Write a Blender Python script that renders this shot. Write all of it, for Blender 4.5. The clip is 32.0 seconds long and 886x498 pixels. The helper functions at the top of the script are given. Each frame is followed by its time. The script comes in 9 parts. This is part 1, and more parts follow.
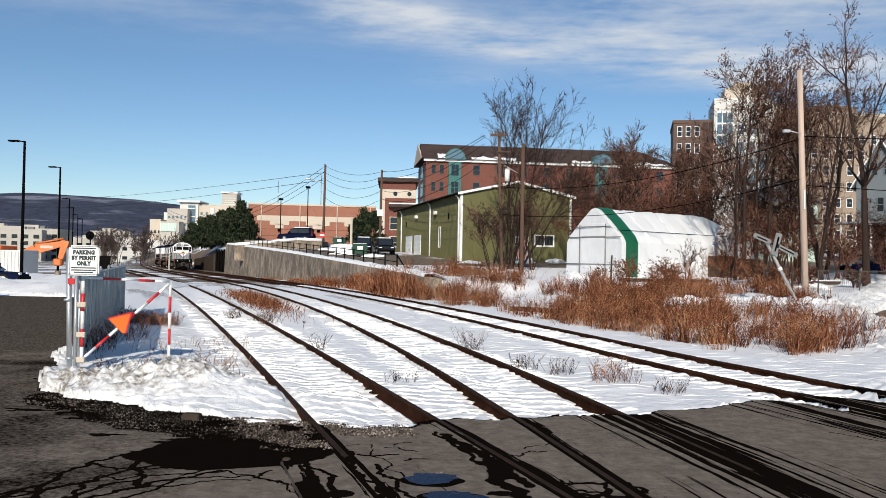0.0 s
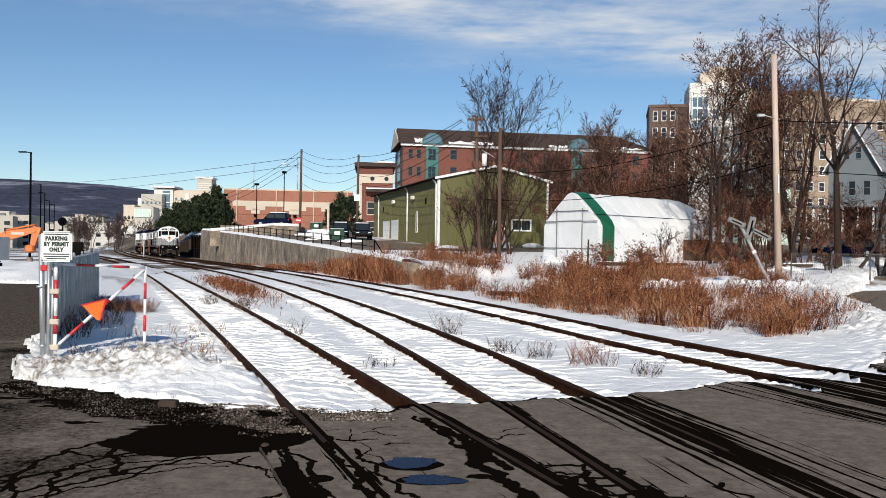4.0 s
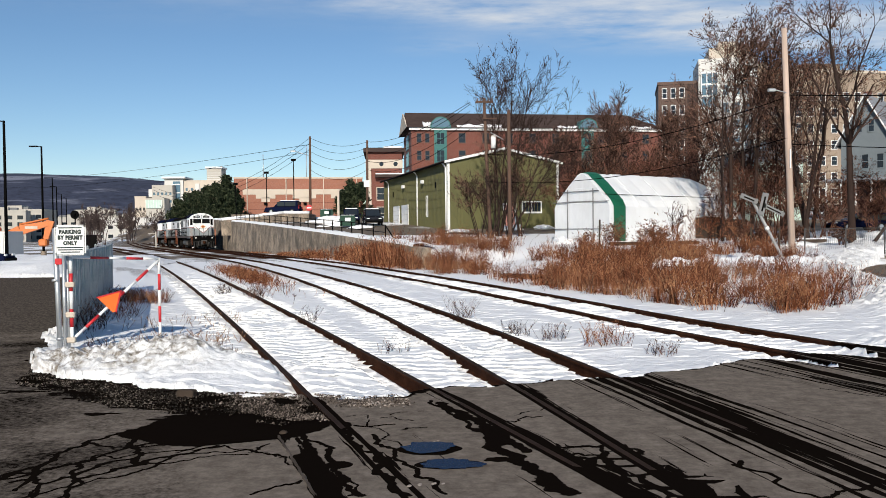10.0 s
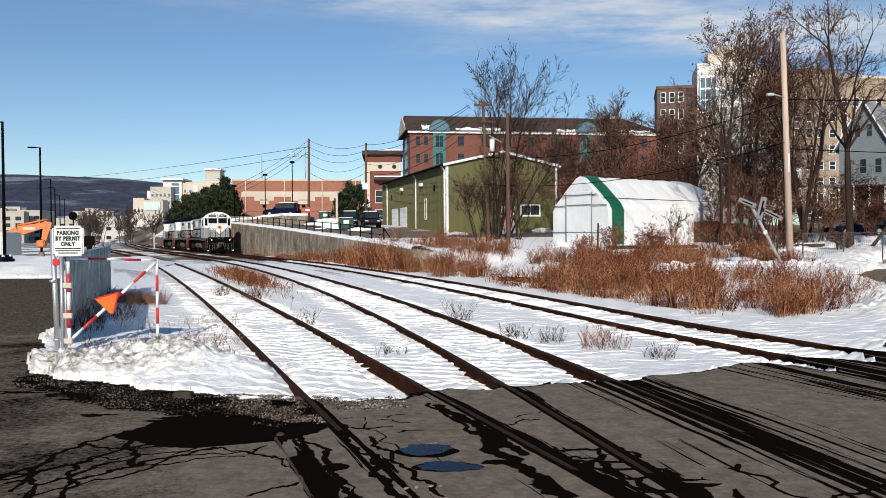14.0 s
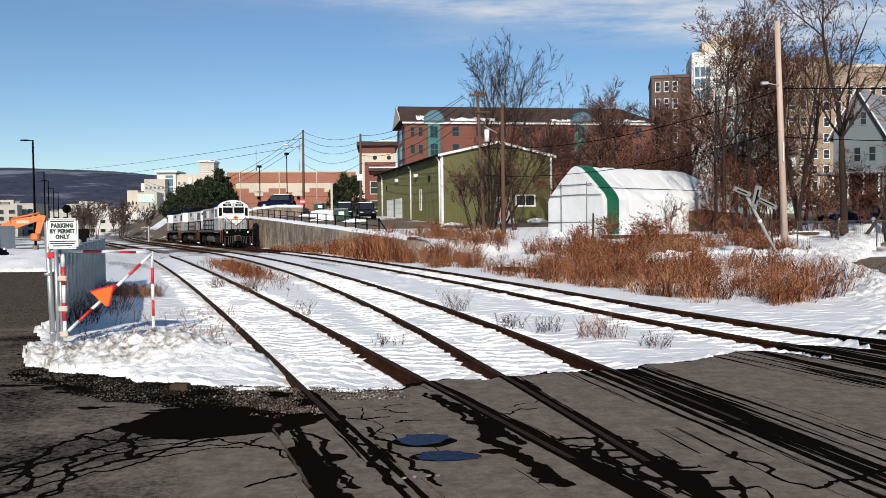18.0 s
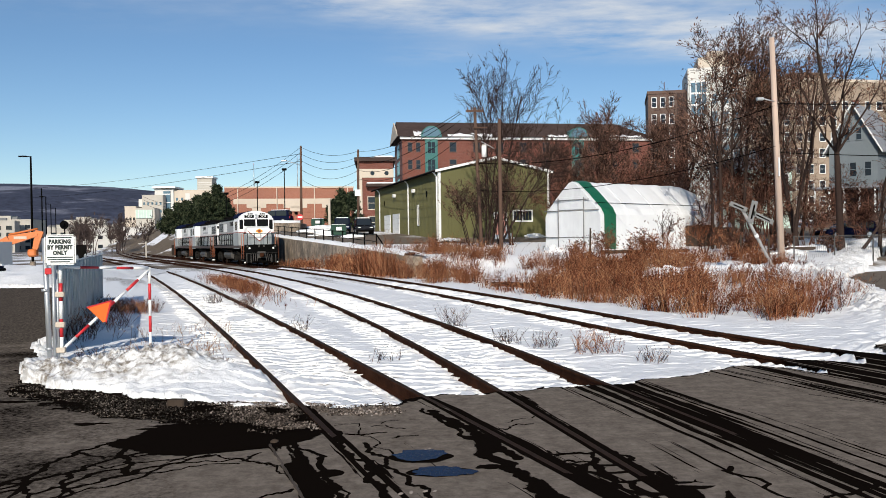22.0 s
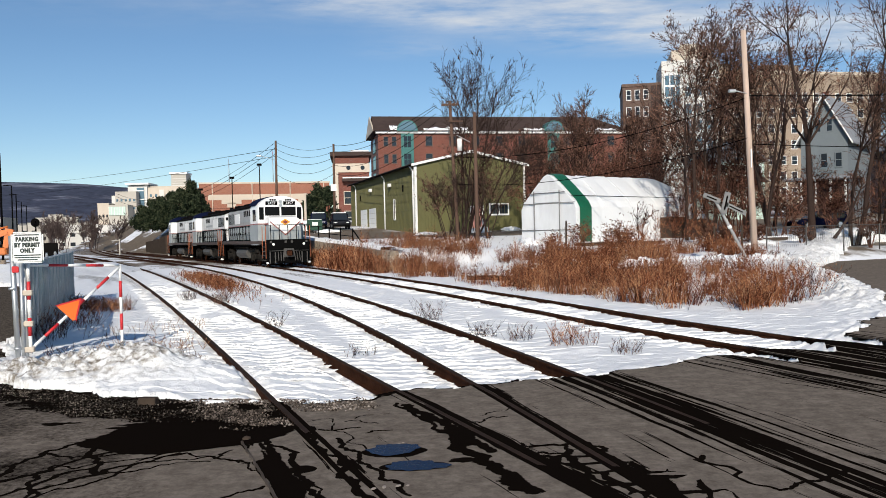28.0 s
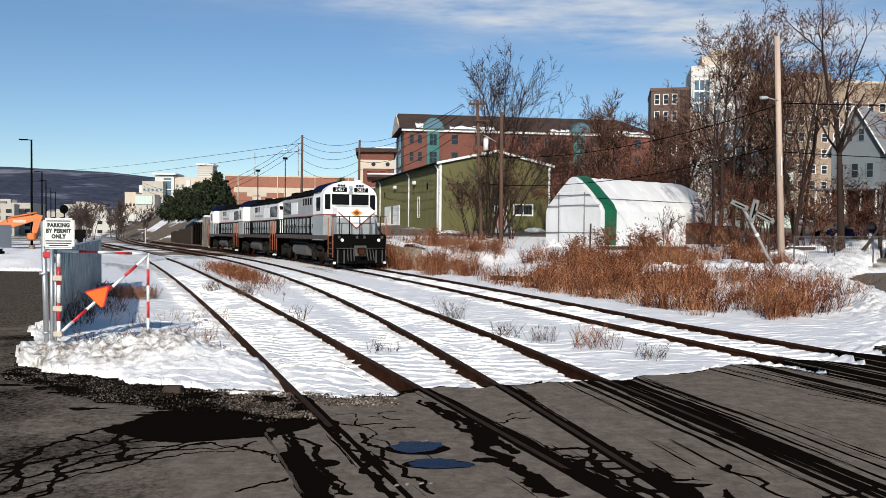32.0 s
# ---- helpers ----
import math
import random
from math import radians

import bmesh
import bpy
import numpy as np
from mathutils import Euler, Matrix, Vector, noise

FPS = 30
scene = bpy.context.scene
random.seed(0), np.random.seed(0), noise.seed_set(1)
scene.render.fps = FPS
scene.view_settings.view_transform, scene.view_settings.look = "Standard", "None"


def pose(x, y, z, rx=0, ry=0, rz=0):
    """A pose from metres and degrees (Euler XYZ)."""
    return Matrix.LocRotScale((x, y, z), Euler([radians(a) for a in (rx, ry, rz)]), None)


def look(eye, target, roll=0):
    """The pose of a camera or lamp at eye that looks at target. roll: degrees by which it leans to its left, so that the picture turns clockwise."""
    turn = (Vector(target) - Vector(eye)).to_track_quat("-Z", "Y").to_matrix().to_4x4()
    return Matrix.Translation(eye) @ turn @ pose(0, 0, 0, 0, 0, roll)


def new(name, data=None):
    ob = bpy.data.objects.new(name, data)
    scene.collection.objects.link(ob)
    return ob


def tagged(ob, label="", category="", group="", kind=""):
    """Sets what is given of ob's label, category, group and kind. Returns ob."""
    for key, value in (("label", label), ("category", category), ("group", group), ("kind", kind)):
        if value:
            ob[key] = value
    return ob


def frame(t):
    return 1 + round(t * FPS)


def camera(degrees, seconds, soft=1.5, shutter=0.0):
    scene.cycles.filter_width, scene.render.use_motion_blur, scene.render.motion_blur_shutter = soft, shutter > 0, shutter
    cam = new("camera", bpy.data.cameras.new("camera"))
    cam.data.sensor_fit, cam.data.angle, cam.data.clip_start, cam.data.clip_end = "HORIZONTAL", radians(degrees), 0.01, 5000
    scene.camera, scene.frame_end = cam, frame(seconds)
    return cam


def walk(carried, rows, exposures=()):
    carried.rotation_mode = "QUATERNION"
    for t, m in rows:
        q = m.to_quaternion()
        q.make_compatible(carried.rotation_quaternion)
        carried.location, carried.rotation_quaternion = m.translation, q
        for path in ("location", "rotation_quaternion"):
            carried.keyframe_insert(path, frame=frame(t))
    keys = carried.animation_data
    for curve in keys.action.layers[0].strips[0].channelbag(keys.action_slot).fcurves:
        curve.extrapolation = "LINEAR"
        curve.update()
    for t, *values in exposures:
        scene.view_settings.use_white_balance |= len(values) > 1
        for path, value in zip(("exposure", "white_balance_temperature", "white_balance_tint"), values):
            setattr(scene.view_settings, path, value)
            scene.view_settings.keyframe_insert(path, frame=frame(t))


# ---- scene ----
cam = camera(58.0, 32.0, soft=0.6)
walk(cam, [
    (0.0, pose(0.039, -0.035, 1.965, 90.83, -1.07, 0.61)),
    (0.5, pose(0.029, -0.014, 1.965, 91.01, -0.77, 0.20)),
    (1.0, pose(0.024, -0.020, 1.969, 91.05, -0.80, -0.01)),
    (1.5, pose(0.026, -0.017, 1.961, 90.89, -1.15, -0.11)),
    (2.0, pose(0.026, -0.029, 1.955, 90.78, -1.17, 0.16)),
    (2.5, pose(0.022, -0.016, 1.960, 90.65, -0.78, -0.29)),
    (3.0, pose(0.024, -0.013, 1.964, 90.54, -0.74, -0.56)),
    (3.5, pose(0.032, -0.011, 1.959, 90.24, -0.87, -0.85)),
    (4.0, pose(0.030, -0.017, 1.960, 89.77, -0.82, -1.01)),
    (4.5, pose(0.026, -0.028, 1.959, 89.68, -0.68, -0.72)),
    (6.5, pose(0.010, 0.011, 1.945, 89.11, -0.95, -0.28)),
    (7.0, pose(0.013, 0.007, 1.947, 89.01, -1.22, -0.16)),
    (7.5, pose(0.011, 0.009, 1.945, 88.81, -0.98, -0.18)),
    (8.0, pose(0.005, 0.011, 1.948, 88.87, -0.69, -0.20)),
    (8.5, pose(0.006, 0.009, 1.949, 88.96, -0.67, -0.23)),
    (9.0, pose(-0.002, 0.006, 1.948, 88.90, -0.90, -0.20)),
    (9.5, pose(0.003, 0.009, 1.945, 88.60, -0.63, 0.07)),
    (10.0, pose(0.012, 0.001, 1.966, 88.61, 0.58, -0.25)),
    (10.5, pose(0.010, -0.004, 1.960, 88.89, 0.69, -0.40)),
    (11.0, pose(0.017, -0.002, 1.952, 88.93, 0.44, -0.45)),
    (11.5, pose(0.019, 0.002, 1.949, 88.98, 0.54, -0.79)),
    (12.0, pose(0.025, -0.005, 1.955, 88.84, 0.94, -0.86)),
    (12.5, pose(0.030, -0.030, 1.962, 89.02, 1.08, -0.83)),
    (13.0, pose(0.033, -0.015, 1.959, 89.13, 0.41, -0.71)),
    (13.5, pose(0.016, -0.000, 1.957, 89.02, 0.25, -0.48)),
    (14.0, pose(0.015, 0.005, 1.959, 88.82, 0.33, -0.36)),
    (14.5, pose(0.021, -0.003, 1.956, 89.08, 0.69, -0.34)),
    (16.5, pose(0.025, -0.003, 1.955, 88.51, 0.97, -0.54)),
    (17.0, pose(0.027, -0.009, 1.957, 88.52, 0.72, -0.45)),
    (17.5, pose(0.022, 0.017, 1.944, 88.34, 0.42, -0.58)),
    (18.0, pose(0.005, 0.012, 1.952, 88.16, 0.68, -0.71)),
    (18.5, pose(0.014, -0.001, 1.962, 88.27, 1.09, -0.68)),
    (19.0, pose(0.015, -0.022, 1.964, 88.68, 0.96, -0.99)),
    (19.5, pose(0.029, -0.027, 1.957, 88.97, 1.01, -1.26)),
    (20.0, pose(0.040, -0.030, 1.960, 89.39, 1.07, -0.96)),
    (20.5, pose(0.020, -0.037, 1.959, 89.53, 1.07, -0.96)),
    (21.0, pose(0.028, -0.037, 1.959, 89.50, 0.87, -0.92)),
    (21.5, pose(0.019, -0.012, 1.949, 89.28, 0.67, -1.09)),
    (22.0, pose(0.016, -0.026, 1.956, 89.25, 0.77, -0.88)),
    (22.5, pose(0.016, -0.007, 1.949, 89.15, 0.82, -1.17)),
    (23.0, pose(-0.003, -0.025, 1.951, 89.00, -0.04, -1.22)),
    (23.5, pose(0.004, -0.002, 1.943, 88.91, 0.45, -0.94)),
    (24.0, pose(-0.014, -0.014, 1.958, 88.87, 0.59, -0.80)),
    (24.5, pose(0.013, 0.012, 1.937, 88.83, 0.38, -0.19)),
    (26.5, pose(0.060, -0.011, 1.962, 89.23, 0.70, 0.35)),
    (27.0, pose(0.083, -0.008, 1.956, 89.09, 1.62, -0.42)),
    (27.5, pose(0.094, -0.002, 1.951, 88.64, 1.81, -1.28)),
    (28.0, pose(0.070, 0.011, 1.945, 88.80, 1.34, -2.51)),
    (28.5, pose(0.046, -0.025, 1.969, 88.67, 0.09, -1.53)),
    (29.0, pose(0.053, -0.000, 1.956, 88.75, 0.10, -1.22)),
    (29.5, pose(0.038, -0.007, 1.957, 88.89, 0.52, -1.54)),
    (30.0, pose(0.045, 0.001, 1.947, 88.90, 0.25, -1.39)),
    (30.5, pose(0.044, -0.001, 1.945, 88.72, -0.15, -1.29)),
    (31.0, pose(0.028, 0.002, 1.956, 88.72, -0.05, -1.32)),
    (31.5, pose(0.005, 0.032, 1.952, 88.64, 0.12, -1.23)),
    (32.0, pose(0.003, 0.029, 1.943, 88.72, -0.46, -0.90)),
])

# ---- light ----
SUN_TO = Vector((-0.07, -0.997, 0.0)).normalized()
SUN_EL = radians(27)
world = bpy.data.worlds.new("sky")
scene.world = world
world.use_nodes = True
wn = world.node_tree.nodes
sky = wn.new("ShaderNodeTexSky")
sky.sky_type = "NISHITA"
sky.sun_disc = False
sky.sun_elevation = SUN_EL
sky.sun_rotation = math.atan2(SUN_TO.x, SUN_TO.y)
sky.altitude = 700
sky.air_density = 1.0
sky.dust_density = 0.0
sky.ozone_density = 3.0
wn["Background"].inputs[1].default_value = 0.103
tone = wn.new("ShaderNodeHueSaturation")
tone.inputs["Saturation"].default_value = 1.09
tone.inputs["Hue"].default_value = 0.5
world.node_tree.links.new(sky.outputs[0], tone.inputs["Color"])
world.node_tree.links.new(tone.outputs[0], wn["Background"].inputs[0])
sun_data = bpy.data.lights.new("sun", "SUN")
sun_data.energy, sun_data.angle, sun_data.color = 5.0, radians(0.53), (1.0, 0.92, 0.80)
sun = new("sun", sun_data)
sun.matrix_basis = look(SUN_TO * 50 * math.cos(SUN_EL) + Vector((0, 0, 50 * math.sin(SUN_EL))), (0, 0, 0))
scene.view_settings.exposure = -0.05

# ---- materials ----
def shader(name, rough=0.8, metal=0.0):
    m = bpy.data.materials.new(name)
    m.use_nodes = True
    b = m.node_tree.nodes["Principled BSDF"]
    b.inputs["Roughness"].default_value, b.inputs["Metallic"].default_value = rough, metal
    return m, m.node_tree.nodes, m.node_tree.links, b


def coords(n, l, scale, stretch=(1, 1, 1)):
    tc = n.new("ShaderNodeTexCoord")
    mp = n.new("ShaderNodeMapping")
    mp.inputs["Scale"].default_value = [scale * s for s in stretch]
    l.new(tc.outputs["Object"], mp.inputs[0])
    return mp.outputs[0]


def noise_tex(n, l, vec, detail=4, rough=0.6):
    t = n.new("ShaderNodeTexNoise")
    t.inputs["Scale"].default_value, t.inputs["Detail"].default_value, t.inputs["Roughness"].default_value = 1, detail, rough
    l.new(vec, t.inputs["Vector"])
    return t.outputs[0]


def ramp(n, l, fac, stops):
    r = n.new("ShaderNodeValToRGB")
    e = r.color_ramp.elements
    while len(e) < len(stops):
        e.new(0.5)
    for el, (p, c) in zip(e, stops):
        el.position, el.color = p, (*c, 1) if len(c) == 3 else c
    l.new(fac, r.inputs[0])
    return r.outputs[0]


def mixed(n, l, fac, a, b, mode="MIX"):
    m = n.new("ShaderNodeMix")
    m.data_type, m.blend_type = "RGBA", mode
    for sock, v in ((m.inputs[0], fac), (m.inputs[6], a), (m.inputs[7], b)):
        if hasattr(v, "links"):
            l.new(v, sock)
        else:
            sock.default_value = v if isinstance(v, float) else (*v, 1)
    return m.outputs[2]


def bumped(n, l, b, height, strength, dist=0.02):
    k = n.new("ShaderNodeBump")
    k.inputs["Strength"].default_value, k.inputs["Distance"].default_value = strength, dist
    l.new(height, k.inputs["Height"])
    l.new(k.outputs[0], b.inputs["Normal"])


def surface(name, c, rough=0.8, metal=0.0, grain=20.0, stain=1.2, amount=0.25, stretch=(1, 1, 1), bump=0.2, random=0.0):
    """Colour c with grain and larger stains, at object scale."""
    m, n, l, b = shader(name, rough, metal)
    g = noise_tex(n, l, coords(n, l, grain, stretch), 5)
    s = noise_tex(n, l, coords(n, l, stain, stretch), 4)
    dark = [v * (1 - amount) for v in c]
    light = [min(1, v * (1 + amount * 0.6)) for v in c]
    col = mixed(n, l, ramp(n, l, s, [(0.3, (0, 0, 0)), (0.7, (1, 1, 1))]), dark, light)
    col = mixed(n, l, 0.35, col, ramp(n, l, g, [(0.25, dark), (0.75, light)]))
    if random:
        oi = n.new("ShaderNodeObjectInfo")
        hs = n.new("ShaderNodeHueSaturation")
        mr = n.new("ShaderNodeMapRange")
        mr.inputs[3].default_value, mr.inputs[4].default_value = 1 - random, 1 + random
        l.new(oi.outputs["Random"], mr.inputs[0])
        l.new(mr.outputs[0], hs.inputs["Value"])
        l.new(col, hs.inputs["Color"])
        col = hs.outputs[0]
    l.new(col, b.inputs["Base Color"])
    l.new(ramp(n, l, g, [(0.2, [max(0, rough - 0.12)] * 3), (0.8, [min(1, rough + 0.12)] * 3)]), b.inputs["Roughness"])
    if rough > 0.65:
        b.inputs["Specular IOR Level"].default_value = 0.015 if max(c) < 0.08 else 0.1
    if bump:
        bumped(n, l, b, g, bump, 0.5 / grain)
    return m


def make_snow():
    m, n, l, b = shader("snow", 0.6)
    big = noise_tex(n, l, coords(n, l, 0.35), 4)
    fine = noise_tex(n, l, coords(n, l, 9.0), 6, 0.65)
    at = n.new("ShaderNodeAttribute")
    at.attribute_name = "dirt"
    d = n.new("ShaderNodeMath")
    d.operation = "MULTIPLY"
    l.new(at.outputs["Fac"], d.inputs[0])
    l.new(ramp(n, l, fine, [(0.40, (0.12, 0.12, 0.12)), (0.60, (1, 1, 1))]), d.inputs[1])
    clean = mixed(n, l, big, (0.80, 0.81, 0.83), (0.88, 0.88, 0.87))
    l.new(mixed(n, l, d.outputs[0], clean, (0.20, 0.17, 0.135)), b.inputs["Base Color"])
    b.inputs["Subsurface Weight"].default_value = 0.0
    bumped(n, l, b, fine, 0.5, 0.05)
    return m


def make_ground():
    """Old snow broken by bare earth and dead grass."""
    m, n, l, b = shader("snowy_ground", 0.85)
    big = noise_tex(n, l, coords(n, l, 0.09), 6, 0.65)
    fine = noise_tex(n, l, coords(n, l, 3.0), 5)
    earth = ramp(n, l, fine, [(0.3, (0.07, 0.055, 0.04)), (0.7, (0.20, 0.15, 0.10))])
    at = n.new("ShaderNodeAttribute")
    at.attribute_name = "bare"
    s = n.new("ShaderNodeMath")
    s.operation = "ADD"
    l.new(at.outputs["Fac"], s.inputs[0])
    l.new(big, s.inputs[1])
    l.new(mixed(n, l, ramp(n, l, s.outputs[0], [(0.52, (0, 0, 0)), (0.60, (1, 1, 1))]), (0.83, 0.84, 0.86), earth), b.inputs["Base Color"])
    bumped(n, l, b, fine, 0.2, 0.06)
    return m


def make_asphalt():
    m, n, l, b = shader("asphalt", 0.85)
    grit = noise_tex(n, l, coords(n, l, 60.0), 4, 0.7)
    patch = noise_tex(n, l, coords(n, l, 0.7), 5)
    base = ramp(n, l, patch, [(0.3, (0.142, 0.114, 0.092)), (0.7, (0.228, 0.187, 0.154))])
    base = mixed(n, l, 0.4, base, ramp(n, l, grit, [(0.3, (0.05, 0.041, 0.034)), (0.72, (0.235, 0.20, 0.168))]))
    speck = noise_tex(n, l, coords(n, l, 14.0), 5, 0.75)
    base = mixed(n, l, 0.5, base, ramp(n, l, speck, [(0.36, (0.035, 0.030, 0.026)), (0.55, (0.15, 0.132, 0.112)), (0.68, (0.25, 0.225, 0.195))]))
    blot = noise_tex(n, l, coords(n, l, 4.5), 6, 0.7)
    base = mixed(n, l, 0.45, base, ramp(n, l, blot, [(0.36, (0.118, 0.096, 0.077)), (0.5, (0.187, 0.153, 0.124)), (0.64, (0.285, 0.237, 0.196))]))
    scuff = noise_tex(n, l, coords(n, l, 2.6, (0.7, 0.7, 1)), 7, 0.75)
    base = mixed(n, l, ramp(n, l, scuff, [(0.63, (0, 0, 0)), (0.69, (0.7, 0.7, 0.7))]), base, (0.040, 0.033, 0.027))
    def attr(key):
        a = n.new("ShaderNodeAttribute")
        a.attribute_name = key
        return a.outputs["Fac"]

    def op(kind, a, b=None, c=None):
        k = n.new("ShaderNodeMath")
        k.operation = kind
        for s_, v in zip(k.inputs, (a, b, c)):
            if v is None:
                continue
            if hasattr(v, "links"):
                l.new(v, s_)
            else:
                s_.default_value = v
        return k.outputs[0]

    def between(v, a, b):
        k = n.new("ShaderNodeMapRange")
        k.interpolation_type = "SMOOTHSTEP"
        k.inputs[1].default_value, k.inputs[2].default_value = a, b
        l.new(v, k.inputs[0])
        return k.outputs[0]

    def plane_noise(u, v, w, detail=4, rough=0.6):
        k = n.new("ShaderNodeCombineXYZ")
        for s_, q in zip(k.inputs, (u, v)):
            l.new(q, s_)
        k.inputs[2].default_value = w
        return noise_tex(n, l, k.outputs[0], detail, rough)

    al = attr("along")
    wet = attr("wet")
    small = noise_tex(n, l, coords(n, l, 16.0), 5, 0.7)
    for q, key in enumerate(("t1", "t2", "t3")):
        d = attr(key)
        bend = plane_noise(op("MULTIPLY", al, 0.8), op("MULTIPLY", d, 0.3), 9.0 * q, 3, 0.5)
        u = op("ADD", d, op("MULTIPLY_ADD", bend, 0.12, -0.06))
        thin = plane_noise(op("MULTIPLY", u, 12.0), op("MULTIPLY", al, 0.22), 3.0 * q, 4, 0.55)
        for r in (-0.75, 0.75):
            # dark runs of melt water, thickest beside each rail
            e = op("ABSOLUTE", op("SUBTRACT", d, r + 0.05))
            reach = op("MULTIPLY_ADD", plane_noise(op("MULTIPLY", al, 0.5), op("MULTIPLY", d, 0.2), 7.0 * q + 3 * r + 40, 4, 0.65), 0.34, -0.17)
            wf = {0: 0.30, 1: 0.72, 2: 4.0}[q] * (3.5 if q == 1 and r > 0 else 1.6 if q == 2 else 2.2 if q == 0 and r > 0 else 0.7 if q == 1 else 1.0)
            level = op("MULTIPLY_ADD", op("SUBTRACT", e, reach), 0.75 / wf, 0.375 if q == 2 else 0.37 if q == 1 and r > 0 else 0.40)
            wet = op("MAXIMUM", wet, op("MULTIPLY", between(op("SUBTRACT", thin, level), -0.012, 0.03), between(e, 0.75 * max(1, wf), 0.55 * max(1, wf))))
            # the slot beside the rail head: its shade painted as a dark line, not water
            slot = op("ABSOLUTE", op("SUBTRACT", op("ABSOLUTE", op("SUBTRACT", d, r)), 0.058))
            wet = op("MAXIMUM", wet, between(slot, 0.036, 0.018))
        # a few single runs farther off
        far = between(op("ABSOLUTE", d), 2.0, 1.4)
        wet = op("MAXIMUM", wet, op("MULTIPLY", between(thin, 0.665, 0.685), far))
    # melt water in the cracks, and round the broken cells of the worn patches
    wet = op("MAXIMUM", wet, between(op("ADD", attr("crack"), op("MULTIPLY_ADD", small, 0.5, -0.25)), 0.40, 0.62))
    dist = n.new("ShaderNodeVectorMath")
    dist.operation = "MULTIPLY_ADD"
    nzc = n.new("ShaderNodeTexNoise")
    nzc.inputs["Scale"].default_value, nzc.inputs["Detail"].default_value = 3.0, 4
    tc = n.new("ShaderNodeTexCoord")
    l.new(tc.outputs["Object"], nzc.inputs["Vector"])
    l.new(nzc.outputs["Color"], dist.inputs[0])
    dist.inputs[1].default_value = (0.30, 0.22, 0)
    l.new(tc.outputs["Object"], dist.inputs[2])
    vo = n.new("ShaderNodeTexVoronoi")
    vo.feature = "DISTANCE_TO_EDGE"
    vo.inputs["Scale"].default_value = 3.6
    l.new(dist.outputs[0], vo.inputs["Vector"])
    cell = op("SUBTRACT", op("MULTIPLY", attr("honey"), 0.125), vo.outputs["Distance"])
    wet = op("MAXIMUM", wet, op("MULTIPLY", between(cell, -0.02, 0.03), between(attr("honey"), 0.12, 0.3)))
    wet = op("ADD", wet, op("MULTIPLY_ADD", small, 0.5, -0.25))
    wet = ramp(n, l, wet, [(0.38, (0, 0, 0)), (0.58, (1, 1, 1))])
    l.new(mixed(n, l, wet, base, (0.0062, 0.0045, 0.0036)), b.inputs["Base Color"])
    l.new(ramp(n, l, wet, [(0.0, (0.95, 0.95, 0.95)), (1.0, (0.6, 0.6, 0.6))]), b.inputs["Roughness"])
    b.inputs["Specular IOR Level"].default_value = 0.0
    bumped(n, l, b, grit, 0.35, 0.008)
    return m


def make_brick(name, c, scale=4.0):
    m, n, l, b = shader(name, 0.9)
    t = n.new("ShaderNodeTexBrick")
    t.inputs["Color1"].default_value = (*c, 1)
    t.inputs["Color2"].default_value = (*[v * 0.75 for v in c], 1)
    t.inputs["Mortar"].default_value = (*[min(1, v * 0.7 + 0.12) for v in c], 1)
    t.inputs["Scale"].default_value = scale
    t.inputs["Mortar Size"].default_value = 0.012
    mp = n.new("ShaderNodeMapping")
    tc = n.new("ShaderNodeTexCoord")
    mp.inputs["Rotation"].default_value = (radians(90), 0, 0)
    l.new(tc.outputs["Object"], mp.inputs[0])
    l.new(mp.outputs[0], t.inputs["Vector"])
    s = noise_tex(n, l, coords(n, l, 0.25), 4)
    l.new(mixed(n, l, 0.35, t.outputs[0], ramp(n, l, s, [(0.3, [v * 0.6 for v in c]), (0.7, [min(1, v * 1.25) for v in c])])), b.inputs["Base Color"])
    return m


def make_glass(name, c=(0.02, 0.026, 0.033), spec=0.4):
    m, n, l, b = shader(name, 0.06)
    b.inputs["Base Color"].default_value = (*c, 1)
    b.inputs["Specular IOR Level"].default_value = spec
    return m


def make_concrete():
    """Old retaining wall: vertical runs of grime, spalled patches."""
    m, n, l, b = shader("old_concrete", 0.92)
    runs = noise_tex(n, l, coords(n, l, 0.55, (1.3, 1.3, 0.8)), 8, 0.78)
    spots = noise_tex(n, l, coords(n, l, 2.4, (1, 1, 0.6)), 7, 0.75)
    fine = noise_tex(n, l, coords(n, l, 18.0), 4)
    c = ramp(n, l, runs, [(0.40, (0.030, 0.022, 0.017)), (0.5, (0.19, 0.145, 0.105)), (0.60, (0.42, 0.325, 0.24))])
    c = mixed(n, l, ramp(n, l, spots, [(0.54, (0, 0, 0)), (0.62, (1, 1, 1))]), c, (0.10, 0.072, 0.053))
    l.new(mixed(n, l, 0.25, c, ramp(n, l, fine, [(0.3, (0.1, 0.08, 0.06)), (0.7, (0.5, 0.45, 0.38))])), b.inputs["Base Color"])
    bumped(n, l, b, spots, 0.7, 0.15)
    return m


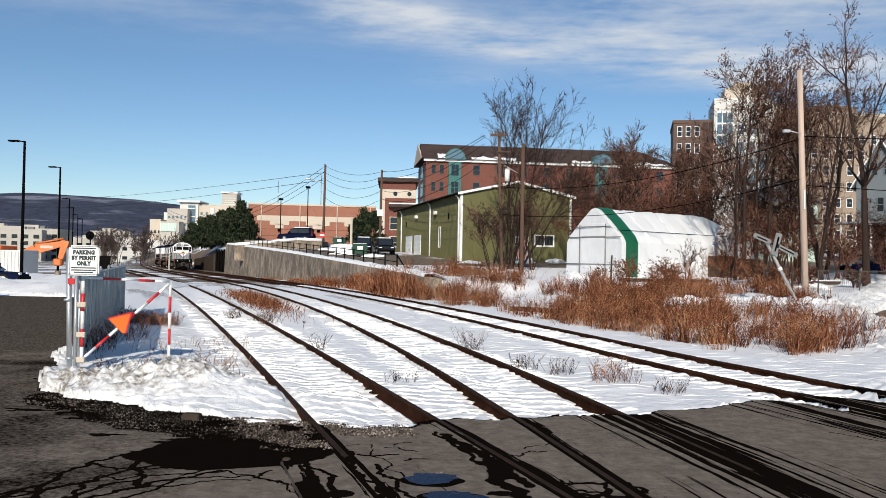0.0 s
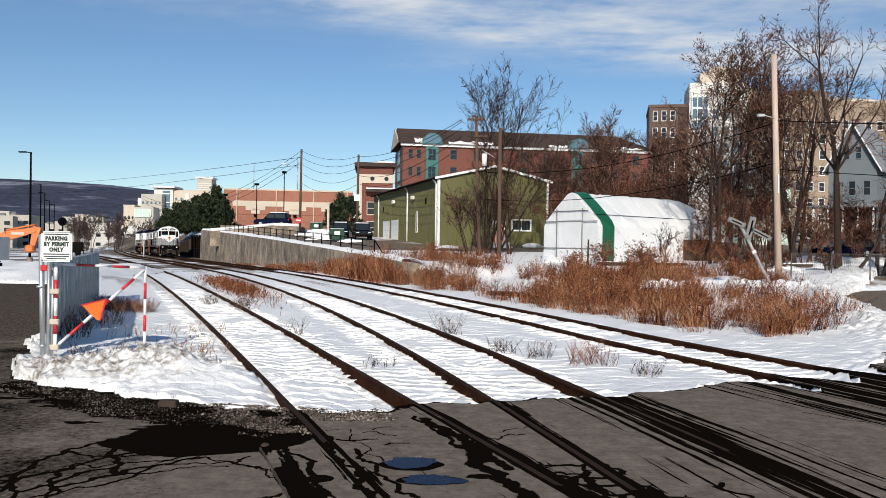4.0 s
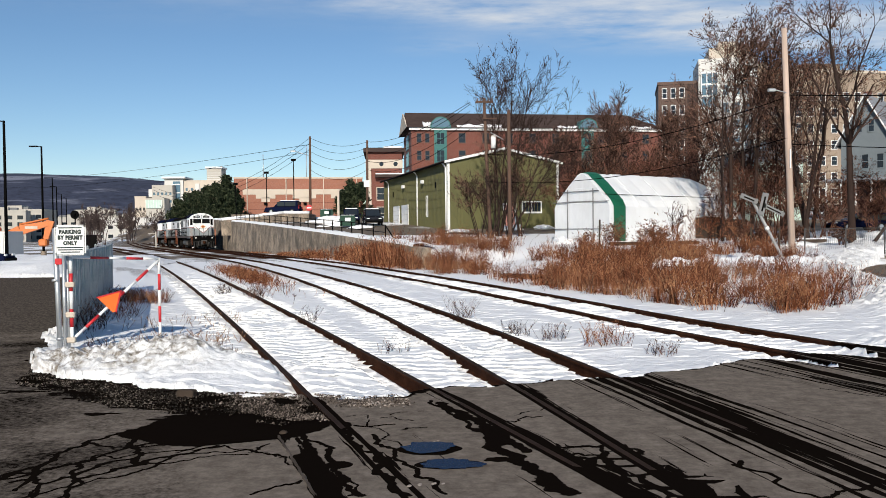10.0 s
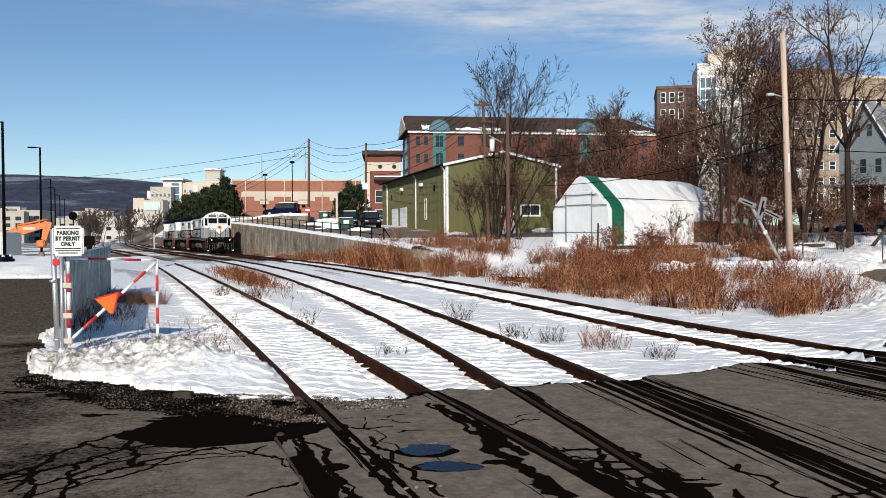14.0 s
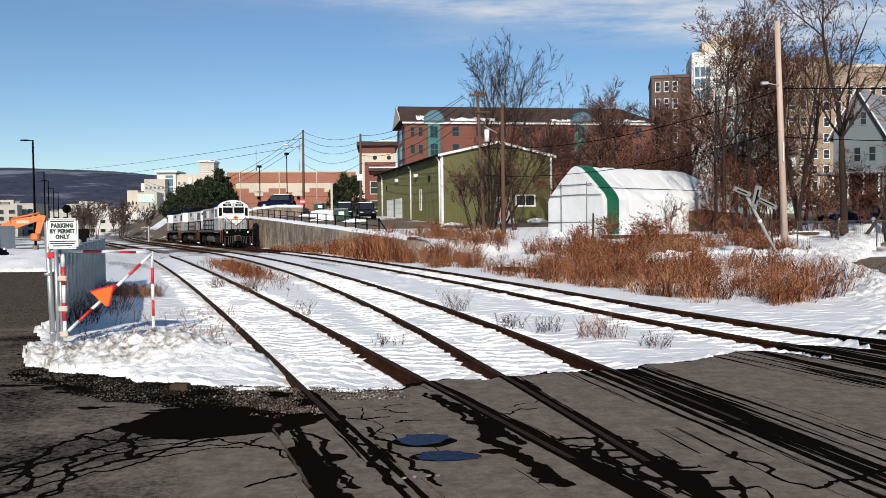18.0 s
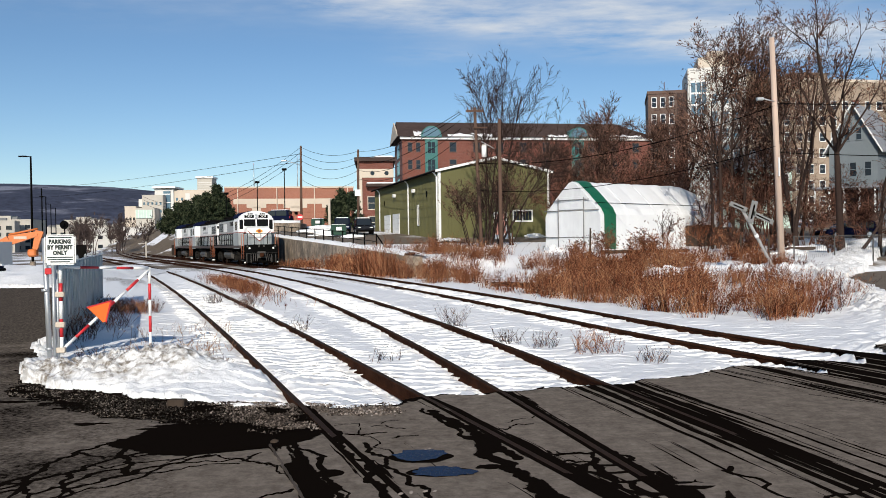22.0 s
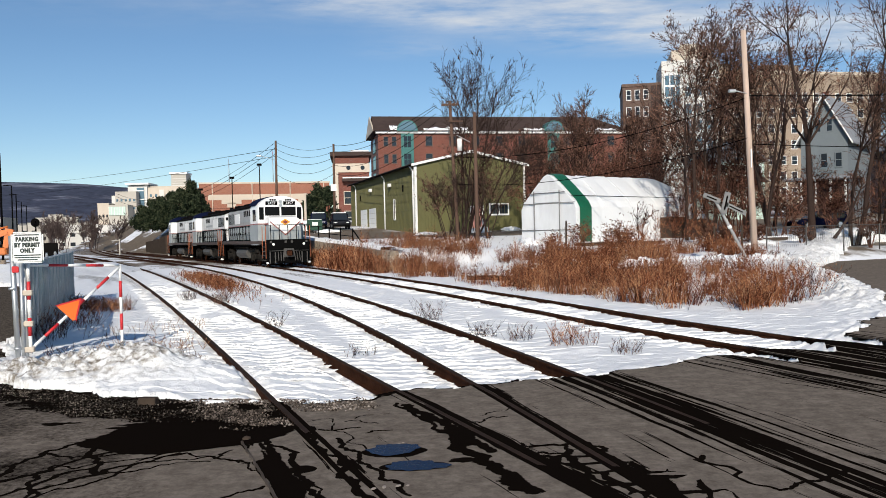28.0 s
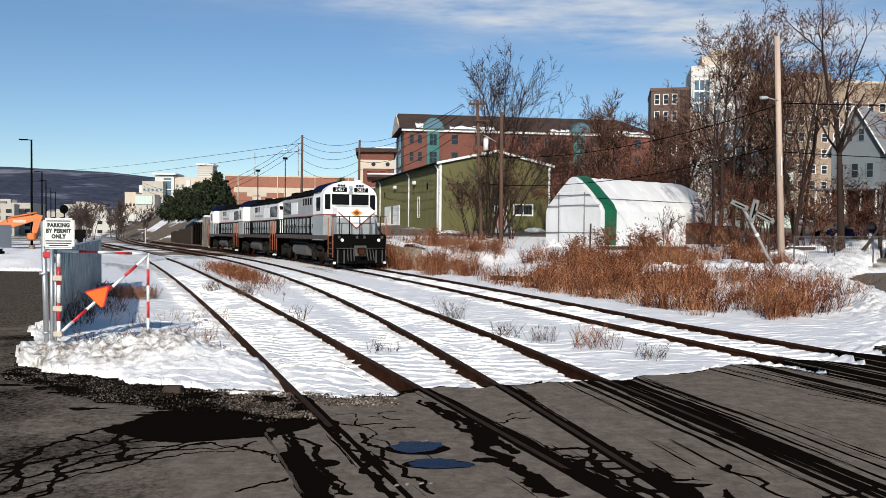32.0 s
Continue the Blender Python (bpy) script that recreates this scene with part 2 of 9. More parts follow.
def make_stalks(name, stops, rough=0.9):
    """Each stalk its own shade."""
    m, n, l, b = shader(name, rough)
    g = n.new("ShaderNodeNewGeometry")
    f = noise_tex(n, l, coords(n, l, 0.8), 4)
    mx = n.new("ShaderNodeMath")
    mx.operation = "MULTIPLY_ADD"
    mx.inputs[1].default_value, mx.inputs[2].default_value = 1.7, -0.85
    l.new(f, mx.inputs[0])
    ad = n.new("ShaderNodeMath")
    ad.operation = "ADD"
    l.new(g.outputs["Random Per Island"], ad.inputs[0])
    l.new(mx.outputs[0], ad.inputs[1])
    l.new(ramp(n, l, ad.outputs[0], stops), b.inputs["Base Color"])
    b.inputs["Specular IOR Level"].default_value = 0.04
    return m


def make_hill():
    m, n, l, b = shader("hazy_wooded_hill", 0.95)
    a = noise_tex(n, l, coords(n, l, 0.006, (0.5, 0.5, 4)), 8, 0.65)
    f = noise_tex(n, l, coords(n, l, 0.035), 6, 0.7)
    # blue of the distance haze is put into the colours of woods and snow
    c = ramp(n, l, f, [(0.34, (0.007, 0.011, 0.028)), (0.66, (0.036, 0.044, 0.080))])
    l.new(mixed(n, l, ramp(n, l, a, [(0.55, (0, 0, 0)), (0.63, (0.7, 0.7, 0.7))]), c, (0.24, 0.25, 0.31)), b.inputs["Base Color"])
    return m


M = {
    "snow": make_snow(), "ground": make_ground(), "asphalt": make_asphalt(), "concrete": make_concrete(), "hill": make_hill(),
    "rail": surface("rusty_rail", (0.046, 0.019, 0.0105), 0.8, 0, 14, 2.5, 0.75),
    "rail_top": surface("worn_rail_head", (0.034, 0.022, 0.017), 0.7, 0, 40, 3, 0.4),
    "tie": surface("dark_timber", (0.06, 0.045, 0.035), 0.9, 0, 12, 2, 0.4),
    "gravel": surface("wet_gravel", (0.035, 0.031, 0.027), 0.75, 0, 30, 2, 0.6, bump=0.8, random=0.5),
    "green_siding": surface("olive_siding", (0.108, 0.104, 0.034), 0.6, 0, 15, 0.6, 0.12, (1, 1, 0.2), 0.05),
    "white_trim": surface("white_trim", (0.78, 0.78, 0.76), 0.6, 0, 12, 1, 0.08),
    "dark_roof": surface("dark_roof", (0.07, 0.05, 0.045), 0.9, 0, 8, 0.6, 0.3),
    "brick_red": make_brick("red_brick", (0.165, 0.052, 0.034)),
    "brick_orange": make_brick("orange_brick", (0.33, 0.135, 0.085)),
    "brick_tan": make_brick("tan_brick", (0.32, 0.245, 0.18)),
    "brick_brown": make_brick("brown_brick", (0.115, 0.070, 0.053)),
    "cream": surface("cream_panel", (0.56, 0.485, 0.40), 0.8, 0, 3, 0.3, 0.1),
    "pale": surface("pale_concrete", (0.46, 0.43, 0.38), 0.85, 0, 3, 0.3, 0.12),
    "white_wall": surface("white_wall", (0.62, 0.61, 0.58), 0.8, 0, 3, 0.3, 0.08),
    "teal": surface("teal_panel", (0.025, 0.13, 0.12), 0.4, 0, 5, 0.5, 0.15),
    "glass": make_glass("dark_glass"), "glass_blue": make_glass("blue_glass", (0.10, 0.17, 0.22)),
    "tarp": surface("white_tarpaulin", (0.74, 0.75, 0.76), 0.45, 0, 6, 0.8, 0.06, bump=0.15),
    "tarp_grey": surface("dingy_tarpaulin", (0.68, 0.69, 0.70), 0.5, 0, 4, 0.9, 0.14, (1, 1, 0.4), 0.3),
    "tarp_green": surface("green_tarpaulin", (0.008, 0.105, 0.052), 0.45, 0, 6, 0.8, 0.15),
    "wood_pole": surface("weathered_pole", (0.12, 0.074, 0.055), 0.9, 0, 25, 1.5, 0.35, (1, 1, 0.06), 0.5),
    "wood_pale": surface("pale_pole", (0.55, 0.42, 0.34), 0.9, 0, 25, 1.5, 0.3, (1, 1, 0.06), 0.5),
    "bark": surface("grey_bark", (0.046, 0.031, 0.026), 0.95, 0, 14, 1.5, 0.4, (1, 1, 0.25), 0.5),
    "twig": make_stalks("brown_twig", [(0.0, (0.006, 0.0035, 0.003)), (0.5, (0.055, 0.031, 0.024)), (1.0, (0.21, 0.12, 0.088))]),
    "twig_red": make_stalks("reddish_twig", [(0.0, (0.006, 0.003, 0.0025)), (0.5, (0.068, 0.031, 0.022)), (1.0, (0.25, 0.122, 0.082))]),
    "weed": make_stalks("dead_weed", [(0.0, (0.012, 0.0045, 0.003)), (0.35, (0.085, 0.027, 0.0145)), (0.7, (0.225, 0.080, 0.038)), (1.0, (0.48, 0.255, 0.135))]),
    "weed_pale": make_stalks("pale_dead_grass", [(0.0, (0.08, 0.042, 0.027)), (0.5, (0.21, 0.115, 0.068)), (1.0, (0.42, 0.28, 0.17))]),
    "leaf_brown": make_stalks("dead_leaf", [(0.0, (0.045, 0.025, 0.018)), (0.5, (0.13, 0.065, 0.042)), (1.0, (0.24, 0.13, 0.085))]),
    "far_twig": make_stalks("distant_twigs", [(0.0, (0.035, 0.026, 0.025)), (1.0, (0.105, 0.078, 0.070))]),
    "needle": make_stalks("dark_needles", [(0.0, (0.006, 0.009, 0.006)), (0.5, (0.020, 0.030, 0.017)), (1.0, (0.075, 0.088, 0.048))]),
    "steel": surface("galvanised_steel", (0.50, 0.52, 0.53), 0.45, 0.7, 20, 2, 0.15),
    "slat": surface("grey_green_slats", (0.25, 0.34, 0.36), 0.6, 0, 12, 1, 0.2),
    "black": surface("black_metal", (0.004, 0.004, 0.004), 0.7, 0.0, 20, 2, 0.3),
    "grime": surface("grimy_black", (0.0065, 0.0058, 0.0055), 0.85, 0.0, 14, 1.5, 0.5),
    "rubber": surface("rubber", (0.02, 0.02, 0.02), 0.9, 0, 14, 2, 0.2),
    "red": surface("red_paint", (0.55, 0.025, 0.03), 0.45, 0, 12, 2, 0.15),
    "white": surface("white_paint", (0.82, 0.82, 0.80), 0.4, 0, 12, 1.5, 0.08),
    "loco_white": surface("loco_white", (0.80, 0.80, 0.79), 0.38, 0, 8, 0.8, 0.10, bump=0.03),
    "loco_grey": surface("loco_grey", (0.31, 0.335, 0.34), 0.5, 0, 8, 0.8, 0.28, bump=0.03),
    "loco_dirty": surface("loco_worn_white", (0.36, 0.355, 0.35), 0.5, 0, 7, 0.9, 0.38, (1, 1, 0.4), 0.03),
    "loco_patchy": surface("loco_patchy_white", (0.62, 0.62, 0.61), 0.5, 0, 5, 0.9, 0.42, (1, 1, 0.6), 0.03),
    "loco_dark": surface("loco_dark_gap", (0.014, 0.022, 0.023), 0.7, 0, 8, 0.8, 0.3),
    "truck_grey": surface("dusty_truck", (0.020, 0.018, 0.016), 0.8, 0, 12, 2, 0.6),
    "tank_grey": surface("dusty_tank", (0.066, 0.062, 0.058), 0.65, 0, 8, 1.2, 0.5),
    "cab_glass": make_glass("cab_glass", (0.004, 0.004, 0.005), 0.12),
    "loco_maroon": surface("loco_maroon", (0.24, 0.04, 0.03), 0.45, 0, 8, 0.8, 0.15),
    "loco_yellow": surface("loco_yellow", (0.80, 0.36, 0.03), 0.45, 0, 8, 0.8, 0.1),
    "loco_orange": surface("loco_orange", (0.34, 0.10, 0.04), 0.5, 0, 8, 0.8, 0.2),
    "loco_tan": surface("loco_sill", (0.055, 0.034, 0.025), 0.6, 0, 8, 0.8, 0.25),
    "orange": surface("fluorescent_orange", (0.95, 0.16, 0.02), 0.5, 0, 10, 1, 0.06),
    "machine": surface("machine_orange", (0.60, 0.17, 0.04), 0.5, 0, 8, 1, 0.15),
    "bin_green": surface("bin_green", (0.006, 0.05, 0.028), 0.45, 0, 8, 1, 0.2),
    "car_blue": surface("car_navy", (0.006, 0.009, 0.03), 0.68, 0.0, 5, 1, 0.1, bump=0),
    "car_black": surface("car_black", (0.012, 0.012, 0.014), 0.2, 0.3, 5, 1, 0.1, bump=0),
    "car_blue2": surface("car_blue", (0.03, 0.09, 0.25), 0.2, 0.3, 5, 1, 0.1, bump=0),
    # house boards: the shade of the trees is put into this darker colour
    "house_blue": surface("tree_shaded_clapboard", (0.175, 0.20, 0.215), 0.7, 0, 6, 0.8, 0.1),
    "house_mint": surface("mint_clapboard", (0.50, 0.62, 0.55), 0.7, 0, 6, 0.8, 0.1),
    "shingle": surface("grey_shingle", (0.24, 0.25, 0.27), 0.9, 0, 6, 0.8, 0.3),
    "ink": surface("black_ink", (0.02, 0.035, 0.03), 0.6, 0, 20, 3, 0.1),
    "dull_steel": surface("dull_steel", (0.20, 0.20, 0.20), 0.7, 0, 20, 2, 0.2),
    "sign_pink": surface("reddish_sign_back", (0.55, 0.25, 0.2), 0.6, 0, 6, 1, 0.2),
}

# ---- mesh tools ----
def mesh_np(name, verts, faces, mats, attrs=None, smooth=False):
    me = bpy.data.meshes.new(name)
    me.from_pydata(np.asarray(verts).tolist(), [], np.asarray(faces).tolist() if isinstance(faces, np.ndarray) else faces)
    for k in mats if isinstance(mats, (list, tuple)) else [mats]:
        me.materials.append(M[k])
    for key, val in (attrs or {}).items():
        a = me.attributes.new(key, "FLOAT", "POINT")
        a.data.foreach_set("value", np.asarray(val, dtype=np.float32))
    if smooth:
        me.polygons.foreach_set("use_smooth", np.ones(len(me.polygons), dtype=bool))
    me.update()
    return me


def part(name, bm, material, parent=None, label="", at=None):
    """Links a bmesh (or mesh) as one object under a thing or part."""
    if isinstance(bm, bmesh.types.BMesh):
        me = bpy.data.meshes.new(name)
        bm.normal_update()
        bm.to_mesh(me)
        bm.free()
        for k in material if isinstance(material, (list, tuple)) else [material]:
            me.materials.append(M[k])
    else:
        me = bm
    ob = new(name, me)
    if parent:
        ob.parent = parent
    if at is not None:
        ob.matrix_basis = at
    if label:
        tagged(ob, label)
    return ob


def thing(name, at, label, category, group="", kind=""):
    ob = new(name)
    ob.empty_display_size = 0.2
    ob.matrix_basis = at if isinstance(at, Matrix) else pose(*at)
    return tagged(ob, label, category, group, kind)


def add_box(bm, x0, x1, y0, y1, z0, z1, bevel=0.0, mi=0, m=None):
    v = [bm.verts.new((x, y, z)) for x in (x0, x1) for y in (y0, y1) for z in (z0, z1)]
    fs = [bm.faces.new([v[i] for i in q]) for q in ((0, 1, 3, 2), (4, 6, 7, 5), (0, 4, 5, 1), (2, 3, 7, 6), (0, 2, 6, 4), (1, 5, 7, 3))]
    for q in fs:
        q.material_index = mi
    if m is not None:
        for k in v:
            k.co = m @ k.co
    if bevel:
        r = bmesh.ops.bevel(bm, geom=list({e for q in fs for e in q.edges}), offset=bevel, segments=1, affect="EDGES", profile=0.5)
        for q in r["faces"]:
            q.material_index = mi
    return bm


def box(x0, x1, y0, y1, z0, z1, bevel=0.0):
    return add_box(bmesh.new(), x0, x1, y0, y1, z0, z1, bevel)


def add_tube(bm, p, q, r0, r1=None, sides=8, mi=0, caps=True):
    p, q = Vector(p), Vector(q)
    r1 = r0 if r1 is None else r1
    t = (q - p).to_track_quat("Z", "Y").to_matrix()
    rings = []
    for c, r in ((p, r0), (q, r1)):
        rings.append([bm.verts.new(c + t @ Vector((r * math.cos(a), r * math.sin(a), 0))) for a in (2 * math.pi * k / sides for k in range(sides))])
    for k in range(sides):
        f = bm.faces.new((rings[0][k], rings[0][(k + 1) % sides], rings[1][(k + 1) % sides], rings[1][k]))
        f.smooth, f.material_index = True, mi
    if caps:
        bm.faces.new(rings[0][::-1]).material_index = mi
        bm.faces.new(rings[1]).material_index = mi
    return bm


def tube(p, q, r0, r1=None, sides=8):
    return add_tube(bmesh.new(), p, q, r0, r1, sides)


def add_prism(bm, outline, axis, a, b, mi=0):
    """An outline of 2D points swept from a to b along axis 'x', 'y' or 'z'."""
    def put(u, v, w):
        return {"x": (w, u, v), "y": (u, w, v), "z": (u, v, w)}[axis]
    r0 = [bm.verts.new(put(u, v, a)) for u, v in outline]
    r1 = [bm.verts.new(put(u, v, b)) for u, v in outline]
    n = len(outline)
    fs = [bm.faces.new((r0[k], r0[(k + 1) % n], r1[(k + 1) % n], r1[k])) for k in range(n)]
    fs += [bm.faces.new(r0[::-1]), bm.faces.new(r1)]
    for q in fs:
        q.material_index = mi
    bmesh.ops.recalc_face_normals(bm, faces=fs)
    return bm


def prism(outline, axis, a, b):
    return add_prism(bmesh.new(), outline, axis, a, b)


def tubes_np(segs, sides=4):
    """Many tapered tubes at once: rows of x0 y0 z0 x1 y1 z1 r0 r1."""
    s = np.asarray(segs, dtype=float)
    p, q, r = s[:, :3], s[:, 3:6], s[:, 6:8]
    d = q - p
    d /= np.linalg.norm(d, axis=1, keepdims=True) + 1e-9
    ref = np.where(np.abs(d[:, 2:3]) < 0.9, np.array([[0, 0, 1.0]]), np.array([[1.0, 0, 0]]))
    u = np.cross(d, ref)
    u /= np.linalg.norm(u, axis=1, keepdims=True)
    w = np.cross(d, u)
    rings = []
    for c, k in ((p, 0), (q, 1)):
        for i in range(sides):
            a = 2 * math.pi * i / sides
            rings.append(c + r[:, k:k + 1] * (math.cos(a) * u + math.sin(a) * w))
    v = np.stack(rings, 1).reshape(-1, 3)
    base = np.arange(len(s))[:, None] * 2 * sides
    f = np.concatenate([base + np.array([[i, (i + 1) % sides, sides + (i + 1) % sides, sides + i]]) for i in range(sides)])
    return v, f


def chains_np(P, R, sides=4):
    """Tapered tubes along many lines of equal length: P (lines, points, 3), R (lines, points)."""
    P, R = np.asarray(P, dtype=float), np.asarray(R, dtype=float)
    B, n, _ = P.shape
    d = P[:, -1] - P[:, 0]
    d /= np.linalg.norm(d, axis=1, keepdims=True) + 1e-9
    ref = np.where(np.abs(d[:, 2:3]) < 0.9, np.array([[0, 0, 1.0]]), np.array([[1.0, 0, 0]]))
    u = np.cross(d, ref)
    u /= np.linalg.norm(u, axis=1, keepdims=True)
    w = np.cross(d, u)
    a = np.arange(sides) * 2 * math.pi / sides
    ring = np.cos(a)[None, :, None] * u[:, None] + np.sin(a)[None, :, None] * w[:, None]
    V = (P[:, :, None, :] + R[:, :, None, None] * ring[:, None]).reshape(-1, 3)
    b = (np.arange(B)[:, None] * n + np.arange(n - 1)[None]).reshape(-1, 1) * sides
    F = np.concatenate([b + np.array([[i, (i + 1) % sides, sides + (i + 1) % sides, sides + i]]) for i in range(sides)])
    return V, F


def chain_mesh(name, lines, mat, sides):
    """One mesh from lines of points with radii, of any lengths."""
    V, F, base = [], [], 0
    for n in sorted({len(l) for l in lines}):
        L = np.array([l for l in lines if len(l) == n])
        v, f = chains_np(L[:, :, :3], L[:, :, 3], sides)
        V.append(v)
        F.append(f + base)
        base += len(v)
    return mesh_np(name, np.concatenate(V), np.concatenate(F), mat, None, sides > 4)


# ---- lie of the land ----
T1 = [-0.00066276, -0.356435, 2.69433]
T2 = [1.07899e-05, -0.00309589, -0.177194, 3.759304]
T3 = [-2.689024e-08, 1.594118e-05, -0.003224313, -0.189710, 8.656909]


def track_x(c, y):
    """Centre line of a track: x where it passes y; straight past 135 m and behind 4 m."""
    y = np.asarray(y, dtype=float)
    yc = np.clip(y, 4.0, 135.0)
    x = np.polyval(c, yc) + np.polyval(np.polyder(c), yc) * (y - yc)
    if len(c) == 5:
        # the last track swings out towards the street where it crosses it
        w = 17 - np.maximum(y, 9.0)
        x = x + 0.05 * (w + np.sqrt(w * w + 1))
    return x


def smooth(a, b, v):
    t = np.clip((np.asarray(v, dtype=float) - a) / (b - a), 0, 1)
    return t * t * (3 - 2 * t)


def fall(y):
    return -0.004 * np.clip(np.asarray(y, dtype=float) - 50, 0, 100)


def plateau(y):
    return np.interp(y, [10, 24, 40, 52, 62, 75, 92, 120, 160, 400], [0.0, 0.1, 0.8, 1.3, 1.75, 2.35, 3.1, 4.2, 5.5, 9.0])


WALL_OFF = 3.5


def land(x, y):
    """Height of the ground."""
    x, y = np.asarray(x, dtype=float), np.asarray(y, dtype=float)
    d = x - track_x(T3, y)
    z = -0.2 + fall(y)
    soft = plateau(y) * smooth(5, 13, d)
    hard = plateau(y) * smooth(WALL_OFF + 0.1, WALL_OFF + 0.3, d)
    k = smooth(43, 46, y) * (1 - smooth(110, 115, y))
    rise = soft * (1 - k) + hard * k
    # the side street past the weeds stays low
    low = smooth(14.5, 17, x) * (1 - smooth(34, 41, y - 0.5 * (x - 18)))
    return z + rise * (1 - low) + 0.0 * low


NOISE_TAB = np.random.RandomState(7).rand(256, 256)


def vnoise(x, y):
    """Smooth value noise in 0..1 for arrays."""
    xi, yi = np.floor(x).astype(int), np.floor(y).astype(int)
    fx, fy = x - xi, y - yi
    fx, fy = fx * fx * (3 - 2 * fx), fy * fy * (3 - 2 * fy)
    def g(i, j):
        return NOISE_TAB[(xi + i) % 256, (yi + j) % 256]
    return (g(0, 0) * (1 - fx) + g(1, 0) * fx) * (1 - fy) + (g(0, 1) * (1 - fx) + g(1, 1) * fx) * fy


def fbm(x, y, octaves=4):
    v, a, s = 0, 0.5, 1.0
    for k in range(octaves):
        v, a, s = v + a * vnoise(x * s + 17 * k, y * s + 31 * k), a * 0.5, s * 2.03
    return v


# edge of the snow that lies beyond the crossing
EDGE = [(-6.4, 12.4), (-5.8, 11.4), (-4.4, 10.75), (-3.2, 9.85), (-1.8, 9.6), (-0.9, 9.25), (-0.1, 9.65), (0.9, 10.1), (2.0, 10.4), (2.7, 10.55),
        (3.7, 11.1), (5.2, 11.9), (6.8, 12.8), (8.2, 14.3), (10.5, 17.0), (12.5, 20.5), (14.0, 24.0), (15.0, 28.0), (17.0, 33.0), (26, 46),
        (70, 80), (70, 160), (-90, 160), (-90, 37.5), (-19.5, 37.2), (-16.8, 36.0), (-10.6, 25.5), (-7.1, 14.6)]


def edge_distance(x, y):
    """Distance to the snow's edge, positive on the snow."""
    P = np.array(EDGE)
    best = np.full(x.shape, 1e9)
    inside = np.zeros(x.shape, dtype=bool)
    for a, b in zip(P, np.roll(P, -1, axis=0)):
        d = b - a
        t = np.clip(((x - a[0]) * d[0] + (y - a[1]) * d[1]) / (d @ d), 0, 1)
        best = np.minimum(best, np.hypot(x - a[0] - t * d[0], y - a[1] - t * d[1]))
        if a[1] != b[1]:
            hit = ((a[1] > y) != (b[1] > y)) & (x < d[0] * (y - a[1]) / d[1] + a[0])
            inside ^= hit
    return np.where(inside, best, -best)


def fan(y0, y1, rows, cols, half):
    """A grid that is finer where it is nearer."""
    ys = y0 * (y1 / y0) ** np.linspace(0, 1, rows)
    us = np.linspace(-1, 1, cols)
    us = np.sign(us) * (0.75 * np.abs(us) + 0.25 * np.abs(us) ** 3)
    X = us[None, :] * (ys[:, None] * half + 2.0)
    Y = np.repeat(ys[:, None], cols, 1)
    i = np.arange(rows * cols).reshape(rows, cols)
    F = np.stack([i[:-1, :-1], i[:-1, 1:], i[1:, 1:], i[1:, :-1]], -1).reshape(-1, 4)
    return X.ravel(), Y.ravel(), F


def track_gap(c, X, Y):
    s = np.polyval(np.polyder(c), np.clip(Y, 4, 135))
    return (X - track_x(c, Y)) / np.sqrt(1 + s * s)


def edge_noise(x, y):
    d3 = track_gap(T3, x, y)
    # tongues of packed snow between and beside the last pair of rails
    tongue = (np.exp(-((d3 - 0.05) / 0.42) ** 2) + 0.9 * np.exp(-((d3 + 1.2) / 0.22) ** 2) + 1.1 * np.exp(-((d3 - 1.25) / 0.28) ** 2)) * smooth(3.5, 5.5, x) * smooth(9.0, 7.6, x)
    cut = np.exp(-((np.abs(d3) - 0.75) / 0.16) ** 2) * smooth(3.5, 5.5, x) * smooth(9.5, 8.5, x)
    return edge_distance(x, y) + 0.62 * (fbm(x * 1.3, y * 1.3) - 0.47) + 0.42 * (fbm(x * 4.2, y * 4.2, 4) - 0.45) + tongue * (0.80 + 0.9 * (fbm(x * 2.1 + 3, y * 2.1, 3) - 0.42)) - 0.65 * cut


def rail_gap(x, y):
    """For each point: the distance to the nearest track centre, and the way along that track."""
    best, along = np.full(x.shape, 99.0), y * 0
    for c in (T1, T2, T3):
        s = np.polyval(np.polyder(c), np.clip(y, 4, 135))
        n = np.sqrt(1 + s * s)
        d = (x - track_x(c, y)) / n
        k = np.abs(d) < np.abs(best)
        best = np.where(k, d, best)
        along = np.where(k, y * n - s * d, along)
    return best, along


def ripple(x, y, between, e):
    """The low sun has melted the snow into long scalloped plates that lie across its light: how far along its plate each point is, and how strong the plate is."""
    heap = np.exp(-(((x + 4.3) / 1.9) ** 2 + ((y - 11.5) / 1.1) ** 2))
    ph = y / 0.36 - 0.07 * x + 2.0 * (fbm(x * 1.3, y * 0.5, 4) - 0.45) + 0.5 * (fbm(x * 3.4 + 5, y * 2.6, 3) - 0.4)
    k = (0.24 + 0.76 * between) * np.clip(3.4 * (fbm(x * 1.9 + 9, y * 2.6, 4) - 0.22), 0, 1.5) * smooth(60, 20, y) * (0.3 + 0.7 * smooth(0.0, 0.5, e)) * (1 - 0.95 * heap)
    return ph - np.floor(ph), k


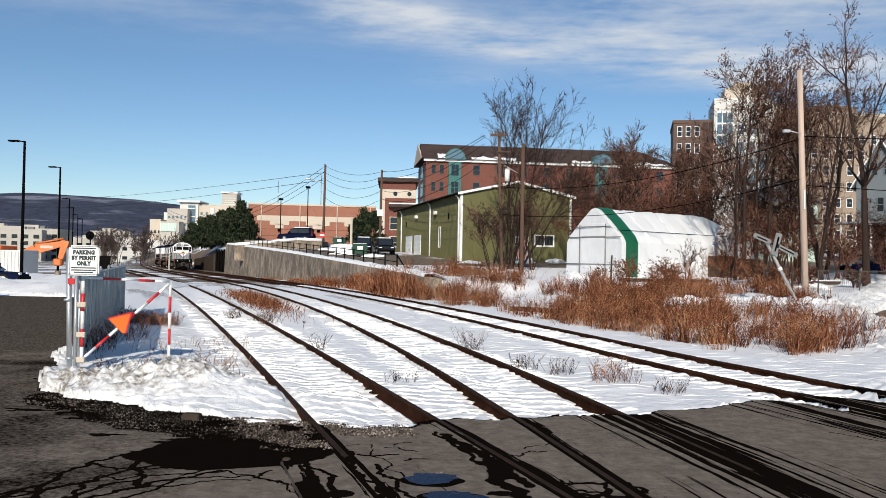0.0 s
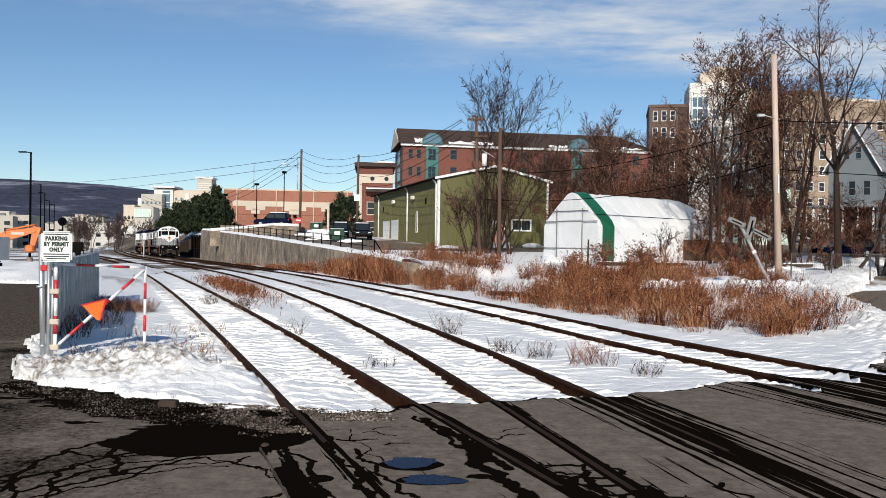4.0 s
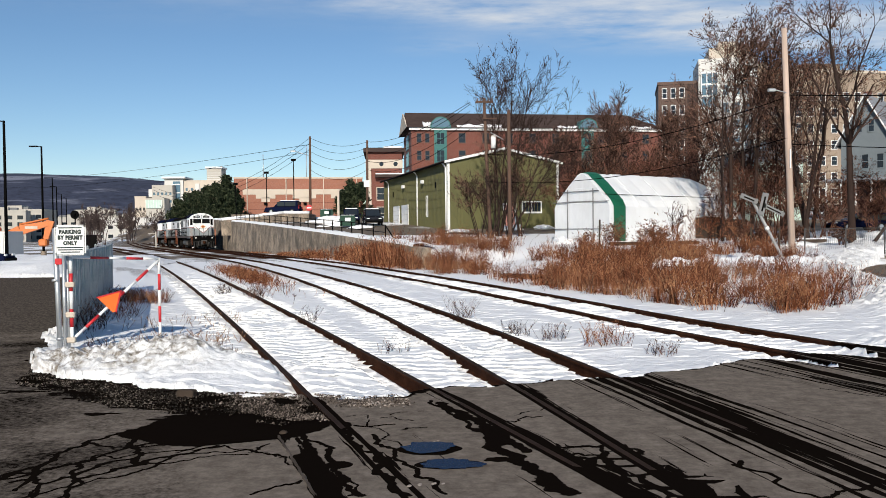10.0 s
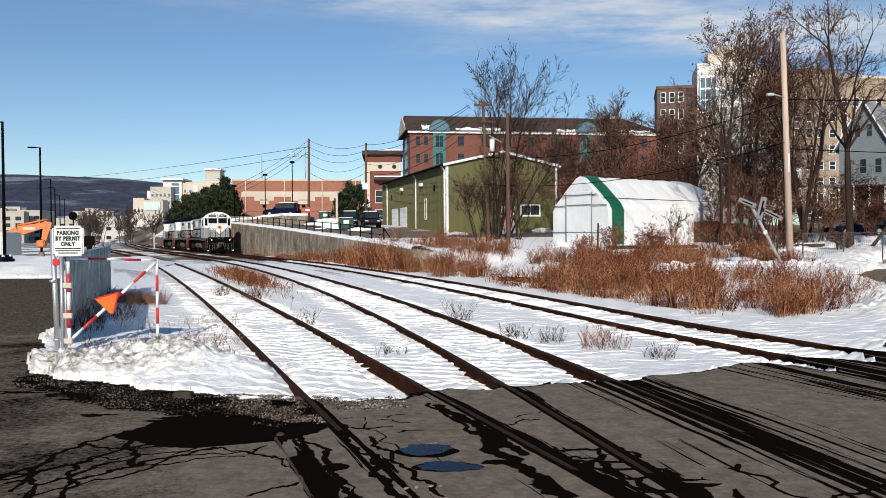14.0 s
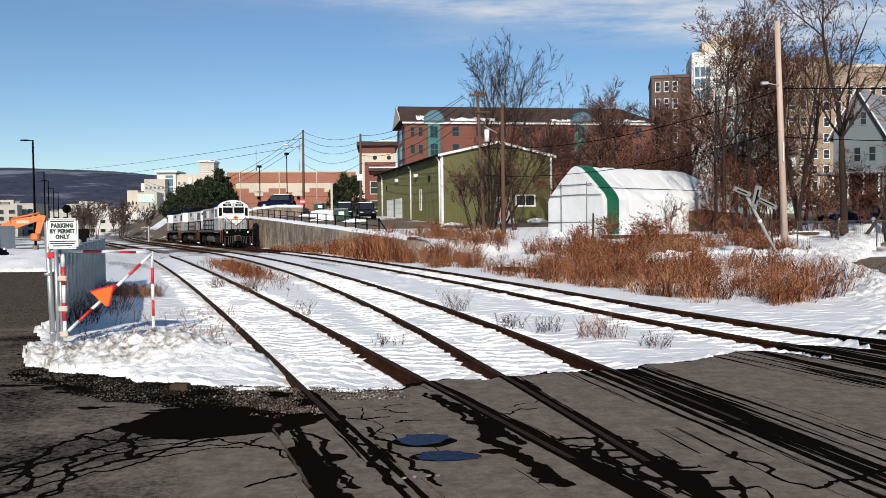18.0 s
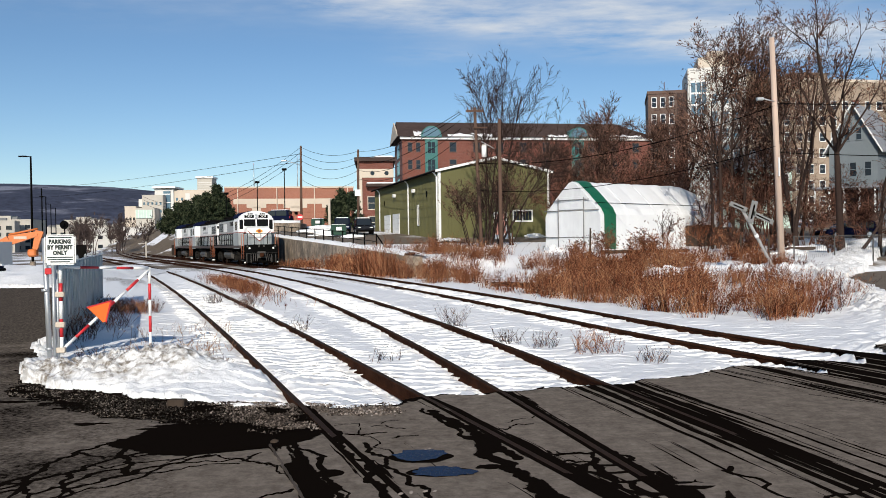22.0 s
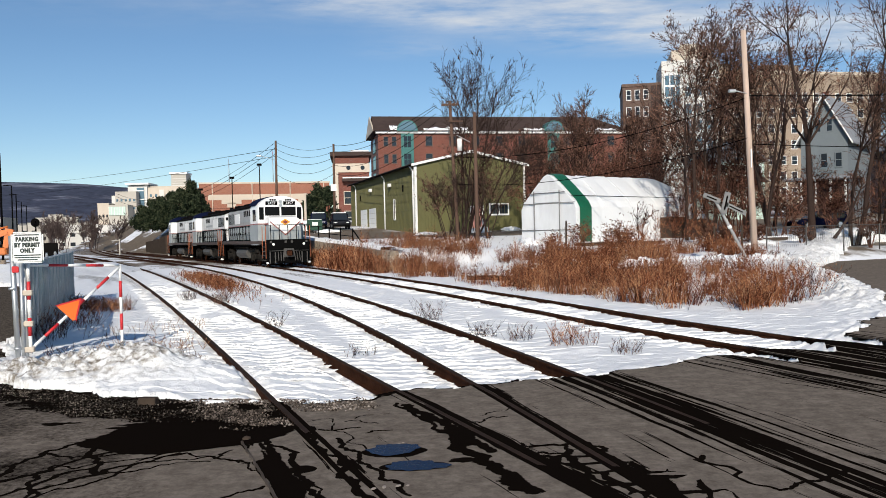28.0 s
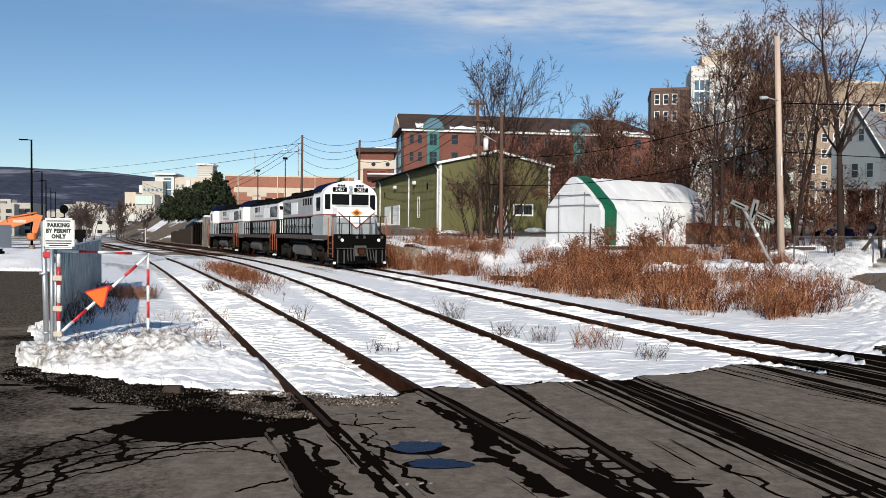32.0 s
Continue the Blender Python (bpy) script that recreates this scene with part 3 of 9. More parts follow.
def snow_height(x, y):
    e = edge_noise(x, y)
    g, s = rail_gap(x, y)
    a = np.abs(g)
    z = -0.125 + fall(y) + 0.05 * (fbm(x * 0.8, y * 0.8) - 0.5) + 0.03 * (fbm(x * 4, y * 4, 3) - 0.45)
    between = smooth(1.45, 1.15, a)
    f, k = ripple(x, y, between, e)
    z = z + 0.070 * k * (smooth(0.0, 0.16, f) * (1 - 0.55 * f) - 0.5)
    z = z + 0.05 * (fbm(x * 2.2, y * 2.2, 3) - 0.45) * (1 - between) + 0.07 * between * (np.abs(fbm(x * 4.5, y * 4.5, 3) - 0.42) - 0.08)
    z = z - np.interp(y, [10, 14, 24], [0.075, 0.055, 0.03]) * np.exp(-((a - 0.75) / (0.06 + 0.09 * fbm(x * 4.2, y * 4.2, 2) + 0.08 * np.abs(np.sin(math.pi * s / 0.55)))) ** 2)          # hollow along each rail
    z = z + 0.045 * np.exp(-((a - 0.75) / 0.5) ** 2) * smooth(11.5, 14.0, y)          # drifted up against the rails
    g1 = track_gap(T1, x, y)
    z = z - 0.11 * np.exp(-((g1 - 0.56) / 0.13) ** 2) * smooth(14.5, 11.5, y) * (0.4 + 1.2 * fbm(x * 5, y * 5, 2))
    z = z + 0.045 * np.exp(-((a - 2.3) / 0.7) ** 2)
    lip = np.exp(-np.clip(e, 0, 9) / 0.45)
    z = z + lip * (0.11 + 0.16 * (fbm(x * 4, y * 4, 4) - 0.42)) * (1 - 0.75 * np.exp(-((a - 0.75) / 0.14) ** 2))
    # ploughed heap round the sign post
    hx, hy = (x + 4.35) / 1.75, (y - 11.75) / 0.85
    r = np.exp(-(hx * hx + hy * hy))
    lump = 1 - 2.4 * np.abs(fbm(x * 2.6 + 3, y * 2.6, 3) - 0.43)
    z = z + r * (0.34 + 0.26 * (fbm(x * 1.7, y * 1.7, 3) - 0.4) + 0.13 * (lump - 0.6) + 0.42 * (np.abs(fbm(x * 5.2, y * 5.2, 3) - 0.44) - 0.06) + 0.30 * (np.abs(fbm(x * 11, y * 11, 3) - 0.44) - 0.06))
    hx, hy = (x + 3.75) / 0.8, (y - 11.45) / 0.5
    z = z + np.exp(-(hx * hx + hy * hy)) * 0.16
    hx, hy = (x + 2.75) / 1.1, (y - 10.9) / 0.8
    z = z + np.exp(-(hx * hx + hy * hy)) * 0.13
    # the verge beside the first track and the banks that the plough left by the side street
    z = z + 0.16 * smooth(2.2, 3.8, -(x - track_x(T1, y))) * smooth(11, 15, y)
    d3 = x - track_x(T3, y)
    z = z + np.where(d3 > 0, np.maximum(land(x, y) + 0.2 - fall(y), 0), 0)
    bank = np.exp(-((edge_distance(x, y) - 0.9) / 0.8) ** 2) * smooth(9.5, 12, x) * smooth(50, 44, y)
    z = z + bank * (0.17 + 0.5 * (fbm(x * 1.6, y * 1.6, 4) - 0.4) + 0.55 * (np.abs(fbm(x * 4.3, y * 4.3, 3) - 0.44) - 0.06))
    bank2 = np.exp(-((y - 33.5 + 0.1 * (x - 12)) / 1.1) ** 2) * smooth(7, 9, x) * smooth(18, 15, x)
    z = z + bank2 * (0.14 + 0.7 * (fbm(x * 1.2, y * 1.2, 4) - 0.4) + 0.5 * (np.abs(fbm(x * 3.3, y * 3.3, 3) - 0.44) - 0.06))
    z = np.where((a > 0.64) & (a < 0.88), np.minimum(z, -0.05 + 0.05 * fbm(x * 3, y * 3, 2) + fall(y) + np.where(d3 > 2.2, 9, 0)), z)
    z = np.where(e > 0, z, np.minimum(z, 0) + e * 3.0)
    return np.maximum(z, -0.45)


# ---- setting ----
def build_ground():
    # columns follow the tracks, so that one runs along the wall
    xs = np.concatenate([-np.geomspace(4800, 45, 40), np.linspace(-40, 3, 44), [3.45, 3.62, 4.0], np.linspace(4.5, 50, 47), np.geomspace(53, 4800, 40)])
    ys = np.concatenate([-np.geomspace(900, 12, 14), np.linspace(-10, 150, 161), np.geomspace(155, 4800, 40)])
    X, Y = np.meshgrid(xs, ys)
    X = X + track_x(T3, np.clip(Y, -12, 150))
    Z = land(X, Y) - 0.28 * smooth(64, 58, Y) * smooth(-60, -50, X) * smooth(60, 50, X)
    i = np.arange(X.size).reshape(X.shape)
    F = np.stack([i[:-1, :-1], i[:-1, 1:], i[1:, 1:], i[1:, :-1]], -1).reshape(-1, 4)
    g, _ = rail_gap(X, Y)
    d3 = X - track_x(T3, Y)
    # extra bare earth under the thicket also darkens it for tree shadows on snow
    bare = 0.02 + 0.13 * smooth(40, 43, Y) * smooth(62, 56, Y) * smooth(12, 15, X) * smooth(44, 38, X) + 0.14 * smooth(6, 8, d3) * smooth(54, 60, Y) * smooth(130, 110, Y) + 0.10 * smooth(2.4, 1.6, np.abs(g)) + 0.14 * ((d3 > 2) & (d3 < 9)) + 0.05 * smooth(90, 200, Y)
    me = mesh_np("ground", np.stack([X.ravel(), Y.ravel(), Z.ravel()], 1), F, "ground", {"bare": bare.ravel()}, True)
    tagged(new("ground", me), "snow-patched winter ground with bare earth showing through", "ground", kind="structure")


def build_snow():
    X, Y, F = fan(8.6, 62, 880, 600, 0.74)
    Z = snow_height(X, Y)
    keep = (Z > -0.34)[F].any(1)
    heap = np.exp(-(((X + 4.85) / 1.25) ** 2 + ((Y - 11.75) / 0.8) ** 2)) + 0.45 * np.exp(-(((X + 3.7) / 0.7) ** 2 + ((Y - 11.9) / 0.5) ** 2))
    e = edge_distance(X, Y)
    right = smooth(9.5, 12, X) * np.exp(-((e - 0.8) / 0.8) ** 2)
    g, _ = rail_gap(X, Y)
    dirt = 2.6 * heap * smooth(10.2, 10.9, Y + 0.35 * (X + 3.5)) * (0.35 + 1.3 * smooth(0.36, 0.56, fbm(X * 3.1, Y * 3.1 + 2, 3))) + 0.45 * right + 0.12 * np.exp(-np.clip(e, 0, 9) / 0.15) + 0.25 * smooth(3.4, 4.4, -(X - track_x(T1, Y))) * smooth(30, 14, Y)
    patch = smooth(0.44, 0.54, fbm(rail_gap(X, Y)[0] * 0.9 + 7, Y * 0.10, 3)) * smooth(34, 46, Y) * smooth(0.9, 1.4, np.abs(g)) * (X < track_x(T3, Y) - 1.5)
    dirt = dirt + 1.6 * patch
    dirt = dirt + 0.8 * smooth(22, 40, Y) * smooth(0.25, 0.05, np.abs(np.abs(g) - 0.98))
    # the lips of the plates hang over
    f, k = ripple(X, Y, smooth(1.45, 1.15, np.abs(g)), e)
    hang = 0.10 * k * smooth(0.02, 0.16, f) * smooth(1.0, 0.55, f) * smooth(0.12, 0.22, np.abs(np.abs(g) - 0.75))
    me = mesh_np("snow_cover", np.stack([X, Y - hang, Z], 1), F[keep], "snow", {"dirt": np.clip(dirt, 0, 1)}, True)
    tagged(new("snow_cover", me), "bright snow lying over sleepers between the rails, dirty where ploughed up", "snow", kind="structure")


# melt water that creeps along cracks from the pool below the gravel, and single cracks elsewhere
MELT_RUNS = [
    (0.034, [(-2.5, 7.62), (-3.1, 7.95), (-3.32, 7.56), (-3.39, 6.95), (-3.52, 6.46), (-3.7, 5.9)]),
    (0.026, [(-2.55, 7.44), (-2.9, 7.21), (-3.09, 6.82), (-3.35, 6.51), (-3.7, 6.2)]),
    (0.030, [(-2.15, 7.36), (-2.67, 7.11), (-2.89, 6.69), (-3.15, 6.26), (-3.5, 5.7)]),
    (0.034, [(-2.05, 7.30), (-2.33, 7.0), (-2.54, 6.75), (-2.92, 6.35), (-3.1, 5.95), (-3.3, 5.4)]),
    (0.026, [(-1.7, 7.15), (-2.26, 7.08), (-2.44, 6.62), (-2.81, 6.2), (-2.95, 5.7)]),
    (0.020, [(-1.33, 6.91), (-1.66, 7.09), (-2.1, 7.22), (-2.36, 7.09)]),
    (0.040, [(-3.1, 7.94), (-2.9, 7.45), (-2.67, 7.11), (-2.54, 6.75)]),
    (0.032, [(-3.38, 6.97), (-3.38, 6.72), (-3.27, 6.41), (-3.26, 6.1)]),
    (0.030, [(-2.92, 6.35), (-2.82, 5.97), (-2.9, 5.6)]),
    (0.024, [(-2.9, 7.22), (-2.62, 7.5), (-2.35, 7.4)]),
    (0.024, [(-3.32, 7.5), (-3.0, 7.3), (-2.75, 7.35)]),
    (0.022, [(-1.66, 7.09), (-1.58, 7.35)]),
    (0.028, [(-2.4, 7.45), (-2.75, 7.3), (-3.0, 7.02), (-3.2, 6.72), (-3.6, 6.45)]),
    (0.022, [(-3.0, 7.02), (-2.8, 6.95), (-2.67, 7.11)]),
    (0.022, [(-2.54, 6.75), (-2.3, 6.78), (-2.1, 6.95), (-1.7, 7.0)]),
    (0.026, [(-3.09, 6.82), (-3.0, 6.5), (-2.92, 6.35)]),
    (0.030, [(-3.4, 6.3), (-3.15, 6.26), (-3.05, 5.95)]),
    (0.030, [(2.52, 6.65), (2.58, 5.95), (2.74, 5.71), (3.03, 5.89), (3.5, 6.1)]),
    (0.036, [(1.02, 7.10), (1.3, 7.18), (1.66, 7.2), (1.75, 6.9)]),
    (0.026, [(1.06, 6.9), (1.4, 6.88), (1.45, 7.15)]),
    (0.045, [(-1.29, 7.79), (-1.1, 7.35), (-0.97, 6.87), (-0.86, 6.66), (-0.74, 6.29), (-0.59, 5.89)]),
    (0.045, [(-1.08, 8.32), (-0.9, 7.75), (-0.74, 7.26), (-0.55, 6.78), (-0.39, 6.31), (-0.23, 5.87)]),
    (0.032, [(-0.65, 7.65), (-0.53, 7.21), (-0.39, 6.91), (-0.3, 6.67), (-0.18, 6.39), (-0.05, 6.21), (0.04, 5.89)]),
    (0.014, [(-1.05, 8.42), (-0.77, 8.48), (-0.55, 7.78), (-0.35, 7.2)]),
    (0.022, [(-0.63, 8.33), (-0.5, 8.39), (-0.4, 8.24), (-0.28, 8.21)]),
    (0.018, [(-0.53, 8.45), (-0.42, 8.6), (-0.35, 8.6)]),
    (0.026, [(-0.86, 8.02), (-0.72, 7.97), (-0.55, 8.05), (-0.46, 8.05)]),
    (0.026, [(-0.38, 7.82), (-0.27, 7.9), (-0.14, 7.9)]),
    (0.035, [(-0.11, 9.16), (0.04, 8.69), (0.23, 8.21), (0.39, 7.78)]),
    (0.090, [(-0.01, 9.03), (0.23, 8.52), (0.44, 7.92), (0.59, 7.4), (0.76, 7.01)]),
    (0.130, [(0.39, 7.78), (0.52, 7.36), (0.61, 6.94), (0.73, 6.6), (0.84, 6.29), (0.96, 5.9)]),
    (0.018, [(0.6, 8.25), (0.75, 8.09), (0.91, 8.33), (1.06, 8.33)]),
    (0.012, [(0.78, 8.39), (0.99, 8.59), (1.18, 8.75)]),
    (0.020, [(-0.99, 6.67), (-0.87, 6.36), (-0.77, 6.24), (-0.68, 5.89)]),
    (0.050, [(0.4, 6.75), (0.5, 6.73), (0.6, 6.77)]),
    (0.020, [(-1.42, 5.94), (-1.32, 6.04), (-1.21, 6.17), (-1.1, 6.26)]),
    (0.012, [(-1.71, 7.07), (-1.59, 7.07), (-1.44, 6.92), (-1.34, 6.88), (-1.22, 6.65)]),
    (0.030, [(6.2, 8.2), (5.7, 8.9), (5.2, 9.1), (4.6, 9.6)]),
]


def melt_runs(X, Y):
    """1 in the middle of a run, 0.5 at its edge."""
    C = np.zeros(X.shape)
    rng = np.random.RandomState(3)
    for w, pts in MELT_RUNS:
        P = np.array(pts)
        for k in range(4):
            mid = 0.5 * (P[:-1] + P[1:]) + rng.normal(0, 0.13, (len(P) - 1, 2)) * np.linalg.norm(np.diff(P, axis=0), axis=1)[:, None]
            Q = np.empty((2 * len(P) - 1, 2))
            Q[::2], Q[1::2] = P, mid
            P = Q
        near = (X > P[:, 0].min() - 0.2) & (X < P[:, 0].max() + 0.2) & (Y > P[:, 1].min() - 0.2) & (Y < P[:, 1].max() + 0.2)
        x, y = X[near], Y[near]
        best = np.full(x.shape, 9.0)
        for a, b in zip(P[:-1], P[1:]):
            d = b - a
            t = np.clip(((x - a[0]) * d[0] + (y - a[1]) * d[1]) / max(d @ d, 1e-9), 0, 1)
            best = np.minimum(best, np.hypot(x - a[0] - t * d[0], y - a[1] - t * d[1]))
        width = 0.80 * w * (0.35 + 1.3 * fbm(x * 3.1 + 9, y * 3.1, 3))
        C[near] = np.maximum(C[near], np.clip(1 - 0.5 * best / width, 0, 1))
    return C


def build_road():
    X, Y, F = fan(2.6, 16.0, 600, 820, 0.85)
    e = edge_noise(X, Y)
    Z = np.where(e > 0.05, -0.6, 0.0) + 0.012 * (fbm(X * 0.7, Y * 0.7) - 0.5)
    # melt water below the snow's edge, in the gravel and in the hollows
    wet = 0.8 * smooth(-0.10, 0.0, e)
    gs = gravel_soft(X, Y)
    wet = np.maximum(wet, 0.9 * smooth(0.12, 0.5, gs + 0.7 * (fbm(X * 2.2, Y * 5.0, 4) - 0.45)))
    fringe = smooth(0.0, 0.7, gravel_soft(X, Y + 0.55)) * smooth(0.50, 0.60, fbm(X * 1.8 + 4, Y * 6.0, 4)) * smooth(-1.4, -2.2, X)
    wet = np.maximum(wet, 0.75 * fringe)
    pool = np.exp(-(((X + 2.15) / 1.0) ** 2 + ((Y - 7.86 - 0.06 * (X + 2)) / np.where(Y > 7.86, 1.15, 0.52)) ** 2) ** 1.6) + 0.5 * (fbm(X * 2.4, Y * 3.2 + 5, 4) - 0.47)
    wet = np.maximum(wet, 1.0 * smooth(0.36, 0.50, pool))
    g1 = track_gap(T1, X, Y)
    trench = smooth(-1.45, -1.41, g1 + 0.06 * (fbm(X * 3, Y * 3, 3) - 0.45)) * smooth(-1.13, -1.19, g1 + 0.16 * (fbm(X * 5, Y * 2.4, 4) - 0.45)) * smooth(8.5, 8.0, Y)
    wet = np.maximum(wet, 0.95 * trench * smooth(0.20, 0.30, fbm(g1 * 7, Y * 1.1, 4)))
    Z = Z - 0.02 * gs
    for px, py, sx, sy in ((-0.10, 7.12, 0.33, 0.23), (0.08, 6.64, 0.36, 0.17), (0.52, 6.79, 0.17, 0.07), (-0.86, 6.66, 0.16, 0.13)):
        wet = np.maximum(wet, 1.2 * smooth(0.42, 0.55, np.exp(-(((X - px) / sx) ** 2 + ((Y - py) / sy) ** 2)) + 0.35 * (fbm(X * 4, Y * 6, 3) - 0.44)))
    # damp asphalt along the yard entrance
    damp = (0.42 + 0.35 * (fbm(X * 1.1, Y * 1.1, 4) - 0.45)) * smooth(-3.6, -5.0, X + 0.35 * (Y - 9.5)) * smooth(7.5, 9.5, Y)
    damp = np.maximum(damp, (0.46 + 0.36 * (fbm(X * 1.4, Y * 1.4, 4) - 0.45)) * smooth(-1.0, -2.2, X + 0.25 * (Y - 6)))
    wet = np.maximum(wet, damp * smooth(2.8, 4.6, Y))
    honey = smooth(1.0, 0.5, np.hypot((X - 1.62 + 0.62 * (Y - 6.35)) / 0.55, (Y - 6.3) / 1.15))
    extra = {"wet": wet, "along": Y * 1.07, "crack": melt_runs(X, Y), "honey": honey, "t1": g1, "t2": track_gap(T2, X, Y), "t3": track_gap(T3, X, Y)}
    keep = (Z > -0.3)[F].all(1)
    me = mesh_np("road", np.stack([X, Y, Z], 1), F[keep], "asphalt", extra, True)
    tagged(new("road", me), "worn grey asphalt crossing with dark melt water and cracks", "road", kind="structure")
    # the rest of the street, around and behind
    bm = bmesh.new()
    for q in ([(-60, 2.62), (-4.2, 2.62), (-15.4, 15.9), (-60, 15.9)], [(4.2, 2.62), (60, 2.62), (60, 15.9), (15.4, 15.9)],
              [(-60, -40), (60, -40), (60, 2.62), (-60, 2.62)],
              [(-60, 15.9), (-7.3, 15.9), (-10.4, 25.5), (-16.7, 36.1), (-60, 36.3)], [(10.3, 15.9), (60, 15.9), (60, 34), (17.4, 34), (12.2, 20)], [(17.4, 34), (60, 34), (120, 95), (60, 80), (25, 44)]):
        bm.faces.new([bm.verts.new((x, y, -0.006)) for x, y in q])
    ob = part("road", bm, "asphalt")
    V = np.array([v.co[:2] for v in ob.data.vertices])
    for key, c in (("t1", T1), ("t2", T2), ("t3", T3)):
        ob.data.attributes.new(key, "FLOAT", "POINT").data.foreach_set("value", np.full(len(V), 9.0, dtype=np.float32))
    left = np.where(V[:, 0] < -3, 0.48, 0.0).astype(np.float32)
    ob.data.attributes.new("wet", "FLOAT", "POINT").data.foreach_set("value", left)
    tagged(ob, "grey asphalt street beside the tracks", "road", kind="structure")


def gravel_soft(X, Y):
    """1 inside the bed of crushed stone, falling off at its rim."""
    e = edge_distance(X, Y)
    line = np.interp(X, [-5.8, -4.4, -3.3, -2.4, -1.6, -0.9], [1.0, 1.2, 1.25, 1.35, 1.6, 1.2])
    return smooth(0.0, 0.4, line * 0.9 + e + 0.5 * (fbm(X * 2.4, Y * 2.4, 3) - 0.45)) * smooth(-6.0, -5.2, X) * (track_gap(T1, X, Y) < -0.79)


def rail_profile():
    return [(-0.07, 0), (0.07, 0), (0.07, 0.012), (0.012, 0.03), (0.012, 0.125), (0.036, 0.135), (0.036, 0.168), (0.028, 0.175), (-0.028, 0.175), (-0.036, 0.168),
            (-0.036, 0.135), (-0.012, 0.125), (-0.012, 0.03), (-0.07, 0.012)]


def build_tracks():
    prof = np.array(rail_profile())
    ys = np.concatenate([np.linspace(-12, 30, 64), np.linspace(31, 190, 107)])
    for c, lab in ((T1, "western railway track with rusty rails half buried in snow"), (T2, "middle railway track with rusty rails in the snow"),
                   (T3, "eastern railway track that the locomotives run on")):
        root = thing("railway_track", (0, 0, 0), lab, "railway track", "railway tracks")
        for side in (-0.75, 0.75):
            xc = track_x(c, ys)
            sl = np.gradient(xc, ys)
            n = np.sqrt(1 + sl * sl)
            nx, ny = 1 / n, -sl / n
            z0 = fall(ys) - 0.175
            rings = np.stack([np.stack([xc + nx * (side + u), ys + ny * (side + u), z0 + v], 1) for u, v in prof], 1)
            k = len(prof)
            base = np.arange(len(ys) - 1)[:, None] * k
            F = np.concatenate([base + np.array([[i, (i + 1) % k, k + (i + 1) % k, k + i]]) for i in range(k)])
            me = mesh_np("rail", rings.reshape(-1, 3), F[:, ::-1], ["rail", "rail_top"])
            mi = np.repeat([1 if i in (6, 7, 8) else 0 for i in range(k)], len(ys) - 1).astype(np.int32)
            me.polygons.foreach_set("material_index", mi)
            part("rail", me, None, root)


def build_wall():
    ys = np.array([43.5, 47, 50.2, 54, 58, 62, 66, 70, 75, 80, 86, 92, 98, 104, 109, 114.5])
    root = tagged(new("retaining_wall"), "long weathered concrete retaining wall beside the tracks", "retaining wall", kind="structure")
    for k, (a, b) in enumerate(zip(ys[:-1], ys[1:])):
        P = []
        for y in (a + 0.012, b - 0.012):
            x, s = float(track_x(T3, y)), float(np.polyval(np.polyder(T3), y))
            n = math.hypot(1, s)
            for off, z in ((WALL_OFF - 0.08, -0.9), (WALL_OFF + 0.05, 1), (WALL_OFF + 0.55, 1), (WALL_OFF + 0.6, -0.9)):
                P.append((x + off, y, float(plateau(y)) + float(fall(y)) + 0.03 if z > 0 else z))
        bm = bmesh.new()
        v = [bm.verts.new(p) for p in P]
        for q in ((0, 1, 5, 4), (1, 2, 6, 5), (2, 3, 7, 6), (3, 2, 1, 0), (4, 5, 6, 7)):
            bm.faces.new([v[i] for i in q])
        bmesh.ops.bevel(bm, geom=bm.edges[:], offset=0.03, segments=1, affect="EDGES")
        bmesh.ops.recalc_face_normals(bm, faces=bm.faces[:])
        part("wall_panel", bm, "concrete", root)
    # snow lying along its top
    yy = np.linspace(45, 114, 190)
    x0 = track_x(T3, yy)
    rng = np.random.RandomState(5)
    w = 0.9 + 0.5 * vnoise(yy * 0.6, yy * 0)
    z = plateau(yy) + fall(yy) + 0.05
    h = 0.10 + 0.09 * vnoise(yy * 0.9, yy * 0 + 4)
    V = np.concatenate([np.stack([x0 + WALL_OFF + o * w * 1.0, yy, z + hh * h], 1) for o, hh in ((0.06, -0.3), (0.14, 1.0), (0.8, 1.1), (1.5, -0.4))])
    m = len(yy)
    F = [(k * m + i, k * m + i + 1, (k + 1) * m + i + 1, (k + 1) * m + i) for k in range(3) for i in range(m - 1)]
    tagged(new("snow_on_wall", mesh_np("snow_on_wall", V, F, "snow", None, True)), "strip of snow on top of the retaining wall", "snow", kind="structure")


def build_hill():
    th = np.linspace(radians(-75), radians(75), 220)
    rows = []
    for k, (r, hh) in enumerate(((2300, 0.0), (2500, 0.25), (2700, 0.5), (2900, 0.75), (3150, 0.95), (3300, 1.0), (3600, 0.7))):
        deg = np.degrees(th)
        crest = np.interp(deg, [-75, -45, -30, -27, -22, -18, -10, 0, 40, 75], [110, 190, 217, 226, 220, 200, 125, 78, 60, 60])
        crest = crest + 8 * (fbm(deg * 0.35 + 3, deg * 0) - 0.47)
        z = crest * hh + 14 * (fbm(deg * 0.5, deg * 0 + k * 1.7) - 0.47) * (0 < hh < 1) - 3
        rows.append(np.stack([r * np.sin(th), r * np.cos(th), z], 1))
    V = np.concatenate(rows)
    m = len(th)
    F = [(k * m + i, k * m + i + 1, (k + 1) * m + i + 1, (k + 1) * m + i) for k in range(6) for i in range(m - 1)]
    tagged(new("distant_hill", mesh_np("distant_hill", V, F, "hill", None, True)), "long wooded hill dusted with snow, painted blue for haze, on the horizon", "hill", kind="structure")


build_ground()
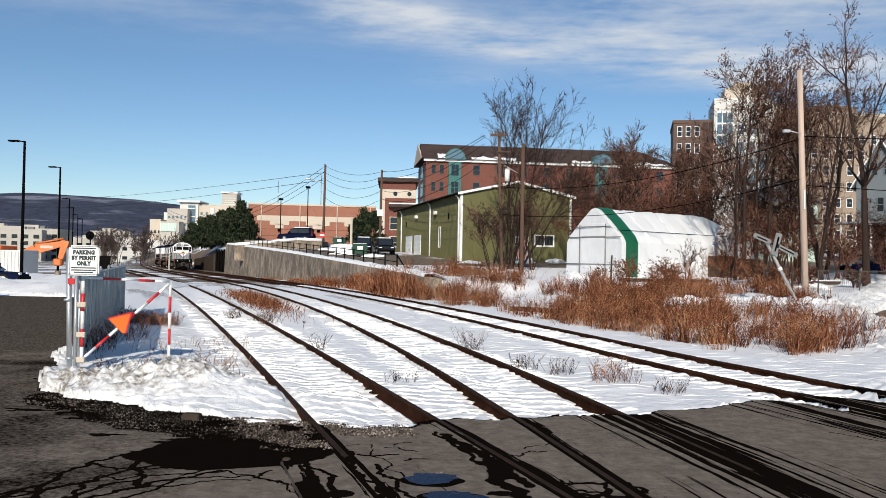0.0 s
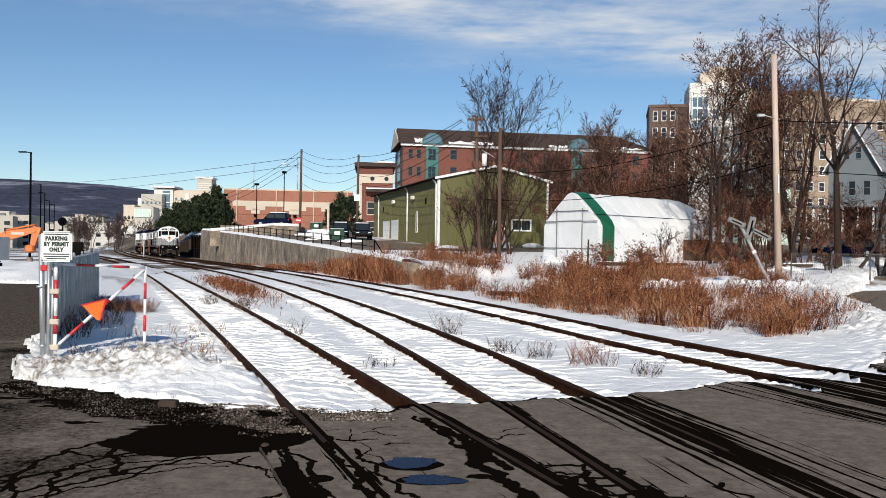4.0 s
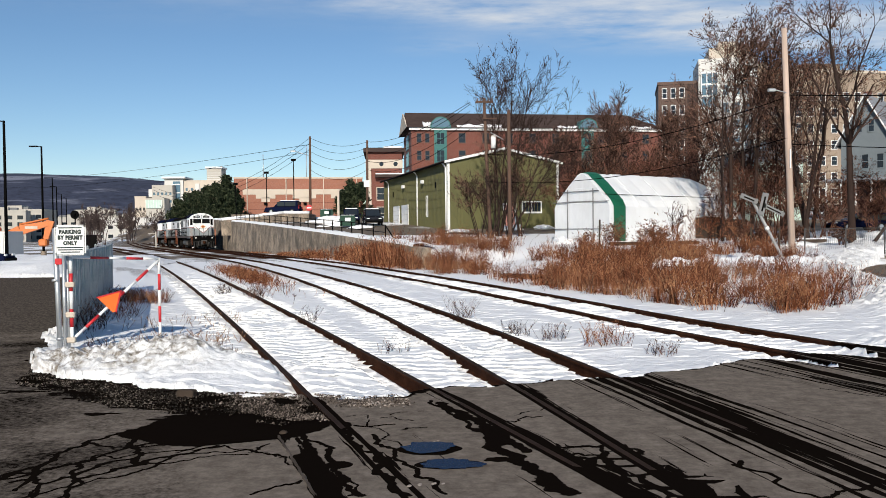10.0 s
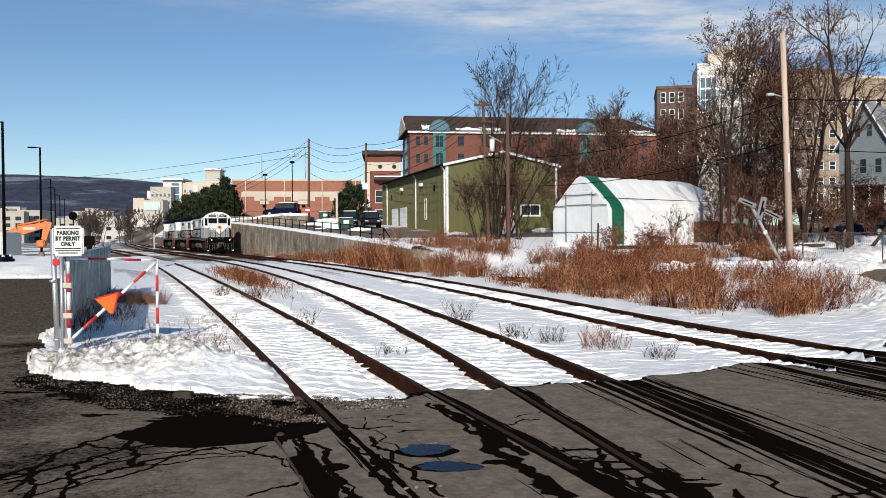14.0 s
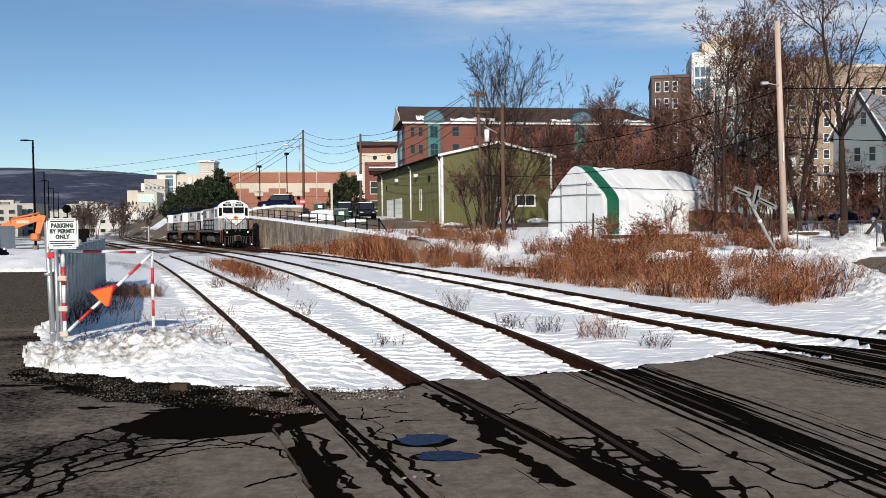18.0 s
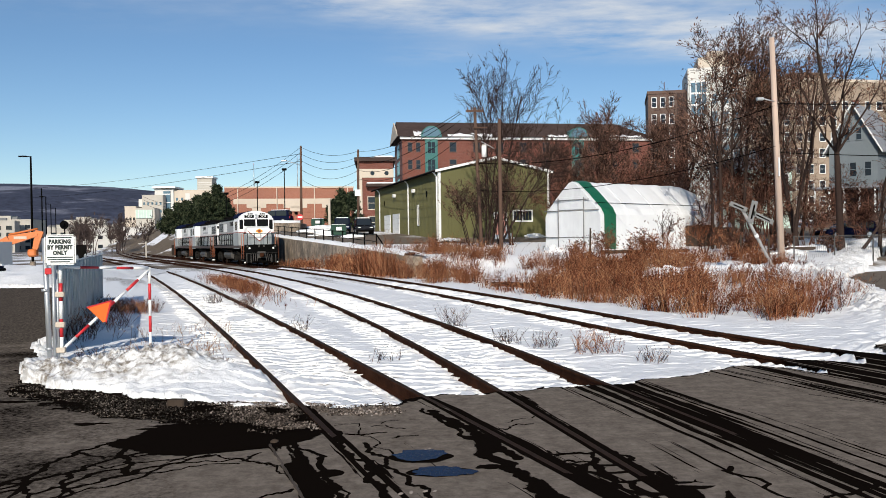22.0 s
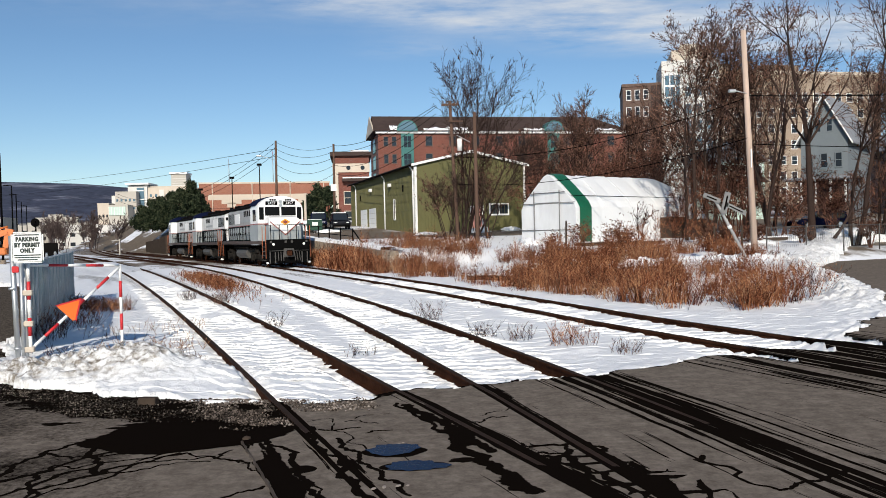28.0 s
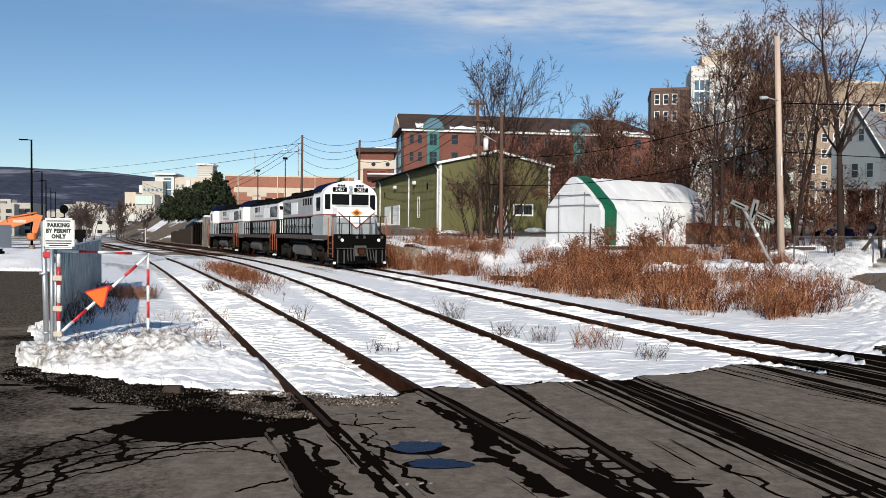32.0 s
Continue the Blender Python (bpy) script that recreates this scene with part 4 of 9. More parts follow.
build_snow()
build_road()
build_tracks()
build_wall()
build_hill()

# ---- locomotives ----
def arch(half, z0, z1, z2, n=9):
    """Outline of a hood: upright sides from z0 to z1, rounded over to z2."""
    top = [(half * math.cos(a), z1 + (z2 - z1) * math.sin(a)) for a in (math.pi * k / (n + 1) for k in range(1, n + 1))]
    return [(half, z0), (half, z1)] + top + [(-half, z1), (-half, z0)]


def lettering(name, body, size, mat, parent, at, label="", align="CENTER"):
    cu = bpy.data.curves.new(name, "FONT")
    cu.body, cu.size, cu.align_x, cu.align_y, cu.extrude, cu.resolution_u = body, size, align, "CENTER", 0.003, 2
    cu.materials.append(M[mat])
    ob = new(name, cu)
    ob.parent = parent
    ob.matrix_basis = at
    if label:
        tagged(ob, label)
    return ob


AXLES = (6.35, 3.75, -3.75, -6.35)
SHORT, REAR = 0.82, 0.76


def axle_x(ax, lead):
    return ax * (SHORT if not lead else REAR if ax < 0 else 1)


def build_loco(lead):
    lo = thing("locomotive", (0, 0, 0), "white and grey diesel locomotive with maroon stripe " + ("leading the train" if lead else "coupled behind another"),
               "locomotive", "locomotives of the train")
    G, W_ = "loco_grey", "loco_white"
    part("frame", box(-8.75, 8.75, -1.42, 1.42, 1.36, 1.64, 0.03), "grime", lo, "dark underframe")
    part("center_sill", box(-7.6, 7.6, -0.62, 0.62, 0.62, 1.355, 0.03), "grime", lo)
    for s in (-1, 1):
        y0, y1 = sorted((s * 1.42, s * 1.52))
        part("side_sill", box(-7.6, 7.6, y0, y1, 1.44, 1.68, 0.02), "loco_tan", lo, "tan side sill with a dark edge")
    # long hood: grey below, white above, dark roof
    part("hood_lower", box(-8.2, 4.65, -0.93, 0.93, 1.40, 2.80, 0.03), "loco_dark", lo, "grey lower hood with doors")
    part("hood_upper", prism(arch(0.93, 2.80, 3.85, 4.18), "x", -8.2, 4.65), "loco_dirty" if lead else "loco_patchy", lo, "white upper hood with worn paint")
    part("hood_roof", prism(arch(0.95, 4.03, 4.05, 4.30), "x", -8.0, 4.55), "grime", lo, "sooty roof")
    for s in (-1, 1):
        y0, y1 = sorted((s * 0.931, s * 0.947))
        part("stripe", box(-8.2, 4.65, y0, y1, 2.77, 2.81), "loco_maroon", lo, "thin maroon stripe")
        for k in range(11):
            x = -7.6 + k * 1.03
            d = part("hood_door", box(x + 0.06, x + 0.80, *sorted((s * 0.93, s * 0.965)), 1.76, 2.70, 0.012), G, lo)
            part("latch", box(x + 0.68, x + 0.74, *sorted((s * 0.965, s * 0.995)), 2.1, 2.3), "grime", d)
        for k in range(4):
            x = -0.2 + k * 0.62
            part("vent", box(x, x + 0.34, *sorted((s * 0.925, s * 0.945)), 3.45, 3.85), "black", lo, "dark slit vent")
        lv = part("radiator_grille", box(-7.7, -5.0, *sorted((s * 0.925, s * 0.95)), 3.0, 3.75), "grime", lo, "dark radiator grille")
        for k in range(9):
            part("slat", box(-7.65, -5.05, *sorted((s * 0.945, s * 0.985)), 3.05 + k * 0.078, 3.08 + k * 0.078), "loco_grey", lv)
        part("intake_grille", box(2.85, 3.75, *sorted((s * 0.945, s * 0.975)), 1.80, 2.74), "black", lo, "tall black intake grille")
        part("panel", box(-4.6, -2.2, *sorted((s * 0.93, s * 0.95)), 2.95, 3.7, 0.01), W_, lo)
        bars = part("lettering_bar", box(-1.7, 1.9, *sorted((s * 0.931, s * 0.944)), 3.05, 3.22), "loco_grey", lo, "grey bar of worn lettering")
    for x in (-6.6, -5.3):
        bm = tube((x, 0, 4.26), (x, 0, 4.42), 0.62, 0.6, 16)
        part("radiator_fan", bm, "grime", lo)
    part("exhaust_stack", box(0.6, 1.3, -0.25, 0.25, 4.25, 4.62, 0.04), "grime", lo)
    part("roof_box", box(1.7, 3.6, -0.55, 0.55, 4.2, 4.5, 0.08), "grime", lo)
    bm = bmesh.new()
    for k in range(5):
        add_box(bm, -3.6 + k * 0.75, -3.1 + k * 0.75, -0.4, 0.4, 4.24, 4.44, 0.03)
    part("roof_hatch", bm, "grime", lo)
    # cab
    cab = part("cab", prism(arch(1.50, 1.40, 3.72, 4.60, 11), "x", 4.65, 6.90), W_, lo, "white cab with a rounded roof")
    part("cab_skirt", box(4.63, 6.92, -1.512, 1.512, 1.40, 2.72), G, lo, "grey lower cab side")
    part("cab_stripe", box(4.62, 6.93, -1.52, 1.52, 2.74, 2.80), "loco_maroon", lo, "maroon stripe")
    part("cab_roof", prism([(y * 1.02, z + 0.025) for y, z in arch(1.50, 3.98, 4.0, 4.60, 11)], "x", 4.60, 6.15), "car_blue", lo, "sooty cab roof")
    for s in (-1, 1):
        wn_ = part("front_window", box(6.89, 6.925, *sorted((s * 0.10, s * 0.98)), 3.36, 3.84, 0.012), "cab_glass", lo, "dark windscreen")
        part("window_frame", box(6.895, 6.915, *sorted((s * 0.06, s * 1.02)), 3.31, 3.88, 0.005), "black", wn_)
        part("corner_window", box(6.89, 6.92, *sorted((s * 1.10, s * 1.40)), 3.05, 3.86, 0.012), "cab_glass", lo, "narrow dark corner window")
        part("side_window", box(5.50, 6.30, *sorted((s * 1.49, s * 1.525)), 2.98, 3.72, 0.012), "cab_glass", lo, "dark side window")
        nb = part("number_board", box(6.89, 6.95, *sorted((s * 0.20, s * 0.98)), 4.00, 4.24, 0.015), "black", lo, "black number board")
        for k in range(3):
            y = s * (0.36 + 0.15 * k)
            bm = tube((6.88, y, 4.34), (6.97, y, 4.34), 0.05, 0.06, 10)
            part("marker_lamp", bm, "black", lo)
        if lead:
            lettering("number", "2457", 0.26, "white", lo, Matrix.Translation((6.953, s * 0.59, 4.115)) @ pose(0, 0, 0, 90, 0, 90))
    for z in (3.98, 4.24):
        part("headlight", tube((6.88, 0, z), (7.01, 0, z), 0.115, 0.10, 14), "steel", lo, "round sealed-beam headlight")
    # nose
    part("nose_lower", box(6.85, 8.05, -1.06, 1.06, 1.40, 2.60, 0.05), G, lo, "grey lower nose")
    bm = bmesh.new()
    v = [bm.verts.new(p) for p in ((6.85, -1.06, 2.60), (8.05, -1.06, 2.60), (8.05, 1.06, 2.60), (6.85, 1.06, 2.60),
                                   (6.85, -1.02, 3.30), (7.94, -0.94, 3.14), (7.94, 0.94, 3.14), (6.85, 1.02, 3.30))]
    for q in ((0, 1, 5, 4), (1, 2, 6, 5), (2, 3, 7, 6), (4, 5, 6, 7), (0, 4, 7, 3), (3, 2, 1, 0)):
        bm.faces.new([v[i] for i in q])
    bmesh.ops.bevel(bm, geom=bm.edges[:], offset=0.09, segments=3, affect="EDGES")
    bmesh.ops.recalc_face_normals(bm, faces=bm.faces[:])
    part("nose_top", bm, W_, lo, "white rounded nose")
    part("nose_vee", prism([(-0.97, 2.88), (0.97, 2.88), (0.10, 2.12), (-0.10, 2.12)], "x", 8.045, 8.065), W_, lo, "white chevron on the nose")
    for s in (-1, 1):
        bm = prism([(s * 0.99, 2.86), (s * 0.99, 2.93), (0, 2.08), (0, 2.00)], "x", 8.062, 8.075)
        part("nose_stripe", bm, "loco_maroon", lo, "maroon chevron stripe")
        part("nose_side_stripe", box(6.9, 7.9, *sorted((s * 1.055, s * 1.075)), 2.70, 2.80), "loco_maroon", lo)
    em = part("emblem", prism([(-0.32, 2.86), (0, 3.07), (0.32, 2.86), (0, 2.65)], "x", 8.072, 8.085), "loco_yellow", lo, "orange diamond emblem")
    part("emblem_center", prism([(-0.19, 2.86), (0, 2.98), (0.19, 2.86), (0, 2.74)], "x", 8.085, 8.092), "loco_maroon", em)
    # rear end of the long hood
    part("rear_panel", box(-8.24, -8.19, -0.9, 0.9, 1.45, 3.9, 0.01), W_, lo, "white hood end")
    for s in (-1, 1):
        part("rear_number_board", box(-8.30, -8.22, *sorted((s * 0.2, s * 0.85)), 3.5, 3.75, 0.01), "black", lo)
    # pilots, steps, couplers
    for e in (-1, 1):
        x0, x1 = sorted((e * 8.55, e * 8.78))
        part("end_sill", box(x0, x1, -1.38, 1.38, 0.95, 1.74, 0.03), "black", lo, "black end sill")
        pl = part("pilot", box(*sorted((e * 8.5, e * 8.72)), -1.28, 1.28, 0.22, 0.95, 0.03), "black", lo, "black pilot")
        part("cut_lever", tube((e * 8.84, -1.3, 1.02), (e * 8.84, 1.3, 1.02), 0.02, None, 6), "tank_grey", lo)
        for y in (-1.2, -0.86, 0.86, 1.2):
            part("pilot_rib", box(*sorted((e * 8.715, e * 8.76)), y - 0.03, y + 0.03, 0.24, 0.94), "tank_grey", pl)
        part("draft_box", box(*sorted((e * 8.7, e * 8.82)), -0.34, 0.34, 0.60, 1.16, 0.03), "tank_grey", pl)
        for y in (-1.15, -0.2, 0.2, 1.15):
            part("hose_bracket", box(*sorted((e * 8.78, e * 8.86)), y - 0.06, y + 0.06, 1.52, 1.66, 0.01), "tank_grey", pl)
        cp = part("coupler", box(*sorted((e * 8.7, e * 9.2)), -0.17, 0.17, 0.72, 1.05, 0.05), "grime", lo)
        part("knuckle", box(*sorted((e * 9.05, e * 9.3)), -0.22, 0.10, 0.70, 1.02, 0.05), "rail", cp)
        for s in (-1, 1):
            for k in range(3):
                part("air_hose", tube((e * 8.76, s * (0.35 + 0.16 * k), 0.95), (e * 8.95, s * (0.38 + 0.16 * k), 0.38), 0.03, 0.028, 6), "tank_grey", lo)
            st = part("step_well", box(*sorted((e * 7.75, e * 8.6)), *sorted((s * 1.28, s * 1.41)), 0.35, 1.5, 0.02), "black", lo)
            for k in range(4):
                part("tread", box(*sorted((e * 7.78, e * 8.58)), *sorted((s * 1.30, s * 1.47)), 0.42 + 0.28 * k, 0.46 + 0.28 * k), "tank_grey", st)
            for dx in (7.72, 8.66):
                part("grab_rail", tube((e * dx, s * 1.43, 0.55), (e * dx, s * 1.43, 2.6), 0.026, None, 6), "loco_orange", lo, "orange grab rail")
            lamp_ = part("ditch_light", tube((e * 8.77, s * 0.98, 1.44), (e * 8.84, s * 0.98, 1.44), 0.085, 0.08, 12), "white", lo, "pale ditch light")
            part("corner_post", box(*sorted((e * 8.6, e * 8.75)), *sorted((s * 1.28, s * 1.42)), 0.2, 0.32, 0.02), "white", lo, "white step edge")
        # end rail
        for y in (-1.1, -0.55, 0, 0.55, 1.1):
            part("stanchion", tube((e * 8.66, y, 1.70), (e * 8.66, y, 2.66), 0.028, None, 6), "black", lo)
        part("end_handrail", tube((e * 8.66, -1.45, 2.66), (e * 8.66, 1.45, 2.66), 0.022, None, 6), "black", lo)
    for s in (-1, 1):
        for k in range(12):
            x = -7.5 + k * 1.04
            part("stanchion", tube((x, s * 1.46, 1.66), (x, s * 1.46, 2.64), 0.028, None, 6), "black", lo)
        part("handrail", tube((-7.6, s * 1.46, 2.64), (4.0, s * 1.46, 2.64), 0.022, None, 6), "black", lo)
        part("walkway_rail", tube((-7.6, s * 1.46, 2.15), (4.0, s * 1.46, 2.15), 0.015, None, 6), "black", lo)
    # under the frame
    bm = bmesh.new()
    add_prism(bm, [(-1.30, 0.80), (-1.22, 0.58), (-1.0, 0.44), (1.0, 0.44), (1.22, 0.58), (1.30, 0.80), (1.22, 1.02), (1.0, 1.16), (-1.0, 1.16), (-1.22, 1.02)], "x", -2.0, 2.0)
    part("fuel_tank", bm, "tank_grey", lo, "dusty rounded fuel tank")
    for s in (-1, 1):
        part("air_reservoir", tube((-2.9, s * 1.22, 1.24), (2.8, s * 1.22, 1.24), 0.11, None, 12), "grime", lo)
    for c in (5.05, -5.05):
        tr = part("truck", box(c - 1.9, c + 1.9, -0.5, 0.5, 0.55, 0.95, 0.05), "grime", lo, "black two-axle truck")
        for s in (-1, 1):
            bm = bmesh.new()
            add_prism(bm, [(c - 2.0, 0.85), (c - 1.75, 0.95), (c - 0.8, 0.72), (c + 0.8, 0.72), (c + 1.75, 0.95), (c + 2.0, 0.85), (c + 1.9, 0.55), (c + 0.9, 0.42), (c - 0.9, 0.42), (c - 1.9, 0.55)],
                      "y", *sorted((s * 0.98, s * 1.12)))
            part("side_frame", bm, "truck_grey", tr)
            for dx in (-1.3, 1.3):
                part("journal_box", box(c + dx - 0.2, c + dx + 0.2, *sorted((s * 1.1, s * 1.28)), 0.34, 0.74, 0.04), "truck_grey", tr)
            for dx in (-0.45, 0.0, 0.45):
                part("spring", tube((c + dx, s * 1.16, 0.45), (c + dx, s * 1.16, 0.80), 0.10, None, 8), "truck_grey", tr)
            part("brake_cylinder", tube((c - 0.5, s * 1.22, 0.98), (c + 0.5, s * 1.22, 0.98), 0.12, None, 10), "truck_grey", tr)
            for dx in (-1.75, -0.85, 0.85, 1.75):
                part("brake_hanger", tube((c + dx, s * 1.2, 0.95), (c + dx * 0.96, s * 1.2, 0.28), 0.05, 0.04, 6), "truck_grey", tr)
            part("sand_pipe", tube((c + 1.95, s * 1.1, 1.1), (c + 1.88, s * 0.8, 0.12), 0.03, None, 6), "tank_grey", tr)
    wheels = []
    for ax in AXLES:
        bm = bmesh.new()
        add_tube(bm, (0, -0.85, 0), (0, 0.85, 0), 0.09, None, 8)
        for s in (-1, 1):
            add_tube(bm, (0, s * 0.68, 0), (0, s * 0.70, 0), 0.535, 0.535, 22)
            add_tube(bm, (0, s * 0.70, 0), (0, s * 0.82, 0), 0.508, 0.50, 22)
            add_tube(bm, (0, s * 0.80, 0), (0, s * 0.88, 0), 0.17, 0.15, 12)
        w = part("wheelset", bm, "rail", lo, "worn steel wheelset", pose(axle_x(ax, lead), 0, 0.508))
        wheels.append(w)
    for ob in lo.children_recursive:
        if ob in wheels or ob.type != "MESH":
            continue
        if lead:
            # its long hood is a little shorter than its nose end is long
            for v in ob.data.vertices:
                v.co.x *= REAR if v.co.x < 0 else 1
        else:
            # the coupled units are of a shorter and slightly lower type
            ob.data.transform(Matrix.Diagonal((SHORT, 1, 0.97, 1)))
    return lo, wheels


TRAIN = [build_loco(True)]
TRAIN += [build_loco(False) for _ in range(2)]

# ---- beside the crossing ----
def striped_bar(p, q, r, parent, first=0, n=6):
    """A round bar in red and white bands."""
    p, q = Vector(p), Vector(q)
    for k in range(n):
        a, b = p.lerp(q, k / n), p.lerp(q, (k + 1) / n)
        part("red_band" if (k + first) % 2 else "white_band", tube(a, b, r, None, 8), "red" if (k + first) % 2 else "white", parent)


def build_sign():
    sg = thing("parking_sign", (-6.28, 13.1, 0.0), "white square permit parking sign on a steel post in the snow", "sign")
    part("post", tube((0.06, 0, -0.25), (0.0, 0, 2.05), 0.042, 0.042, 12), "steel", sg, "galvanised round post")
    bm = box(0.08, 0.63, -0.065, -0.055, 1.575, 2.115)
    bmesh.ops.bevel(bm, geom=[e for e in bm.edges if abs(e.verts[0].co.y - e.verts[1].co.y) > 0.005], offset=0.04, segments=4, affect="EDGES")
    pl = part("sign_plate", bm, "white", sg, "white sheet-metal plate with rounded corners")
    bm = bmesh.new()
    for a in ((0.10, 0.61, 1.592, 1.598), (0.10, 0.61, 2.092, 2.098), (0.10, 0.106, 1.60, 2.09), (0.604, 0.61, 1.60, 2.09)):
        add_box(bm, a[0], a[1], -0.068, -0.0652, a[2], a[3])
    part("border", bm, "ink", pl, "thin dark border line")
    for txt, z, size in (("PARKING", 1.985, 0.098), ("BY PERMIT", 1.885, 0.098), ("ONLY", 1.788, 0.098)):
        ob = lettering("lettering", txt, size, "ink", pl, Matrix.Translation((0.355, -0.069, z)) @ pose(0, 0, 0, 90, 0, 0))
        ob.data.offset = 0.0065
        ob.data.space_character = 1.12
        ob.scale = (0.86, 1, 1)
    for z, w in ((2.062, 0.42), (1.712, 0.46), (1.672, 0.44), (1.632, 0.34)):
        part("lettering_bar", box(0.355 - w / 2, 0.355 + w / 2, -0.069, -0.0652, z - 0.010, z + 0.010), "ink", pl)
    pl.matrix_basis = Matrix.Translation((-0.05, 0, 0.16)) @ Matrix.Scale(0.92, 4)
    part("reflector", box(0.02, 0.13, -0.06, -0.045, 1.46, 1.56, 0.01), "red", sg, "small red reflector")
    part("clamp", tube((0, 0, 1.18), (0, 0, 1.22), 0.062, None, 12), "steel", sg)
    part("clamp", tube((0.05, 0, 0.22), (0.05, 0, 0.26), 0.062, None, 12), "steel", sg)


def build_gate():
    H, E_ = Vector((-6.10, 13.25, 0)), Vector((-5.15, 14.7, 0))
    d = (E_ - H).normalized()
    gt = thing("swing_gate", (0, 0, 0), "red and white striped pipe gate bearing an orange triangle", "gate")
    post = part("gate_post", tube(H + Vector((-0.05, -0.01, -0.2)), H + Vector((-0.05, -0.01, 1.62)), 0.020, None, 10), "steel", gt, "galvanised hinge pipe")
    striped_bar(H + Vector((0, 0, 0.12)), H + Vector((0, 0, 1.60)), 0.030, gt, 0, 5)
    striped_bar(H + Vector((0, 0, 1.57)), E_ + Vector((0, 0, 1.48)), 0.023, gt, 0, 5)
    striped_bar(H + Vector((0, 0, 0.20)), E_ + Vector((0, 0, 1.46)), 0.027, gt, 0, 7)
    striped_bar(E_ + Vector((0, 0, 0.02)), E_ + Vector((0, 0, 1.50)), 0.027, gt, 0, 5)
    for z in (0.20, 0.62, 1.12):
        part("hinge_collar", box(H.x - 0.08, H.x + 0.07, H.y - 0.06, H.y + 0.02, z - 0.045, z + 0.045, 0.012), "cream", gt, "cream painted hinge collar")
    c = H + d * 0.70 + Vector((0, 0, 0.80))
    m = Matrix.Translation(c + Vector((0.05, -0.06, 0))) @ pose(0, 0, 0, 90, 0, 30) @ pose(0, 0, 0, 0, 0, 14) @ Matrix.Scale(0.66, 4)
    bm = bmesh.new()
    add_prism(bm, [(-0.29, 0.16), (0.29, 0.16), (0.035, -0.31), (-0.035, -0.31)], "z", 0, 0.012)
    bm.transform(m)
    tri = part("warning_triangle", bm, "orange", gt, "bright orange triangular warning plate")
    bm = bmesh.new()
    add_prism(bm, [(-0.33, 0.19), (0.33, 0.19), (0.29, 0.155), (-0.29, 0.155)], "z", 0.001, 0.018)
    add_prism(bm, [(0.33, 0.19), (0.04, -0.36), (0.03, -0.30), (0.27, 0.16)], "z", 0.001, 0.018)
    bm.transform(m)
    part("plate_edge", bm, "red", tri, "dark red reflective edge")


def build_fence():
    a, b = Vector((-6.45, 13.75, 0)), Vector((-11.3, 27.6, 0))
    L, d = (b - a).length, (b - a).normalized()
    yaw = math.degrees(math.atan2(d.y, d.x))
    fn = thing("slatted_fence", (a.x, a.y, 0.0, 0, 0, yaw), "grey-green slatted chain-link fence along the tracks", "fence")
    n = 7
    for k in range(n):
        x = L * k / (n - 1)
        p = part("post", tube((x, 0, -0.2), (x, 0, 1.64), 0.032, None, 10), "steel", fn)
        part("cap", tube((x, 0, 1.64), (x, 0, 1.69), 0.038, 0.01, 10), "steel", p)
    part("top_rail", tube((0, 0, 1.58), (L, 0, 1.58), 0.021, None, 8), "steel", fn)
    part("bottom_rail", tube((0, 0, 0.08), (L, 0, 0.08), 0.012, None, 6), "steel", fn)
    me = None
    rs = random.Random(4)
    cnt = 150
    for k in range(cnt):
        if me is None:
            ob = part("slat", box(-0.041, 0.041, -0.008, 0.008, 0.06, 1.56, 0.004), "slat", fn)
            me = ob.data
        else:
            ob = part("slat", me, None, fn)
        ob.matrix_basis = pose(0.05 + (L - 0.1) * k / (cnt - 1), 0, rs.uniform(-0.015, 0.01), rs.uniform(-1, 1), rs.uniform(-0.6, 0.6), rs.uniform(-9, 9))
    bm = bmesh.new()
    v = []
    for k in range(int(L / 0.14)):
        for s in (-1, 1):
            x = 0.07 + k * 0.14
            add_tube(bm, (x - s * 0.07, -0.02, 0.1), (x + s * 0.07, -0.02, 1.55), 0.0035, None, 3, caps=False)
    part("wire_mesh", bm, "steel", fn)


